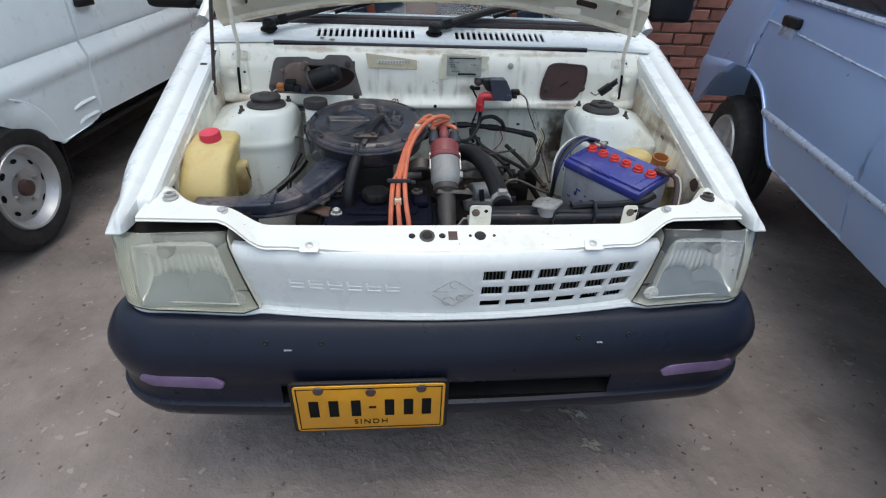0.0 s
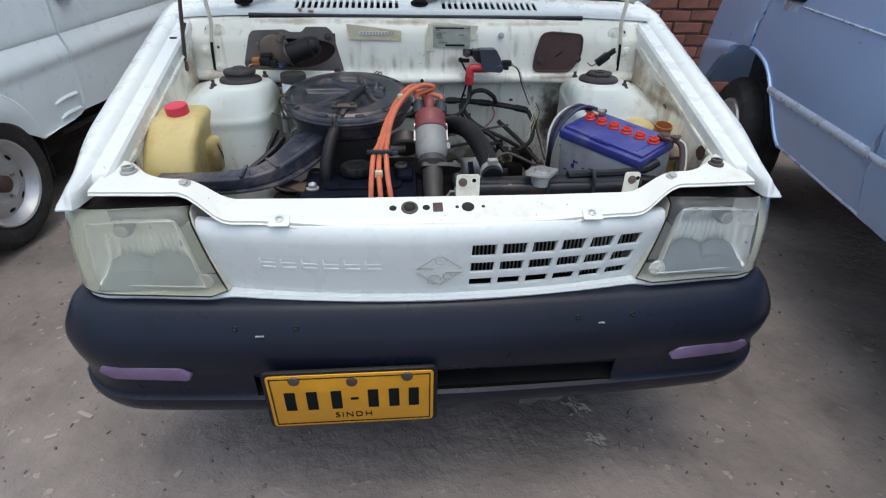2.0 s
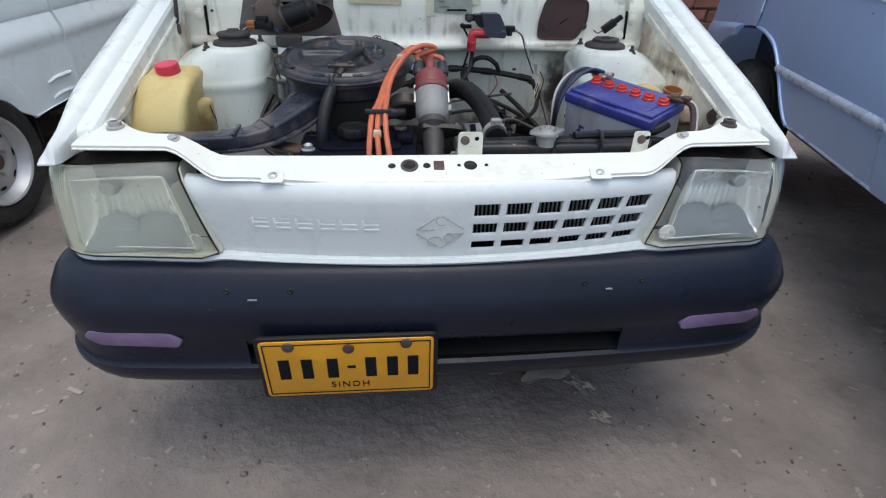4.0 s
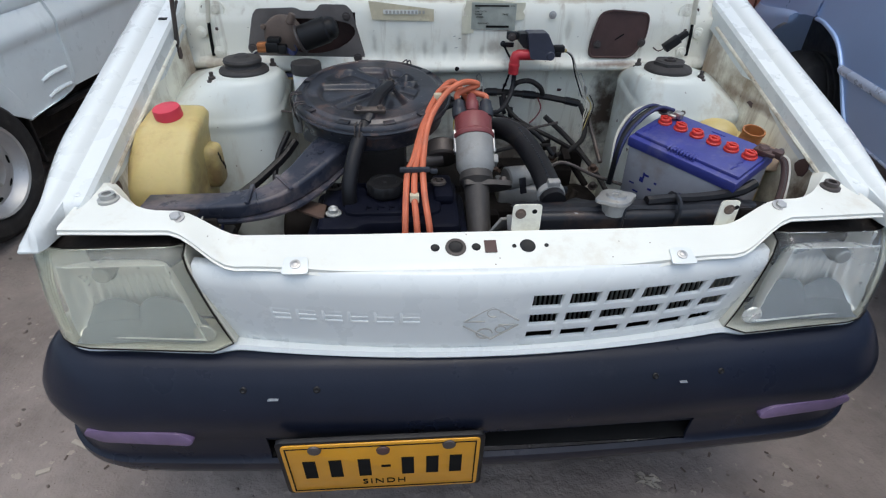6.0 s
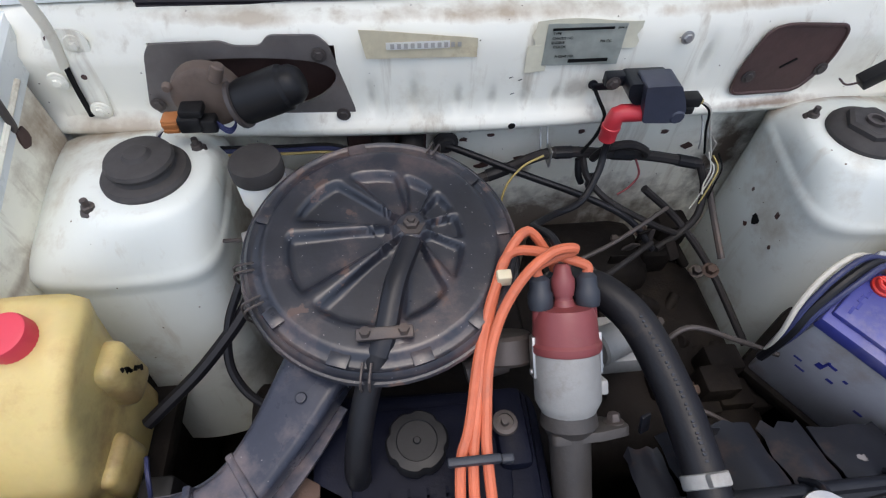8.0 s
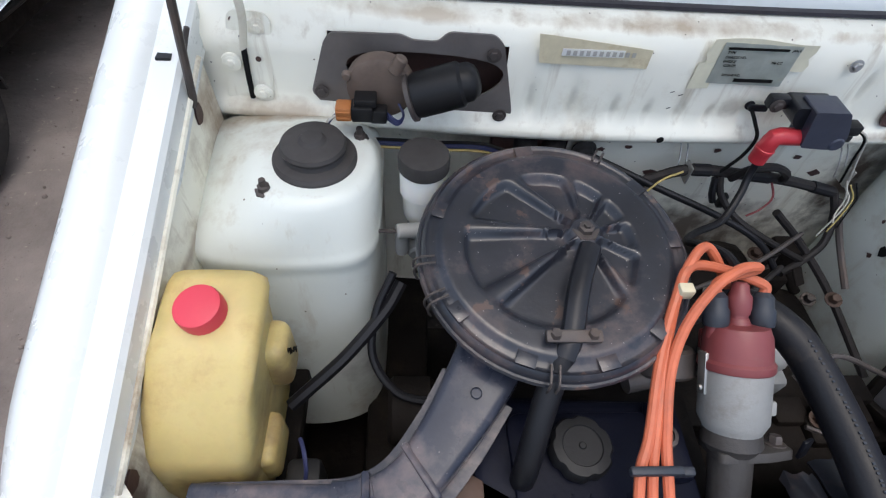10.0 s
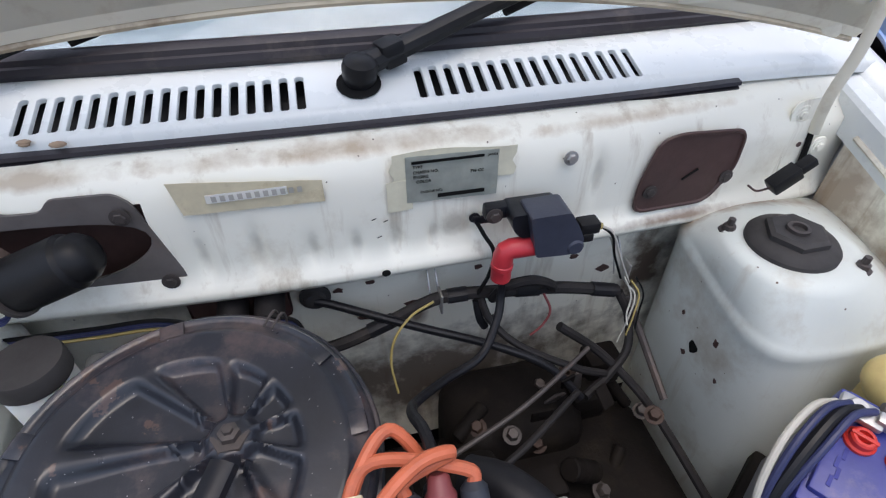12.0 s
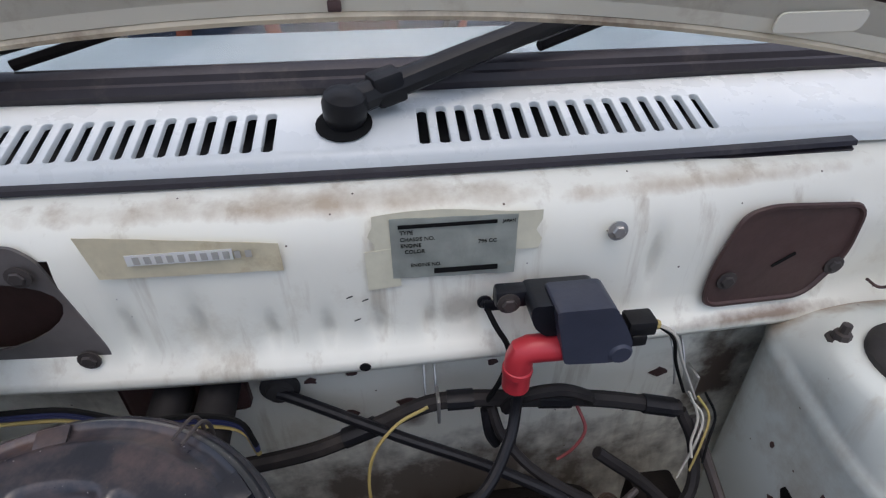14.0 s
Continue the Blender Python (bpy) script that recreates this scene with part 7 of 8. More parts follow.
def right_tank():
    t = thing("washer_tank", (0.53, 1.22, 0.60), "stained cream washer tank with an orange filler neck", "tank")
    bm = B()
    box(bm, 0.475, 0.575, 1.15, 1.29, 0.58, 0.735, 0.03, seg=4)
    bmesh.ops.create_icosphere(bm, subdivisions=3, radius=0.038, matrix=Matrix.Translation((0.505, 1.258, 0.730)) @ Matrix.Diagonal((1.1, 1.0, 0.75, 1)))
    part("tank", bm, YELLOW, t)
    bm = B()
    m = Matrix.Translation((0.534, 1.195, 0.728)) @ pose(0, 0, 0, 12, 0, 0)
    lathe(bm, [(0.026, 0), (0.020, 0.010), (0.0185, 0.028), (0.0205, 0.031), (0.0205, 0.036), (0.0175, 0.036), (0.016, 0.005), (0, 0.004)], m, 26)
    part("filler_neck", bm, ORNECK, t, "open orange-brown filler neck")
    bm = B()
    bmesh.ops.create_icosphere(bm, subdivisions=3, radius=0.03, matrix=Matrix.Translation((0.555, 1.165, 0.715)) @ Matrix.Diagonal((0.9, 1.1, 0.9, 1)))
    for v in bm.verts:
        v.co += Vector((noise.noise(v.co * 60), noise.noise(v.co * 60 + Vector((9, 0, 0))), noise.noise(v.co * 60 + Vector((0, 9, 0))))) * 0.006
    part("mud_cake", bm, CLAY, t)


right_tank()


def radiator():
    r = thing("radiator", (0.24, 1.0, 0.30), "black painted radiator with a bright pressure cap", "radiator")
    bm = B()
    box(bm, 0.055, 0.440, 0.978, 1.030, 0.664, 0.712, 0.010, seg=3)
    tube(bm, [(0.05, 1.004, 0.709), (0.25, 1.004, 0.713), (0.445, 1.004, 0.708)], 0.014, 8, 3, 0.5)
    part("top_tank", bm, DUCT, r)
    bm = B()
    box(bm, 0.06, 0.435, 0.985, 1.020, 0.30, 0.664, 0.002)
    part("core", bm, GRIME, r)
    for k in range(36):
        bm = B()
        x = 0.085 + k * 0.0094
        box(bm, x, x + 0.0045, 0.969, 0.985, 0.661, 0.667, 0.001)
        part("fin", bm, ALU, r)
    bm = B()
    box(bm, 0.075, 0.430, 0.9665, 0.980, 0.654, 0.661, 0.001)
    part("lower_flange", bm, DUCT, r)
    m = Matrix.Translation((0.205, 0.992, 0.712))
    bm = B()
    lathe(bm, [(0.019, -0.004), (0.019, 0.012), (0.022, 0.014), (0.022, 0.019)], m, 24)
    part("filler_neck", bm, ALU, r)
    bm = B()
    n = 48
    rings = []
    for s, z in ((0.9, 0.018), (1.0, 0.0185), (1.0, 0.0225), (0.97, 0.024), (0.62, 0.025), (0.56, 0.029), (0.30, 0.029), (0.27, 0.027), (0.16, 0.027), (0.13, 0.030), (0.01, 0.0305)):
        ring = []
        for k in range(n):
            a = 2 * math.pi * k / n
            ear = 0.0095 * max(0, math.cos(2 * (a - 0.2))) ** 4 if s > 0.9 else 0
            rr = (0.0255 + ear) * s
            ring.append(bm.verts.new(m @ Vector((rr * math.cos(a), rr * math.sin(a), z))))
        rings.append(ring)
    for a, c in zip(rings, rings[1:]):
        for k in range(n):
            bm.faces.new((a[k], a[(k + 1) % n], c[(k + 1) % n], c[k]))
    bm.faces.new(rings[0])
    bm.faces.new(rings[-1])
    part("pressure_cap", bm, STEEL, r, "bright steel two-eared pressure cap")
    # broken fan shroud plates behind the tank
    for x0, x1, y1, z0, z1 in ((0.060, 0.100, 1.085, 0.690, 0.672), (0.104, 0.150, 1.100, 0.694, 0.668), (0.154, 0.215, 1.105, 0.692, 0.664), (0.219, 0.270, 1.098, 0.690, 0.668), (0.274, 0.350, 1.088, 0.692, 0.672), (0.354, 0.430, 1.075, 0.690, 0.674)):
        bm = B()
        surf(bm, lambda u, v: (x0 + (x1 - x0) * u + 0.004 * noise.noise((x0 * 50, v * 3, u * 3)), 1.028 + (y1 - 1.028 + 0.010 * noise.noise((x0 * 90 + u * 5, 1, 2))) * v, z0 + (z1 - z0) * v + 0.006 * math.sin(math.pi * u)), 6, 6, 0.003)
        part("shroud_plate", bm, DUCT, r, "bent dusty shroud plate")
    for x, y, z, w, h, t in ((0.085, 1.10, 0.685, 0.006, 0.028, 20), (0.150, 1.09, 0.69, 0.010, 0.012, -10), (0.365, 1.05, 0.695, 0.022, 0.006, 5)):
        bm = B()
        box(bm, -w, w, -0.002, 0.002, 0, h, 0.001, Matrix.Translation((x, y, z)) @ pose(0, 0, 0, -18, 0, t))
        part("bent_tab", bm, DUCT, r)
    bm = B()
    box(bm, -0.022, 0.022, -0.003, 0.003, -0.03, 0.03, 0.002, Matrix.Translation((0.036, 1.030, 0.655)) @ pose(0, 0, 0, 25, 18, 30))
    box(bm, -0.012, 0.012, -0.003, 0.003, -0.03, 0.01, 0.002, Matrix.Translation((0.050, 1.000, 0.690)) @ pose(0, 0, 0, -10, -12, -25))
    part("side_bracket", bm, ALU, r, "bent grey alloy bracket")
    bm = B()
    tube(bm, [(0.260, 1.000, 0.722), (0.30, 1.005, 0.722), (0.36, 1.012, 0.720), (0.425, 1.025, 0.722), (0.455, 1.03, 0.735)], 0.0085, 8)
    part("overflow_hose", bm, HOSE, r)
    for x in (0.215, 0.305):
        bm = B()
        tube(bm, [(x, 0.975, 0.690), (x + 0.004, 0.985, 0.724), (x + 0.006, 1.02, 0.724), (x + 0.004, 1.033, 0.700)], 0.004, 6, 4)
        part("tank_strap", bm, DUCT, r)
    h = thing("radiator_hose", (0.1, 1.1, 0.7), "thick black ribbed radiator hose with a steel clamp", "hose")
    bm = B()
    tube(bm, [(0.035, 1.262, 0.738), (0.062, 1.238, 0.752), (0.090, 1.195, 0.750), (0.109, 1.130, 0.733), (0.115, 1.070, 0.722), (0.116, 1.020, 0.712)], 0.0205, 18, 8)
    part("hose", bm, HOSE, h)
    bm = B()
    for k in range(26):
        t = 0.30 + 0.5 * k / 26
        p = spline([(0.090, 1.195, 0.750), (0.109, 1.130, 0.733), (0.115, 1.070, 0.722), (0.116, 1.020, 0.712)], 26)[int(k * 2.4)]
        box(bm, -0.0015, 0.0015, -0.0012, 0.0012, 0, 0.0012, 0, Matrix.Translation(p + Vector((-0.004, -0.003, 0.0198))))
    part("moulded_line", bm, BOOT, h, kind="stuff")
    bm = B()
    m, ln = axis((0.1155, 1.046, 0.717), (0.116, 1.030, 0.7135))
    lathe(bm, [(0.0205, 0), (0.0225, 0.001), (0.0225, 0.013), (0.0205, 0.014)], m, 28)
    box(bm, -0.010, 0.010, 0.019, 0.030, 0.001, 0.013, 0.002, m)
    part("hose_clamp", bm, ALU, h, "worm-drive steel hose clamp")


radiator()


def wiper_motor():
    w = thing("wiper_motor", (-0.33, 1.47, 0.82), "wiper motor on a dark stamped bracket", "motor")
    ol = rounded([(-0.462, 0.830), (-0.448, 0.812), (-0.208, 0.806), (-0.206, 0.822), (-0.228, 0.912), (-0.240, 0.924), (-0.294, 0.924), (-0.306, 0.911), (-0.336, 0.911), (-0.348, 0.917), (-0.430, 0.913), (-0.440, 0.900)], 0.006, 3)
    n = 28
    hole = [(-0.322 + 0.098 * math.cos(2 * math.pi * k / n) * (1.0 if math.cos(2 * math.pi * k / n) > 0 else 0.95), 0.866 + 0.036 * math.sin(2 * math.pi * k / n) + 0.006 * math.cos(4 * math.pi * k / n)) for k in range(n)]
    bm = B()
    sheet(bm, ol, [hole], upright(1.492), 0.003)
    for v in bm.verts:
        v.co.y += 0.02 * (v.co.x / 0.45) ** 2
    p = part("bracket", bm, DUSTYSTEEL, w, "dark stamped steel bracket with a large opening")
    for x, z in ((-0.448, 0.835), (-0.222, 0.818), (-0.240, 0.902)):
        bm = B()
        bolt(bm, (x, 1.4875 + 0.02 * (x / 0.45) ** 2, z), (0, -1, 0), 0.006, 0.004)
        part("bolt", bm, DARKSTEEL, p)
    bm = B()
    lathe(bm, [(0.040, 0), (0.041, 0.006), (0.039, 0.016), (0.033, 0.019), (0, 0.019)], Matrix.Translation((-0.372, 1.484, 0.868)) @ pose(0, 0, 0, 90), 30)
    cyl(bm, (-0.356, 1.466, 0.893), (-0.346, 1.466, 0.912), 0.0085, 0.0075, 14, 0.002)
    box(bm, -0.404, -0.340, 1.468, 1.476, 0.846, 0.850, 0.0015)
    cyl(bm, (-0.410, 1.470, 0.886), (-0.410, 1.462, 0.886), 0.006, 0.005, 10, 0.001)
    part("gear_case", bm, GEARTAN, w)
    bm = B()
    m, h = axis((-0.336, 1.462, 0.863), (-0.251, 1.462, 0.893))
    lathe(bm, [(0.020, 0), (0.0255, 0.004), (0.0265, 0.010), (0.0265, 0.060), (0.023, 0.064), (0.0225, 0.072), (0.017, 0.080), (0.010, 0.083), (0, 0.083)], m, 28)
    part("motor_can", bm, BLACKP, w, "black motor can")
    bm = B()
    m2 = m @ Matrix.Translation((0, 0, -0.002))
    lathe(bm, [(0.029, 0), (0.029, 0.005), (0.026, 0.006)], m2, 20)
    part("motor_flange", bm, DARKSTEEL, w)
    bm = B()
    box(bm, -0.406, -0.380, 1.440, 1.462, 0.840, 0.860, 0.003)
    box(bm, -0.384, -0.364, 1.442, 1.460, 0.837, 0.855, 0.003)
    box(bm, -0.402, -0.376, 1.444, 1.466, 0.858, 0.868, 0.002)
    part("connector", bm, BLACKP, w)
    bm = B()
    box(bm, -0.424, -0.405, 1.441, 1.461, 0.840, 0.859, 0.003)
    for z in (0.845, 0.853):
        box(bm, -0.423, -0.406, 1.4395, 1.442, z - 0.002, z + 0.002, 0.0008)
    part("connector_plug", bm, ORNECK, w, "amber connector plug")
    for k in range(3):
        bm = B()
        tube(bm, [(-0.420, 1.448 + 0.004 * k, 0.846), (-0.434, 1.444, 0.838 - 0.002 * k), (-0.434 + 0.003 * k, 1.452, 0.812), (-0.415, 1.462, 0.800), (-0.380, 1.468, 0.795 - 0.002 * k)], 0.0018, 6)
        part("wire", bm, (WIREW, WIREB, WIREB)[k], w)
    for k in range(3):
        bm = B()
        tube(bm, [(-0.368, 1.452, 0.842 + 0.004 * k), (-0.352, 1.444, 0.836 + 0.003 * k), (-0.345, 1.455, 0.842), (-0.352, 1.468, 0.852)], 0.0016, 6)
        part("wire", bm, WIREB, w)


wiper_motor()


def ignition_coil():
    c = thing("ignition_coil", (0.17, 1.46, 0.80), "dark ignition coil on the firewall with a red boot", "ignition coil")
    m = Matrix.Translation((0.172, 1.452, 0.846))
    bm = B()
    ol = rounded([(-0.022, -0.016), (0.008, -0.018), (0.029, -0.018), (0.029, 0.001), (0.021, 0.018), (0.010, 0.0370), (-0.033, 0.0365)], 0.004, 3)
    slab(bm, ol, m @ upright(-0.022), 0.036, 0.0012)
    cyl(bm, m @ Vector((0.021, -0.024, -0.0095)), m @ Vector((0.021, 0.010, -0.0095)), 0.0095, 0.0095, 20, 0.002)
    part("case", bm, COIL, c, "dark blue resin case")
    bm = B()
    ol = rounded([(-0.048, 0.024), (-0.044, 0.012), (-0.035, 0.003), (0.012, 0.004), (0.012, 0.024), (0.006, 0.0330), (-0.047, 0.0330)], 0.004, 3)
    slab(bm, ol, m @ upright(-0.010), 0.034, 0.001)
    box(bm, -0.070, -0.044, 0.010, 0.024, 0.016, 0.032, 0.003, m)
    part("core", bm, DUCT, c, "rusty dark laminated core")
    bm = B()
    bolt(bm, m @ Vector((-0.060, 0.010, 0.022)), (0, -1, 0), 0.006, 0.005)
    part("bolt", bm, DARKSTEEL, c)
    bm = B()
    corner = m @ Vector((-0.052, -0.008, -0.010))
    start = m @ Vector((-0.010, -0.008, -0.010))
    back = (start - corner).normalized()
    tube(bm, [start, start + (corner - start) * 0.5, corner + back * 0.006, corner + back * 0.001 + Vector((0, 0, -0.002)), corner + Vector((-0.001, 0, -0.008)), corner + Vector((-0.0015, 0, -0.018)), corner + Vector((-0.0015, 0, -0.019)), corner + Vector((-0.002, 0, -0.024)), corner + Vector((-0.002, 0, -0.025)), corner + Vector((-0.002, 0, -0.040))], 0.011, 20, 1, radii=lambda t: 0.0122 if 0.6 < t < 0.85 else 0.0112)
    part("red_boot", bm, REDBOOT, c, "red angled rubber boot")
    bm = B()
    box(bm, 0.024, 0.036, -0.007, 0.007, -0.010, 0.004, 0.002, m)
    box(bm, 0.031, 0.054, -0.010, 0.008, -0.006, 0.008, 0.002, m)
    box(bm, 0.034, 0.047, -0.012, 0.004, -0.0145, -0.004, 0.002, m)
    part("connector", bm, BLACKP, c)
    bm = B()
    tube(bm, [m @ Vector((0.054, 0, -0.002)), m @ Vector((0.060, 0, -0.004))], 0.004, 8, 2)
    part("wire_seal", bm, WIREY, c)
    for k, (mt, end) in enumerate(((FLATBLACK, (0.290, 1.470, 0.735)), (WIREW, (0.300, 1.465, 0.730)))):
        t = thing("coil_wire", end, "thin wire from the coil connector down to the loom", "cable", "coil wires")
        bm = B()
        p = m @ Vector((0.058, 0, -0.003))
        tube(bm, [p, p + Vector((0.016, -0.004, -0.014 + 0.004 * k)), p + Vector((0.030 + 0.006 * k, 0.002, -0.050)), end], 0.0016, 6)
        part("wire", bm, mt, t)
    t = thing("coil_lead", (0.12, 1.44, 0.80), "black high-tension lead from coil to distributor", "cable")
    bm = B()
    p = m @ Vector((-0.051, -0.008, -0.044))
    tube(bm, [p, p + Vector((-0.002, -0.004, -0.030)), p + Vector((-0.010, -0.020, -0.050)), (0.085, 1.395, 0.730), (0.040, 1.370, 0.735), (0.004, 1.335, 0.760), (-0.006, 1.305, 0.790), (-0.002, 1.270, 0.818), (0.001, 1.240, 0.824)], 0.0050, 10)
    part("sheath", bm, HOSE, t)
    t = thing("earth_wire", (0.09, 1.48, 0.84), "short black earth wire hanging from a bracket stud", "cable")
    bm = B()
    tube(bm, [(0.100, 1.482, 0.846), (0.106, 1.472, 0.835), (0.116, 1.465, 0.815), (0.112, 1.464, 0.785), (0.104, 1.470, 0.755), (0.100, 1.472, 0.742)], 0.0024, 7)
    part("wire", bm, FLATBLACK, t)
    bm = B()
    bolt(bm, (0.099, 1.490, 0.848), (0, -1, 0), 0.0042, 0.005)
    box(bm, 0.098, 0.122, 1.484, 1.487, 0.842, 0.852, 0.001)
    part("ring_terminal", bm, DUCT, t)


ignition_coil()


def firewall_items():
    def cable(name, label, pts, r, mt, cat="cable", group="", flat=1.0):
        t = thing(name, pts[0], label, cat, group)
        bm = B()
        tube(bm, pts, r, 8, 6, flat)
        part("sheath", bm, mt, t)
        return t

    t = thing("clutch_cable", (-0.093, 1.50, 0.74), "black control cable leaving the firewall through a grommet", "cable")
    bm = B()
    tube(bm, [(-0.087, 1.502, 0.747), (-0.066, 1.494, 0.744), (0.020, 1.462, 0.722), (0.110, 1.432, 0.698), (0.175, 1.405, 0.672), (0.215, 1.38, 0.63)], 0.0052, 10)
    part("sheath", bm, HOSE, t)
    bm = B()
    lathe(bm, [(0.0185, 0), (0.0185, 0.003), (0.013, 0.005), (0.011, 0.010), (0.006, 0.011)], Matrix.Translation((-0.087, 1.511, 0.747)) @ pose(0, 0, 0, 90, 0, 0), 24)
    part("grommet", bm, MOUNT, t, "round rubber grommet")
    cable("wiring_loom", "taped black wiring loom along the lower firewall", [(-0.14, 1.46, 0.70), (-0.06, 1.468, 0.705), (0.0, 1.476, 0.722), (0.06, 1.478, 0.745), (0.14, 1.474, 0.742), (0.21, 1.472, 0.734), (0.285, 1.462, 0.722)], 0.0082, RUBBER, flat=0.9)
    loom = bpy.data.objects["wiring_loom"]
    for p, q in (((-0.03, 1.472, 0.713), (0.0, 1.476, 0.722)), ((0.066, 1.478, 0.745), (0.09, 1.477, 0.7455)), ((0.15, 1.474, 0.741), (0.18, 1.473, 0.738)), ((0.25, 1.467, 0.728), (0.28, 1.463, 0.7225))):
        bm = B()
        tube(bm, [p, (Vector(p) + Vector(q)) / 2, q], 0.0096, 10, 3, 0.92)
        part("tape_wrap", bm, HOSE, loom, "glossy tape wrapped round the loom")
    cable("loom_branch", "black taped branch of the loom hanging in a loop", [(0.118, 1.465, 0.742), (0.128, 1.452, 0.772), (0.158, 1.45, 0.778), (0.185, 1.455, 0.762), (0.196, 1.466, 0.742)], 0.0058, RUBBER, group="loom branches")
    cable("loom_branch", "black taped branch of the loom hanging in a loop", [(0.105, 1.47, 0.742), (0.115, 1.455, 0.715), (0.145, 1.43, 0.690), (0.21, 1.40, 0.665), (0.255, 1.40, 0.640)], 0.0050, RUBBER, group="loom branches")
    cable("loom_branch", "black taped branch of the loom hanging in a loop", [(0.285, 1.46, 0.722), (0.298, 1.445, 0.690), (0.292, 1.42, 0.655), (0.26, 1.40, 0.635), (0.22, 1.38, 0.63)], 0.0058, RUBBER, group="loom branches")
    cable("loom_branch", "black taped branch of the loom hanging in a loop", [(0.10, 1.47, 0.738), (0.103, 1.462, 0.715), (0.110, 1.46, 0.700)], 0.0050, HOSE, group="loom branches")
    cable("yellow_wire", "thin yellow wire looping below the loom", [(0.048, 1.470, 0.748), (0.020, 1.465, 0.735), (-0.002, 1.455, 0.712), (-0.010, 1.445, 0.680), (-0.006, 1.43, 0.64)], 0.0016, WIREY)
    cable("red_wire", "thin dull red wire hanging from the loom", [(0.185, 1.468, 0.735), (0.192, 1.455, 0.715), (0.182, 1.45, 0.695), (0.168, 1.45, 0.68)], 0.0016, WIRER)
    for k, x in enumerate((0.292, 0.298, 0.304, 0.287)):
        cable("loose_wire", "loose thin wire ends taped at the loom's end", [(x, 1.460, 0.735 + 0.004 * k), (x + 0.010, 1.450, 0.722), (x + 0.004, 1.44, 0.70), (x - 0.010 + 0.004 * k, 1.43, 0.66 + 0.01 * k)], 0.0012, (WIREW, WIREY, FLATBLACK, WIREW)[k], group="loose wires")
    for x in (0.052, 0.292):
        t = thing("loom_clip", (x, 1.49, 0.745), "bent steel clip holding the loom to the firewall", "clip", "loom clips")
        bm = B()
        for o in (-0.005, 0.005):
            tube(bm, [(x + o, 1.510, 0.772), (x + o, 1.500, 0.765), (x + o, 1.488, 0.748), (x + o, 1.482, 0.733)], 0.0012, 6)
        tube(bm, [(x - 0.005, 1.510, 0.772), (x, 1.510, 0.777), (x + 0.005, 1.510, 0.772)], 0.0012, 6)
        box(bm, x + 0.004, x + 0.007, 1.466, 1.486, 0.728, 0.757, 0.001)
        part("clip", bm, STEEL, t)
    t = thing("dangling_connector", (0.135, 1.455, 0.70), "small loose wire connector hanging below the coil", "connector")
    bm = B()
    box(bm, 0.118, 0.128, 1.455, 1.465, 0.690, 0.715, 0.002, None)
    part("shell", bm, BLACKP, t)
    t = thing("loose_connector", (0.49, 1.47, 0.84), "black wire connector lying against the firewall corner", "connector")
    bm = B()
    q = Matrix.Translation((0.482, 1.475, 0.858)) @ pose(0, 0, 0, 0, -38, 0)
    box(bm, -0.026, 0.010, -0.009, 0.009, -0.009, 0.009, 0.002, q)
    box(bm, 0.010, 0.030, -0.007, 0.007, -0.006, 0.006, 0.002, q)
    part("shell", bm, BLACKP, t)
    bm = B()
    tube(bm, [q @ Vector((-0.025, 0, 0)), (0.452, 1.482, 0.835), (0.440, 1.486, 0.842)], 0.0014, 6)
    part("wire", bm, RUST, t)
    # heater pipes and blower stub behind the filter
    t = thing("heater_pipes", (-0.2, 1.48, 0.76), "dark heater hose stubs and taped wires behind the filter", "hose")
    for x in (-0.175, -0.135):
        bm = B()
        cyl(bm, (x, 1.515, 0.765), (x - 0.004, 1.455, 0.745), 0.017, 0.017, 18, 0.002)
        part("stub", bm, RUBBER, t)
    bm = B()
    box(bm, -0.225, -0.115, 1.505, 1.515, 0.725, 0.785, 0.008)
    part("cover", bm, RUST, t)
    for k, (mt, z) in enumerate(((WIREB, 0.0), (WIREB, -0.004), (WIREY, -0.009), (FLATBLACK, 0.003))):
        bm = B()
        tube(bm, [(-0.385, 1.470, 0.789 + z), (-0.30, 1.470, 0.786 + z), (-0.24, 1.466, 0.788 + z), (-0.19, 1.46, 0.775 + z), (-0.14, 1.458, 0.776 + z), (-0.108, 1.455, 0.768 + z), (-0.098, 1.45, 0.742 + z)], 0.0024, 6)
        part("wire", bm, mt, t)
    # rust-brown access cover on the right
    t = thing("access_cover", (0.375, 1.485, 0.81), "oval brown rusted cover plate screwed to the firewall", "cover plate")
    ol = rounded([(0.298, 0.818), (0.400, 0.816), (0.426, 0.858), (0.424, 0.909), (0.335, 0.916), (0.312, 0.910), (0.298, 0.858)], 0.016, 5)
    bm = B()
    slab(bm, ol, upright(1.500), 0.003, 0.001)
    for v in bm.verts:
        v.co.y += 0.06 * (v.co.x - 0.37)
    pl = part("plate", bm, RUST, t)
    bm = B()
    tube(bm, [(p[0], 1.500 + 0.06 * (p[0] - 0.37), p[1]) for p in ol] + [(ol[0][0], 1.500 + 0.06 * (ol[0][0] - 0.37), ol[0][1])], 0.0026, 6, 1)
    part("rolled_edge", bm, RUST, t)
    for x, z in ((0.314, 0.845), (0.418, 0.848)):
        bm = B()
        bolt(bm, (x, 1.4993 + 0.06 * (x - 0.37), z), (0, -1, 0), 0.006, 0.004)
        part("screw", bm, DARKSTEEL, t)
    bm = B()
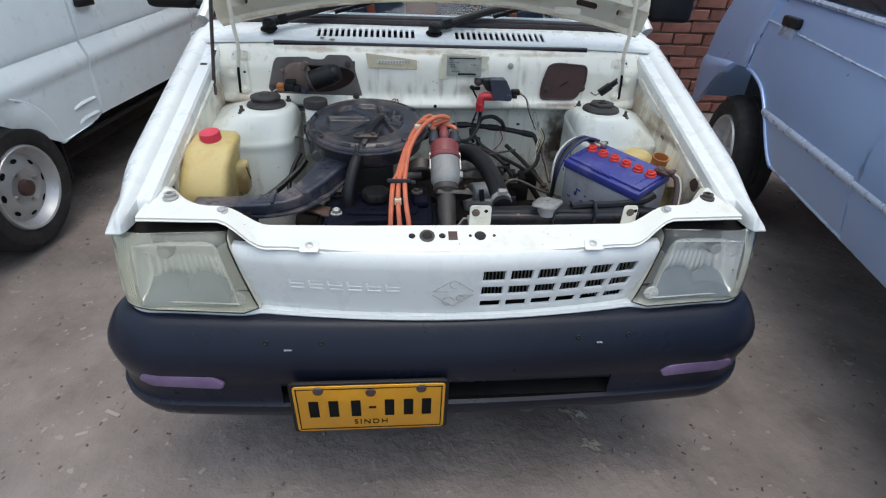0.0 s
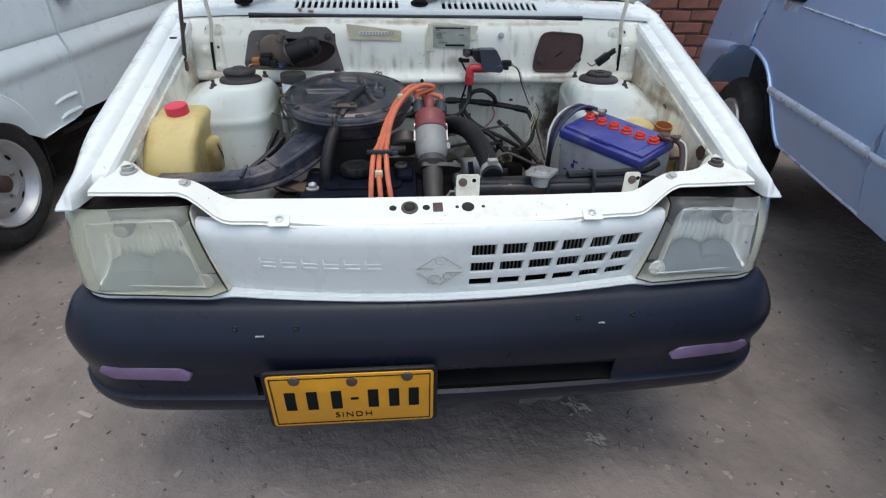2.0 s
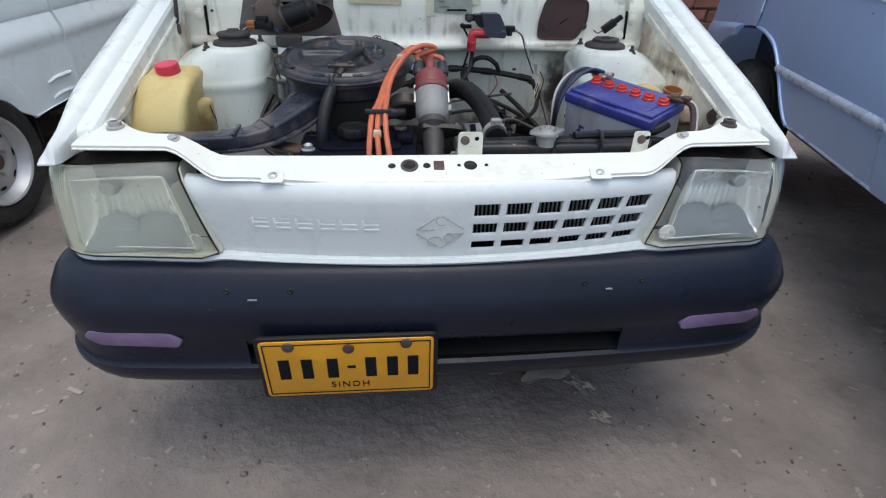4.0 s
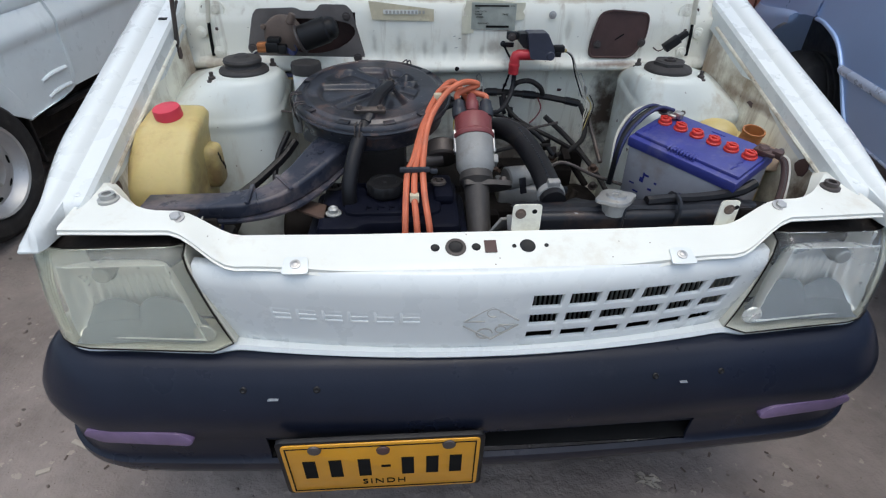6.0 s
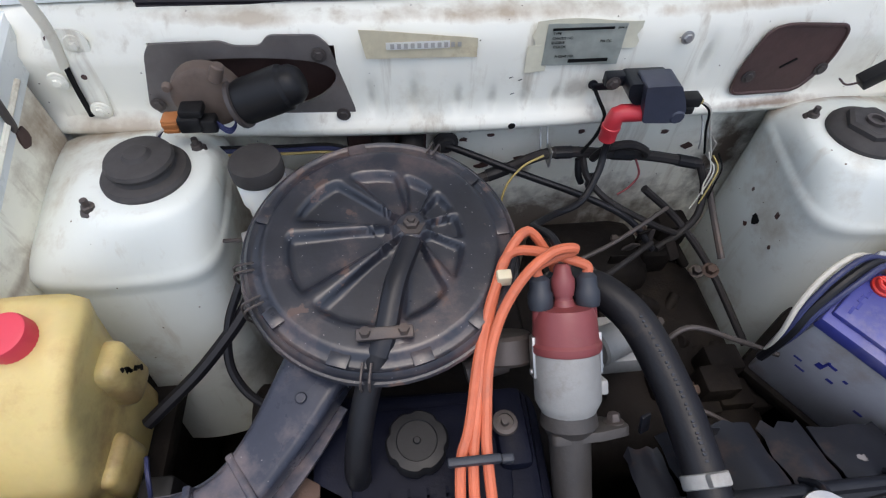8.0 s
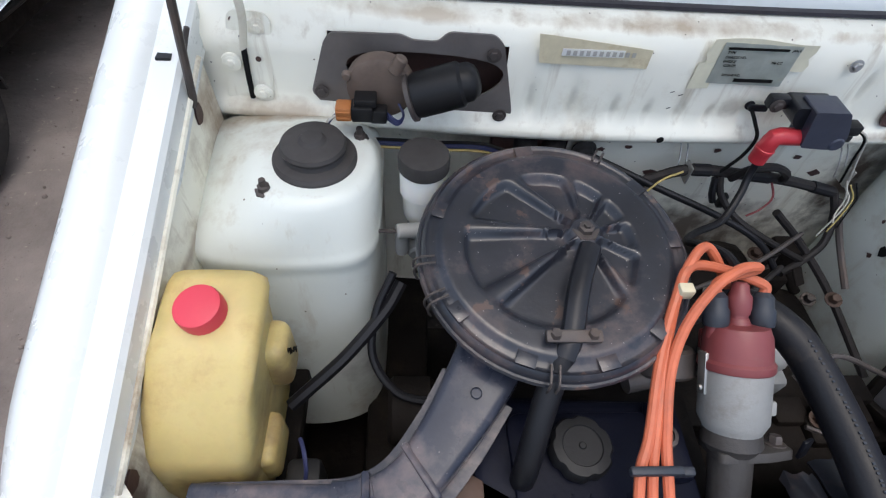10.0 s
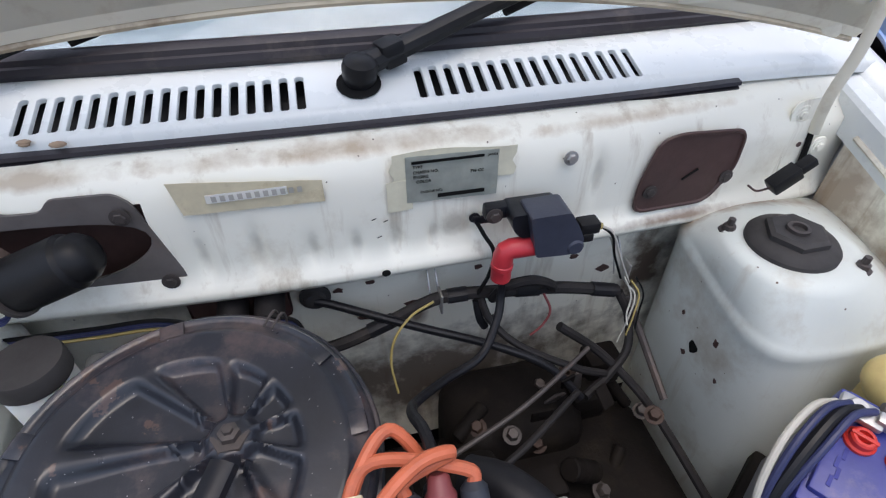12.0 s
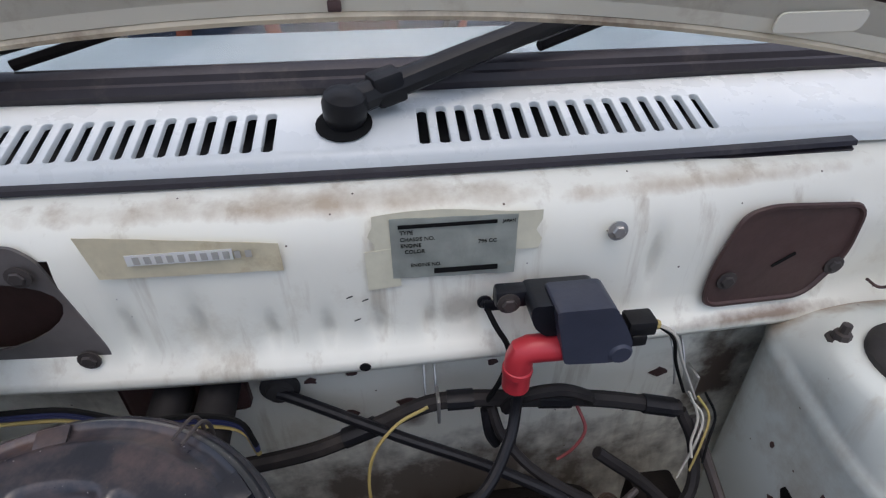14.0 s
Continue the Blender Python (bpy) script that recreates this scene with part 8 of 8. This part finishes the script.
    box(bm, 0.352, 0.374, 1.4980, 1.4994, 0.8595, 0.8620, 0, Matrix.Translation((0.363, 1.487, 0.861)) @ pose(0, 0, 0, 0, -35, 0) @ Matrix.Translation((-0.363, -1.487, -0.861)))
    part("slot", bm, FLATBLACK, t)
    # data label and tapes
    t = thing("data_label", (0.077, 1.49, 0.8780), "wrinkled grey data label taped to the firewall", "label")
    bm = B()
    surf(bm, lambda u, v: (0.026 + 0.096 * u, 1.4905 - 0.0007 * math.sin(9 * u + 5 * v) ** 2, 0.8780 + 0.0535 * v - 0.002 * u), 20, 10, 0.0005)
    part("foil", bm, FOIL, t)
    bm = B()
    surf(bm, lambda u, v: (0.012 + 0.128 * u + 0.003 * math.sin(9 * v), 1.4912, 0.9000 + 0.034 * v + 0.003 * math.sin(5 * u)), 12, 4, 0.0004)
    part("clear_tape", bm, TAPEPALE, t)
    bm = B()
    surf(bm, lambda u, v: (0.006 + 0.026 * u, 1.4908, 0.8680 + 0.036 * v + 0.002 * u), 6, 4, 0.0004)
    part("tape_corner", bm, TAPEPALE, t)
    bm = B()
    box(bm, 0.032, 0.106, 1.4886, 1.4892, 0.9235, 0.9265)
    part("brand_bar", bm, FLATBLACK, t)
    bm = B()
    box(bm, 0.058, 0.108, 1.4886, 1.4892, 0.8815, 0.8860)
    part("brand_bar", bm, FLATBLACK, t)

    def words(body, x, z, size):
        cu = bpy.data.curves.new("label_text", "FONT")
        cu.body, cu.size, cu.extrude = body, size, 0.0002
        tmp = new("tmp", cu)
        dg = bpy.context.evaluated_depsgraph_get()
        me = bpy.data.meshes.new_from_object(tmp.evaluated_get(dg))
        bpy.data.objects.remove(tmp)
        b2 = B()
        b2.from_mesh(me)
        bmesh.ops.transform(b2, matrix=Matrix.Translation((x, 1.4888, z)) @ pose(0, 0, 0, 90), verts=b2.verts)
        part("label_text", b2, FLATBLACK, t)

    words("JAPAN", 0.110, 0.9238, 0.0035)
    words("TYPE", 0.033, 0.9185, 0.0045)
    words("CHASSIS NO.", 0.033, 0.9125, 0.0045)
    words("ENGINE", 0.033, 0.9070, 0.0045)
    words("796 CC", 0.092, 0.9070, 0.0045)
    words("COLOR", 0.036, 0.9015, 0.0045)
    words("ENGINE NO.", 0.040, 0.8890, 0.0042)
    t = thing("tape_strip", (-0.12, 1.49, 0.89), "yellowed tape strip over a stamped number", "tape")
    bm = B()
    surf(bm, lambda u, v: (-0.186 + 0.131 * u - 0.006 * v * (u < 0.05), 1.4908 - 0.0006 * math.sin(11 * u) ** 2, 0.8965 - 0.003 * u + (0.036 - 0.012 * u) * v), 24, 5, 0.0005)
    part("strip", bm, TAPE, t)
    bm = B()
    box(bm, -0.162, -0.088, 1.4888, 1.4896, 0.9075, 0.9165)
    part("bare_bar", bm, TANKW, t)
    for k in range(11):
        bm = B()
        box(bm, -0.157 + 0.0078 * k, -0.1525 + 0.0078 * k, 1.4883, 1.4887, 0.9088, 0.9148)
        part("number_bar", bm, GREYINK, t)
    # brake fluid reservoir
    t = thing("brake_reservoir", (-0.32, 1.39, 0.74), "white brake fluid reservoir with a black cap", "reservoir")
    bm = B()
    lathe(bm, [(0.022, 0.730), (0.024, 0.735), (0.025, 0.772), (0.0285, 0.776), (0.0285, 0.812), (0.026, 0.816)], Matrix.Translation((-0.320, 1.398, 0)), 26)
    part("pot", bm, TANKW, t)
    bm = B()
    lathe(bm, [(0.029, 0.812), (0.0305, 0.814), (0.0305, 0.829), (0.029, 0.833), (0.022, 0.834), (0, 0.834)], Matrix.Translation((-0.320, 1.398, 0)), 30)
    part("cap", bm, MOUNT, t)
    bm = B()
    cyl(bm, (-0.318, 1.36, 0.69), (-0.318, 1.49, 0.72), 0.020, 0.022, 20, 0.003)
    box(bm, -0.335, -0.30, 1.37, 1.42, 0.69, 0.735, 0.006)
    cyl(bm, (-0.352, 1.355, 0.744), (-0.322, 1.362, 0.740), 0.010, 0.010, 14, 0.002)
    cyl(bm, (-0.345, 1.36, 0.700), (-0.345, 1.36, 0.735), 0.009, 0.009, 12)
    part("master_cylinder", bm, ALU, t)
    bm = B()
    tube(bm, [(-0.352, 1.355, 0.744), (-0.372, 1.352, 0.748), (-0.385, 1.352, 0.744)], 0.0025, 6)
    part("brake_pipe", bm, DARKSTEEL, t)
    # hoses beside the left tower
    cable("vent_hose", "black hose running down beside the suspension tower", [(-0.345, 1.31, 0.70), (-0.365, 1.28, 0.680), (-0.410, 1.235, 0.650), (-0.455, 1.20, 0.628), (-0.475, 1.185, 0.618)], 0.0085, HOSE, "hose", "hoses by the tower")
    cable("vent_hose", "black hose running down beside the suspension tower", [(-0.355, 1.31, 0.72), (-0.376, 1.275, 0.68), (-0.378, 1.235, 0.64), (-0.345, 1.20, 0.615), (-0.29, 1.19, 0.61)], 0.0055, HOSE, "hose", "hoses by the tower")


firewall_items()


# ---------------------------------------------------------------- van beside the car
def van():
    d = Vector((0.07, 1.0, 0)).normalized()
    v = thing("van", (-2.35, 3.2, 0), "silver-white van with pressed door lines parked alongside", "van")
    T = Matrix(((d.y, d.x, 0, -1.62), (-d.x, d.y, 0, 2.0), (0, 0, 1, 0), (0, 0, 0, 1)))  # local x outwards, y along, z up

    def side(u_, z):
        zz = z - 0.036 * (u_ - 0.45)
        out = 0.020 * (1 - smooth(0.650, 0.718, zz)) - 0.010 * (1 - smooth(0.600, 0.635, zz)) - 0.006 * (1 - smooth(0.36, 0.60, zz))
        return out - 0.10 * smooth(0.78, 1.5, zz) ** 1.6 - 0.006 * math.exp(-((zz - 0.722) / 0.005) ** 2)

    def panel(name, ol, label=""):
        bm = B()
        f = bm.faces.new([bm.verts.new((0, a, b)) for a, b in ol])
        bmesh.ops.triangulate(bm, faces=[f])
        for z in (0.42, 0.50, 0.56, 0.59, 0.605, 0.615, 0.63, 0.645, 0.66, 0.68, 0.70, 0.712, 0.718, 0.722, 0.726, 0.735, 0.76, 0.80, 0.86, 0.95):
            bmesh.ops.bisect_plane(bm, geom=bm.verts[:] + bm.edges[:] + bm.faces[:], plane_co=(0, 0.45, z), plane_no=(0, -0.036, 1))
        for k in range(28):
            bmesh.ops.bisect_plane(bm, geom=bm.verts[:] + bm.edges[:] + bm.faces[:], plane_co=(0, -0.75 + 0.15 * k, 0), plane_no=(0, 1, 0))
        for q in bm.verts:
            q.co.x = side(q.co.y, q.co.z)
        bmesh.ops.solidify(bm, geom=bm.faces[:], thickness=0.008)
        bmesh.ops.transform(bm, matrix=T, verts=bm.verts)
        return part(name, bm, VANW, v, label, 60)

    hub = 0.085
    ar = [(hub + 0.300 * math.cos(radians(a)), 0.300 + 0.310 * math.sin(radians(a))) for a in range(172, 7, -9)] + [(hub + 0.298, 0.36)]
    panel("front_wing", [(-0.80, 0.40), (-0.30, 0.34)] + ar + [(0.66, 0.378), (0.698, 0.392), (0.708, 0.560), (0.690, 0.640), (0.690, 0.74), (0.682, 1.03), (-0.80, 1.03)])
    panel("front_door", [(0.706, 0.392), (1.90, 0.385), (1.90, 1.03), (0.690, 1.03), (0.698, 0.74), (0.698, 0.642), (0.716, 0.562)])
    panel("rear_side", [(1.91, 0.385), (2.35, 0.36)] + [(2.75 + 0.315 * math.cos(radians(a)), 0.265 + 0.315 * math.sin(radians(a))) for a in range(170, 9, -10)] + [(3.25, 0.38), (3.25, 1.03), (1.91, 1.03)])
    # Dark strip added behind the door gap, so the gap looks shaded.
    bm = B()
    box(bm, -0.040, -0.022, 0.670, 0.730, 0.40, 1.03, 0.0, T)
    part("door_seal", bm, RUBBER, v, "dark strip set behind the door gap as its shade")
    # two pressed steps behind the wheel, and the lip of the arch
    for k in range(2):
        z = 0.478 - 0.068 * k
        bm = B()
        tube(bm, [(side(0.55, z) - 0.006, 0.515 + 0.01 * k, z - 0.014), (side(0.6, z) + 0.000, 0.575, z - 0.002), (side(0.6, z) + 0.001, 0.672, z)], 0.011, 8, 4, 0.8)
        bmesh.ops.transform(bm, matrix=T, verts=bm.verts)
        part("pressed_step", bm, VANW, v)
    bm = B()
    tube(bm, [(side(0.1, 0.300 + 0.312 * math.sin(radians(a))) - 0.002, hub + 0.302 * math.cos(radians(a)), 0.300 + 0.312 * math.sin(radians(a))) for a in range(170, 9, -10)], 0.008, 8, 3)
    bmesh.ops.transform(bm, matrix=T, verts=bm.verts)
    part("arch_lip", bm, VANW, v)
    bm = B()
    box(bm, -0.60, -0.05, hub - 0.36, hub + 0.36, 0.20, 0.62, 0.02)
    bmesh.ops.transform(bm, matrix=T, verts=bm.verts)
    part("wheel_housing", bm, BLACKP, v)
    bm = B()
    tube(bm, [(-0.07, 0.56, 0.322), (-0.04, 0.66, 0.326), (-0.04, 1.9, 0.330)], 0.016, 10, 4)
    bmesh.ops.transform(bm, matrix=T, verts=bm.verts)
    part("side_rail", bm, BLACKP, v)
    bm = B()
    box(bm, -0.22, -0.03, 0.405, 0.417, 0.16, 0.38, 0.004)
    bmesh.ops.transform(bm, matrix=T, verts=bm.verts)
    part("mud_flap", bm, RUBBER, v)
    bm = B()
    box(bm, 0.0, 0.03, 0.74, 0.86, 0.868, 0.90, 0.006)
    bmesh.ops.transform(bm, matrix=T, verts=bm.verts)
    part("door_handle", bm, BLACKP, v)
    # upper body, closed block with windows
    bm = B()
    surf(bm, lambda a, b: T @ Vector((side(0, 1.03 + 0.75 * b) - 0.004, -0.55 * (1 - b) - 0.1 * b - 0.0 + (3.2 + 0.55 * (1 - b)) * a, 1.03 + 0.75 * b)), 20, 8, 0.01)
    surf(bm, lambda a, b: T @ Vector((-1.40 - side(0, 0.4 + 1.38 * b), -0.70 + 3.9 * a, 0.4 + 1.38 * b)), 10, 8, 0.01)
    surf(bm, lambda a, b: T @ Vector((-0.06 - 1.28 * a, -0.1 + 3.3 * b, 1.775 + 0.05 * math.sin(math.pi * a))), 10, 8, 0.01)
    surf(bm, lambda a, b: T @ Vector((-1.38 * a, -0.80 + 0.68 * smooth(0.4, 1, b) - 0.04 * math.sin(math.pi * a), 0.36 + 1.40 * b)), 10, 10, 0.01)
    surf(bm, lambda a, b: T @ Vector((-1.38 * a, 3.24, 0.36 + 1.40 * b)), 8, 8, 0.01)
    part("upper_body", bm, VANW, v)
    for a0, a1 in ((0.1, 0.64), (0.74, 1.84), (1.98, 3.1)):
        bm = B()
        surf(bm, lambda a, b: T @ Vector((side(0, 1.08 + 0.55 * b) + 0.004, a0 + (a1 - a0) * a + (0.28 * b * (1 - a) if a0 < 0.2 else 0), 1.08 + 0.55 * b)), 4, 4, 0.005)
        part("side_window", bm, SMOKED, v)
    bm = B()
    box(bm, -1.35, -0.05, -0.70, 3.2, 0.24, 0.40, 0.02)
    bmesh.ops.transform(bm, matrix=T, verts=bm.verts)
    part("underbody", bm, GRIME, v)
    for a in (hub + 0.012, 2.75):
        for s, o in ((1, -0.060), (-1, -1.33)):
            p = T @ Vector((o, a, 0.264))
            wheel(v, p, s, 0.264, 0.172, 0.155, True, -math.degrees(math.atan2(d.x, d.y)))


van()


# ---------------------------------------------------------------- blue car on the other side
def blue_car():
    d = Vector((0.25, 0.968, 0)).normalized()
    T = Matrix(((-d.y, d.x, 0, 1.424), (d.x, d.y, 0, 2.054), (0, 0, 1, 0), (0, 0, 0, 1)))  # local x outwards (towards the hatchback), y to the rear, z up
    c = thing("blue_car", (2.0, 1.75, 0), "metallic blue five-door car with pale mouldings parked alongside", "car")

    def side(z):
        return 0.014 - 0.034 * ((z - 0.66) / 0.28) ** 2 - 0.22 * max(0, z - 1.0)

    def panel(name, ol, material=BLUE, label=""):
        bm = B()
        f = bm.faces.new([bm.verts.new((0, a, b)) for a, b in ol])
        bmesh.ops.triangulate(bm, faces=[f])
        for k in range(22):
            bmesh.ops.bisect_plane(bm, geom=bm.verts[:] + bm.edges[:] + bm.faces[:], plane_co=(0, 0, 0.46 + 0.03 * k), plane_no=(0, 0, 1))
        for k in range(26):
            bmesh.ops.bisect_plane(bm, geom=bm.verts[:] + bm.edges[:] + bm.faces[:], plane_co=(0, -2.55 + 0.15 * k, 0), plane_no=(0, 1, 0))
        for q in bm.verts:
            q.co.x = side(q.co.z)
        bmesh.ops.solidify(bm, geom=bm.faces[:], thickness=-0.008)
        bmesh.ops.transform(bm, matrix=T, verts=bm.verts)
        return part(name, bm, material, c, label, 60)

    lip = [(0.335, 0.738), (0.272, 0.737), (0.212, 0.728), (0.150, 0.716), (0.098, 0.698), (0.050, 0.671), (0.005, 0.638), (-0.042, 0.594), (-0.086, 0.546), (-0.125, 0.506), (-0.157, 0.478), (-0.188, 0.463)]
    shut = [(0.345, 1.045), (0.378, 0.98), (0.390, 0.92), (0.386, 0.85), (0.372, 0.79), (0.350, 0.752)]
    fore = [(-0.785, 0.466), (-0.770, 0.56), (-0.742, 0.612), (-0.766, 0.650), (-0.760, 0.79), (-0.775, 1.045)]
    panel("rear_door", shut + lip + fore, BLUE, "blue rear door with a black handle")
    panel("front_door", [(-1.46, 0.466)] + [(a - 0.008, b) for a, b in fore] + [(-1.40, 1.02)])
    panel("front_wing", [(-2.25, 0.50), (-2.02, 0.46)] + [(-1.72 + 0.30 * math.cos(radians(a)), 0.31 + 0.33 * math.sin(radians(a))) for a in range(150, 29, -10)] + [(-1.47, 0.466), (-1.41, 1.02), (-2.25, 0.84)])
    panel("rear_quarter", [(a + 0.007, b) for a, b in shut] + [(0.345, 0.742), (0.42, 0.738), (0.517, 0.722), (0.62, 0.700), (0.98, 0.690), (0.96, 0.86), (0.92, 1.0), (0.90, 1.045)])
    # rear bumper, round at the corner, with its arch cut
    bm = B()
    plan = [(0.030, 0.50), (0.036, 0.62), (0.038, 0.80), (0.030, 0.93), (0.005, 1.02), (-0.05, 1.075), (-0.14, 1.10), (-0.70, 1.11)]

    def skin(u, v):
        k = u * (len(plan) - 1)
        i = min(int(k), len(plan) - 2)
        o, a = (plan[i][j] + (plan[i + 1][j] - plan[i][j]) * (k - i) for j in (0, 1))
        low = 0.690 - 0.250 * smooth(0.50, 0.90, a)
        return T @ Vector((o - 0.016 * smooth(0.86, 1.0, v), a, low + (0.712 - 0.028 * smooth(0.5, 1.05, a) - low) * v))

    surf(bm, skin, 42, 10, 0.02)
    part("rear_bumper", bm, BLUE, c, "blue painted rear bumper", 60)
    bm = B()
    tube(bm, [T @ Vector((side(b) + 0.002, a, b)) for a, b in lip], 0.0075, 8, 3)
    part("arch_lip", bm, BLUE, c)
    bm = B()
    tube(bm, [T @ Vector((side(b) + 0.001, a, b)) for a, b in shut], 0.0035, 6, 4)
    part("shut_line", bm, BLUEPALE, c)
    for a0, a1 in ((-0.764, -0.004), (-1.45, -0.776)):
        bm = B()
        surf(bm, lambda u, v: T @ Vector((side(0.63) + 0.002 + 0.008 * math.sin(math.pi * v), a0 + (a1 - a0) * u + 0.02 * v * u, 0.618 + 0.028 * v)), 6, 6, 0.003)
        part("side_moulding", bm, BLUEPALE, c, "pale blue side moulding")
    # Thin pale line along the crease, painted as its highlight.
    for a0, a1 in ((-0.762, 0.378), (-1.42, -0.772), (0.394, 0.95)):
        bm = B()
        tube(bm, [T @ Vector((side(0.930 + 0.038 * a) + 0.001, a, 0.930 + 0.038 * a)) for a in (a0, (a0 + a1) / 2, a1)], 0.0034, 6, 3)
        part("body_crease", bm, BLUEPALE, c)
    bm = B()
    tube(bm, [T @ Vector((side(0.466) - 0.001, a, 0.464)) for a in (-1.46, -1.0, -0.19)], 0.0055, 6, 2)
    part("sill_edge", bm, BLUEPALE, c)
    bm = B()
    surf(bm, lambda u, v: T @ Vector((side(0.46) - 0.006 - 0.05 * v, -1.46 + 1.24 * u, 0.460 - 0.02 * v)), 4, 3, 0.01)
    part("sill", bm, BLUE, c)
    bm = B()
    box(bm, side(0.95) - 0.004, side(0.95) + 0.024, 0.035, 0.175, 0.945, 0.985, 0.008, T)
    h = part("door_handle", bm, BLACKP, c, "black door handle")
    bm = B()
    box(bm, side(0.92) - 0.006, side(0.92) + 0.004, 0.060, 0.205, 0.906, 0.944, 0.003, T)
    part("handle_recess", bm, BLUEPALE, h)
    # window line, glass, roof and the far side
    bm = B()
    tube(bm, [T @ Vector((side(1.03) + 0.006, a, 1.048 + 0.030 * a)) for a in (-1.40, -0.6, 0.3, 0.92)], 0.011, 6, 3)
    part("window_trim", bm, BLUEPALE, c, "pale trim strip below the windows")
    for a0, a1 in ((-1.35, -0.80), (-0.76, 0.30), (0.36, 0.86)):
        bm = B()
        surf(bm, lambda a, b: T @ Vector((side(1.04) - 0.008 - 0.12 * b, a0 + (a1 - a0) * a + (0.42 * b * (1 - a) if a0 < -1.2 else 0), 1.062 + 0.030 * (a0 + (a1 - a0) * a) * (1 - b) + 0.34 * b)), 4, 4, 0.005)
        part("side_window", bm, SMOKED, c)
    bm = B()
    surf(bm, lambda a, b: T @ Vector((-0.13 - 1.20 * a, -0.92 + 1.72 * b, 1.425 + 0.03 * math.sin(math.pi * a))), 8, 8, 0.01)
    part("roof", bm, BLUE, c)
    bm = B()
    surf(bm, lambda a, b: T @ Vector((-1.46, -2.25 + 3.21 * a, 0.46 + 0.58 * b)), 8, 6, 0.01)
    part("far_side", bm, BLUE, c)
    bm = B()
    surf(bm, lambda a, b: T @ Vector((-0.02 - 1.42 * a, -2.26 + 0.88 * b, 0.83 + 0.20 * b + 0.03 * math.sin(math.pi * a))), 8, 8, 0.01)
    surf(bm, lambda a, b: T @ Vector((-0.02 - 1.42 * a, -2.27, 0.40 + 0.44 * b)), 8, 4, 0.01)
    part("bonnet", bm, BLUE, c)
    bm = B()
    surf(bm, lambda a, b: T @ Vector((-0.02 - 1.42 * a, 0.975 - 0.07 * b, 0.66 + 0.40 * b)), 8, 4, 0.01)
    part("tailgate", bm, BLUE, c)
    for a0, a1, a2 in ((-1.40, -0.90, 0.030), (-0.78, -0.78, 0.022), (0.33, 0.33, 0.022), (0.90, 0.80, 0.034)):
        bm = B()
        tube(bm, [T @ Vector((side(1.04) - 0.004, a0, 1.045)), T @ Vector((-0.13, a1, 1.425))], a2, 8, 2)
        part("pillar", bm, BLUE, c)
    bm = B()
    surf(bm, lambda a, b: T @ Vector((-0.12 - 1.22 * a, -1.38 + 0.46 * b, 1.03 + 0.40 * b)), 4, 4, 0.005)
    surf(bm, lambda a, b: T @ Vector((-0.12 - 1.22 * a, 0.90 - 0.10 * b, 1.06 + 0.36 * b)), 4, 4, 0.005)
    part("screen", bm, SMOKED, c)
    bm = B()
    box(bm, -1.30, -0.22, -2.2, 0.95, 0.42, 0.47, 0.02, T)
    box(bm, -0.60, -0.24, -0.16, 0.98, 0.3, 0.76, 0.02, T)
    part("underbody", bm, BLACKP, c)
    for a in (-1.72, 0.48):
        for s, o in ((-1, -0.110), (1, -1.34)):
            wheel(c, T @ Vector((o, a, 0.291)), s, 0.291, 0.190, 0.18, False, -math.degrees(math.atan2(d.x, d.y)))


blue_car()


# ---------------------------------------------------------------- brick wall behind the cars
def brick_wall():
    y0 = 4.27
    wall = thing("wall_north", (0, y0 + 0.12, 0), "rough red brick boundary wall with sandy joints", "wall", kind="structure")
    bm = B()
    box(bm, -6.0, 7.0, y0 + 0.012, y0 + 0.24, 0, 2.3)
    part("mortar", bm, MORTAR, wall)
    lw, lh, gap = 0.228, 0.076, 0.013
    rng = random.Random(11)
    meshes = []
    for k in range(6):
        bm = B()
        box(bm, -lw / 2, lw / 2, -0.02, 0.05, -lh / 2, lh / 2, 0.007, seg=1)
        for v in bm.verts:
            v.co += Vector((rng.uniform(-0.004, 0.004), rng.uniform(-0.003, 0.003), rng.uniform(-0.004, 0.004)))
        bmesh.ops.recalc_face_normals(bm, faces=bm.faces)
        me = bpy.data.meshes.new("brick")
        bm.to_mesh(me)
        bm.free()
        me.materials.append(BRICK)
        meshes.append(me)
    far = B()
    row = 0
    z = 0.045
    while z < 2.3:
        x = -6.0 + (0.12 if row % 2 else 0.0)
        while x < 7.0:
            at = Matrix.Translation((x + rng.uniform(-0.004, 0.004), y0 + rng.uniform(-0.006, 0.005), z + rng.uniform(-0.003, 0.003))) @ pose(0, 0, 0, 0, rng.uniform(-1.2, 1.2), rng.uniform(-1.2, 1.2))
            if 1.2 < x < 3.3 and 0.0 < z < 1.7:
                ob = new("brick", meshes[rng.randrange(6)])
                ob.parent = wall
                ob.matrix_basis = Matrix.Translation((0, -y0 - 0.12, 0)) @ at
            else:
                box(far, -lw / 2, lw / 2, -0.02, 0.05, -lh / 2, lh / 2, 0, at)
            x += lw + gap
        z += lh + gap
        row += 1
    part("brickwork", far, BRICK, wall, kind="stuff")


brick_wall()
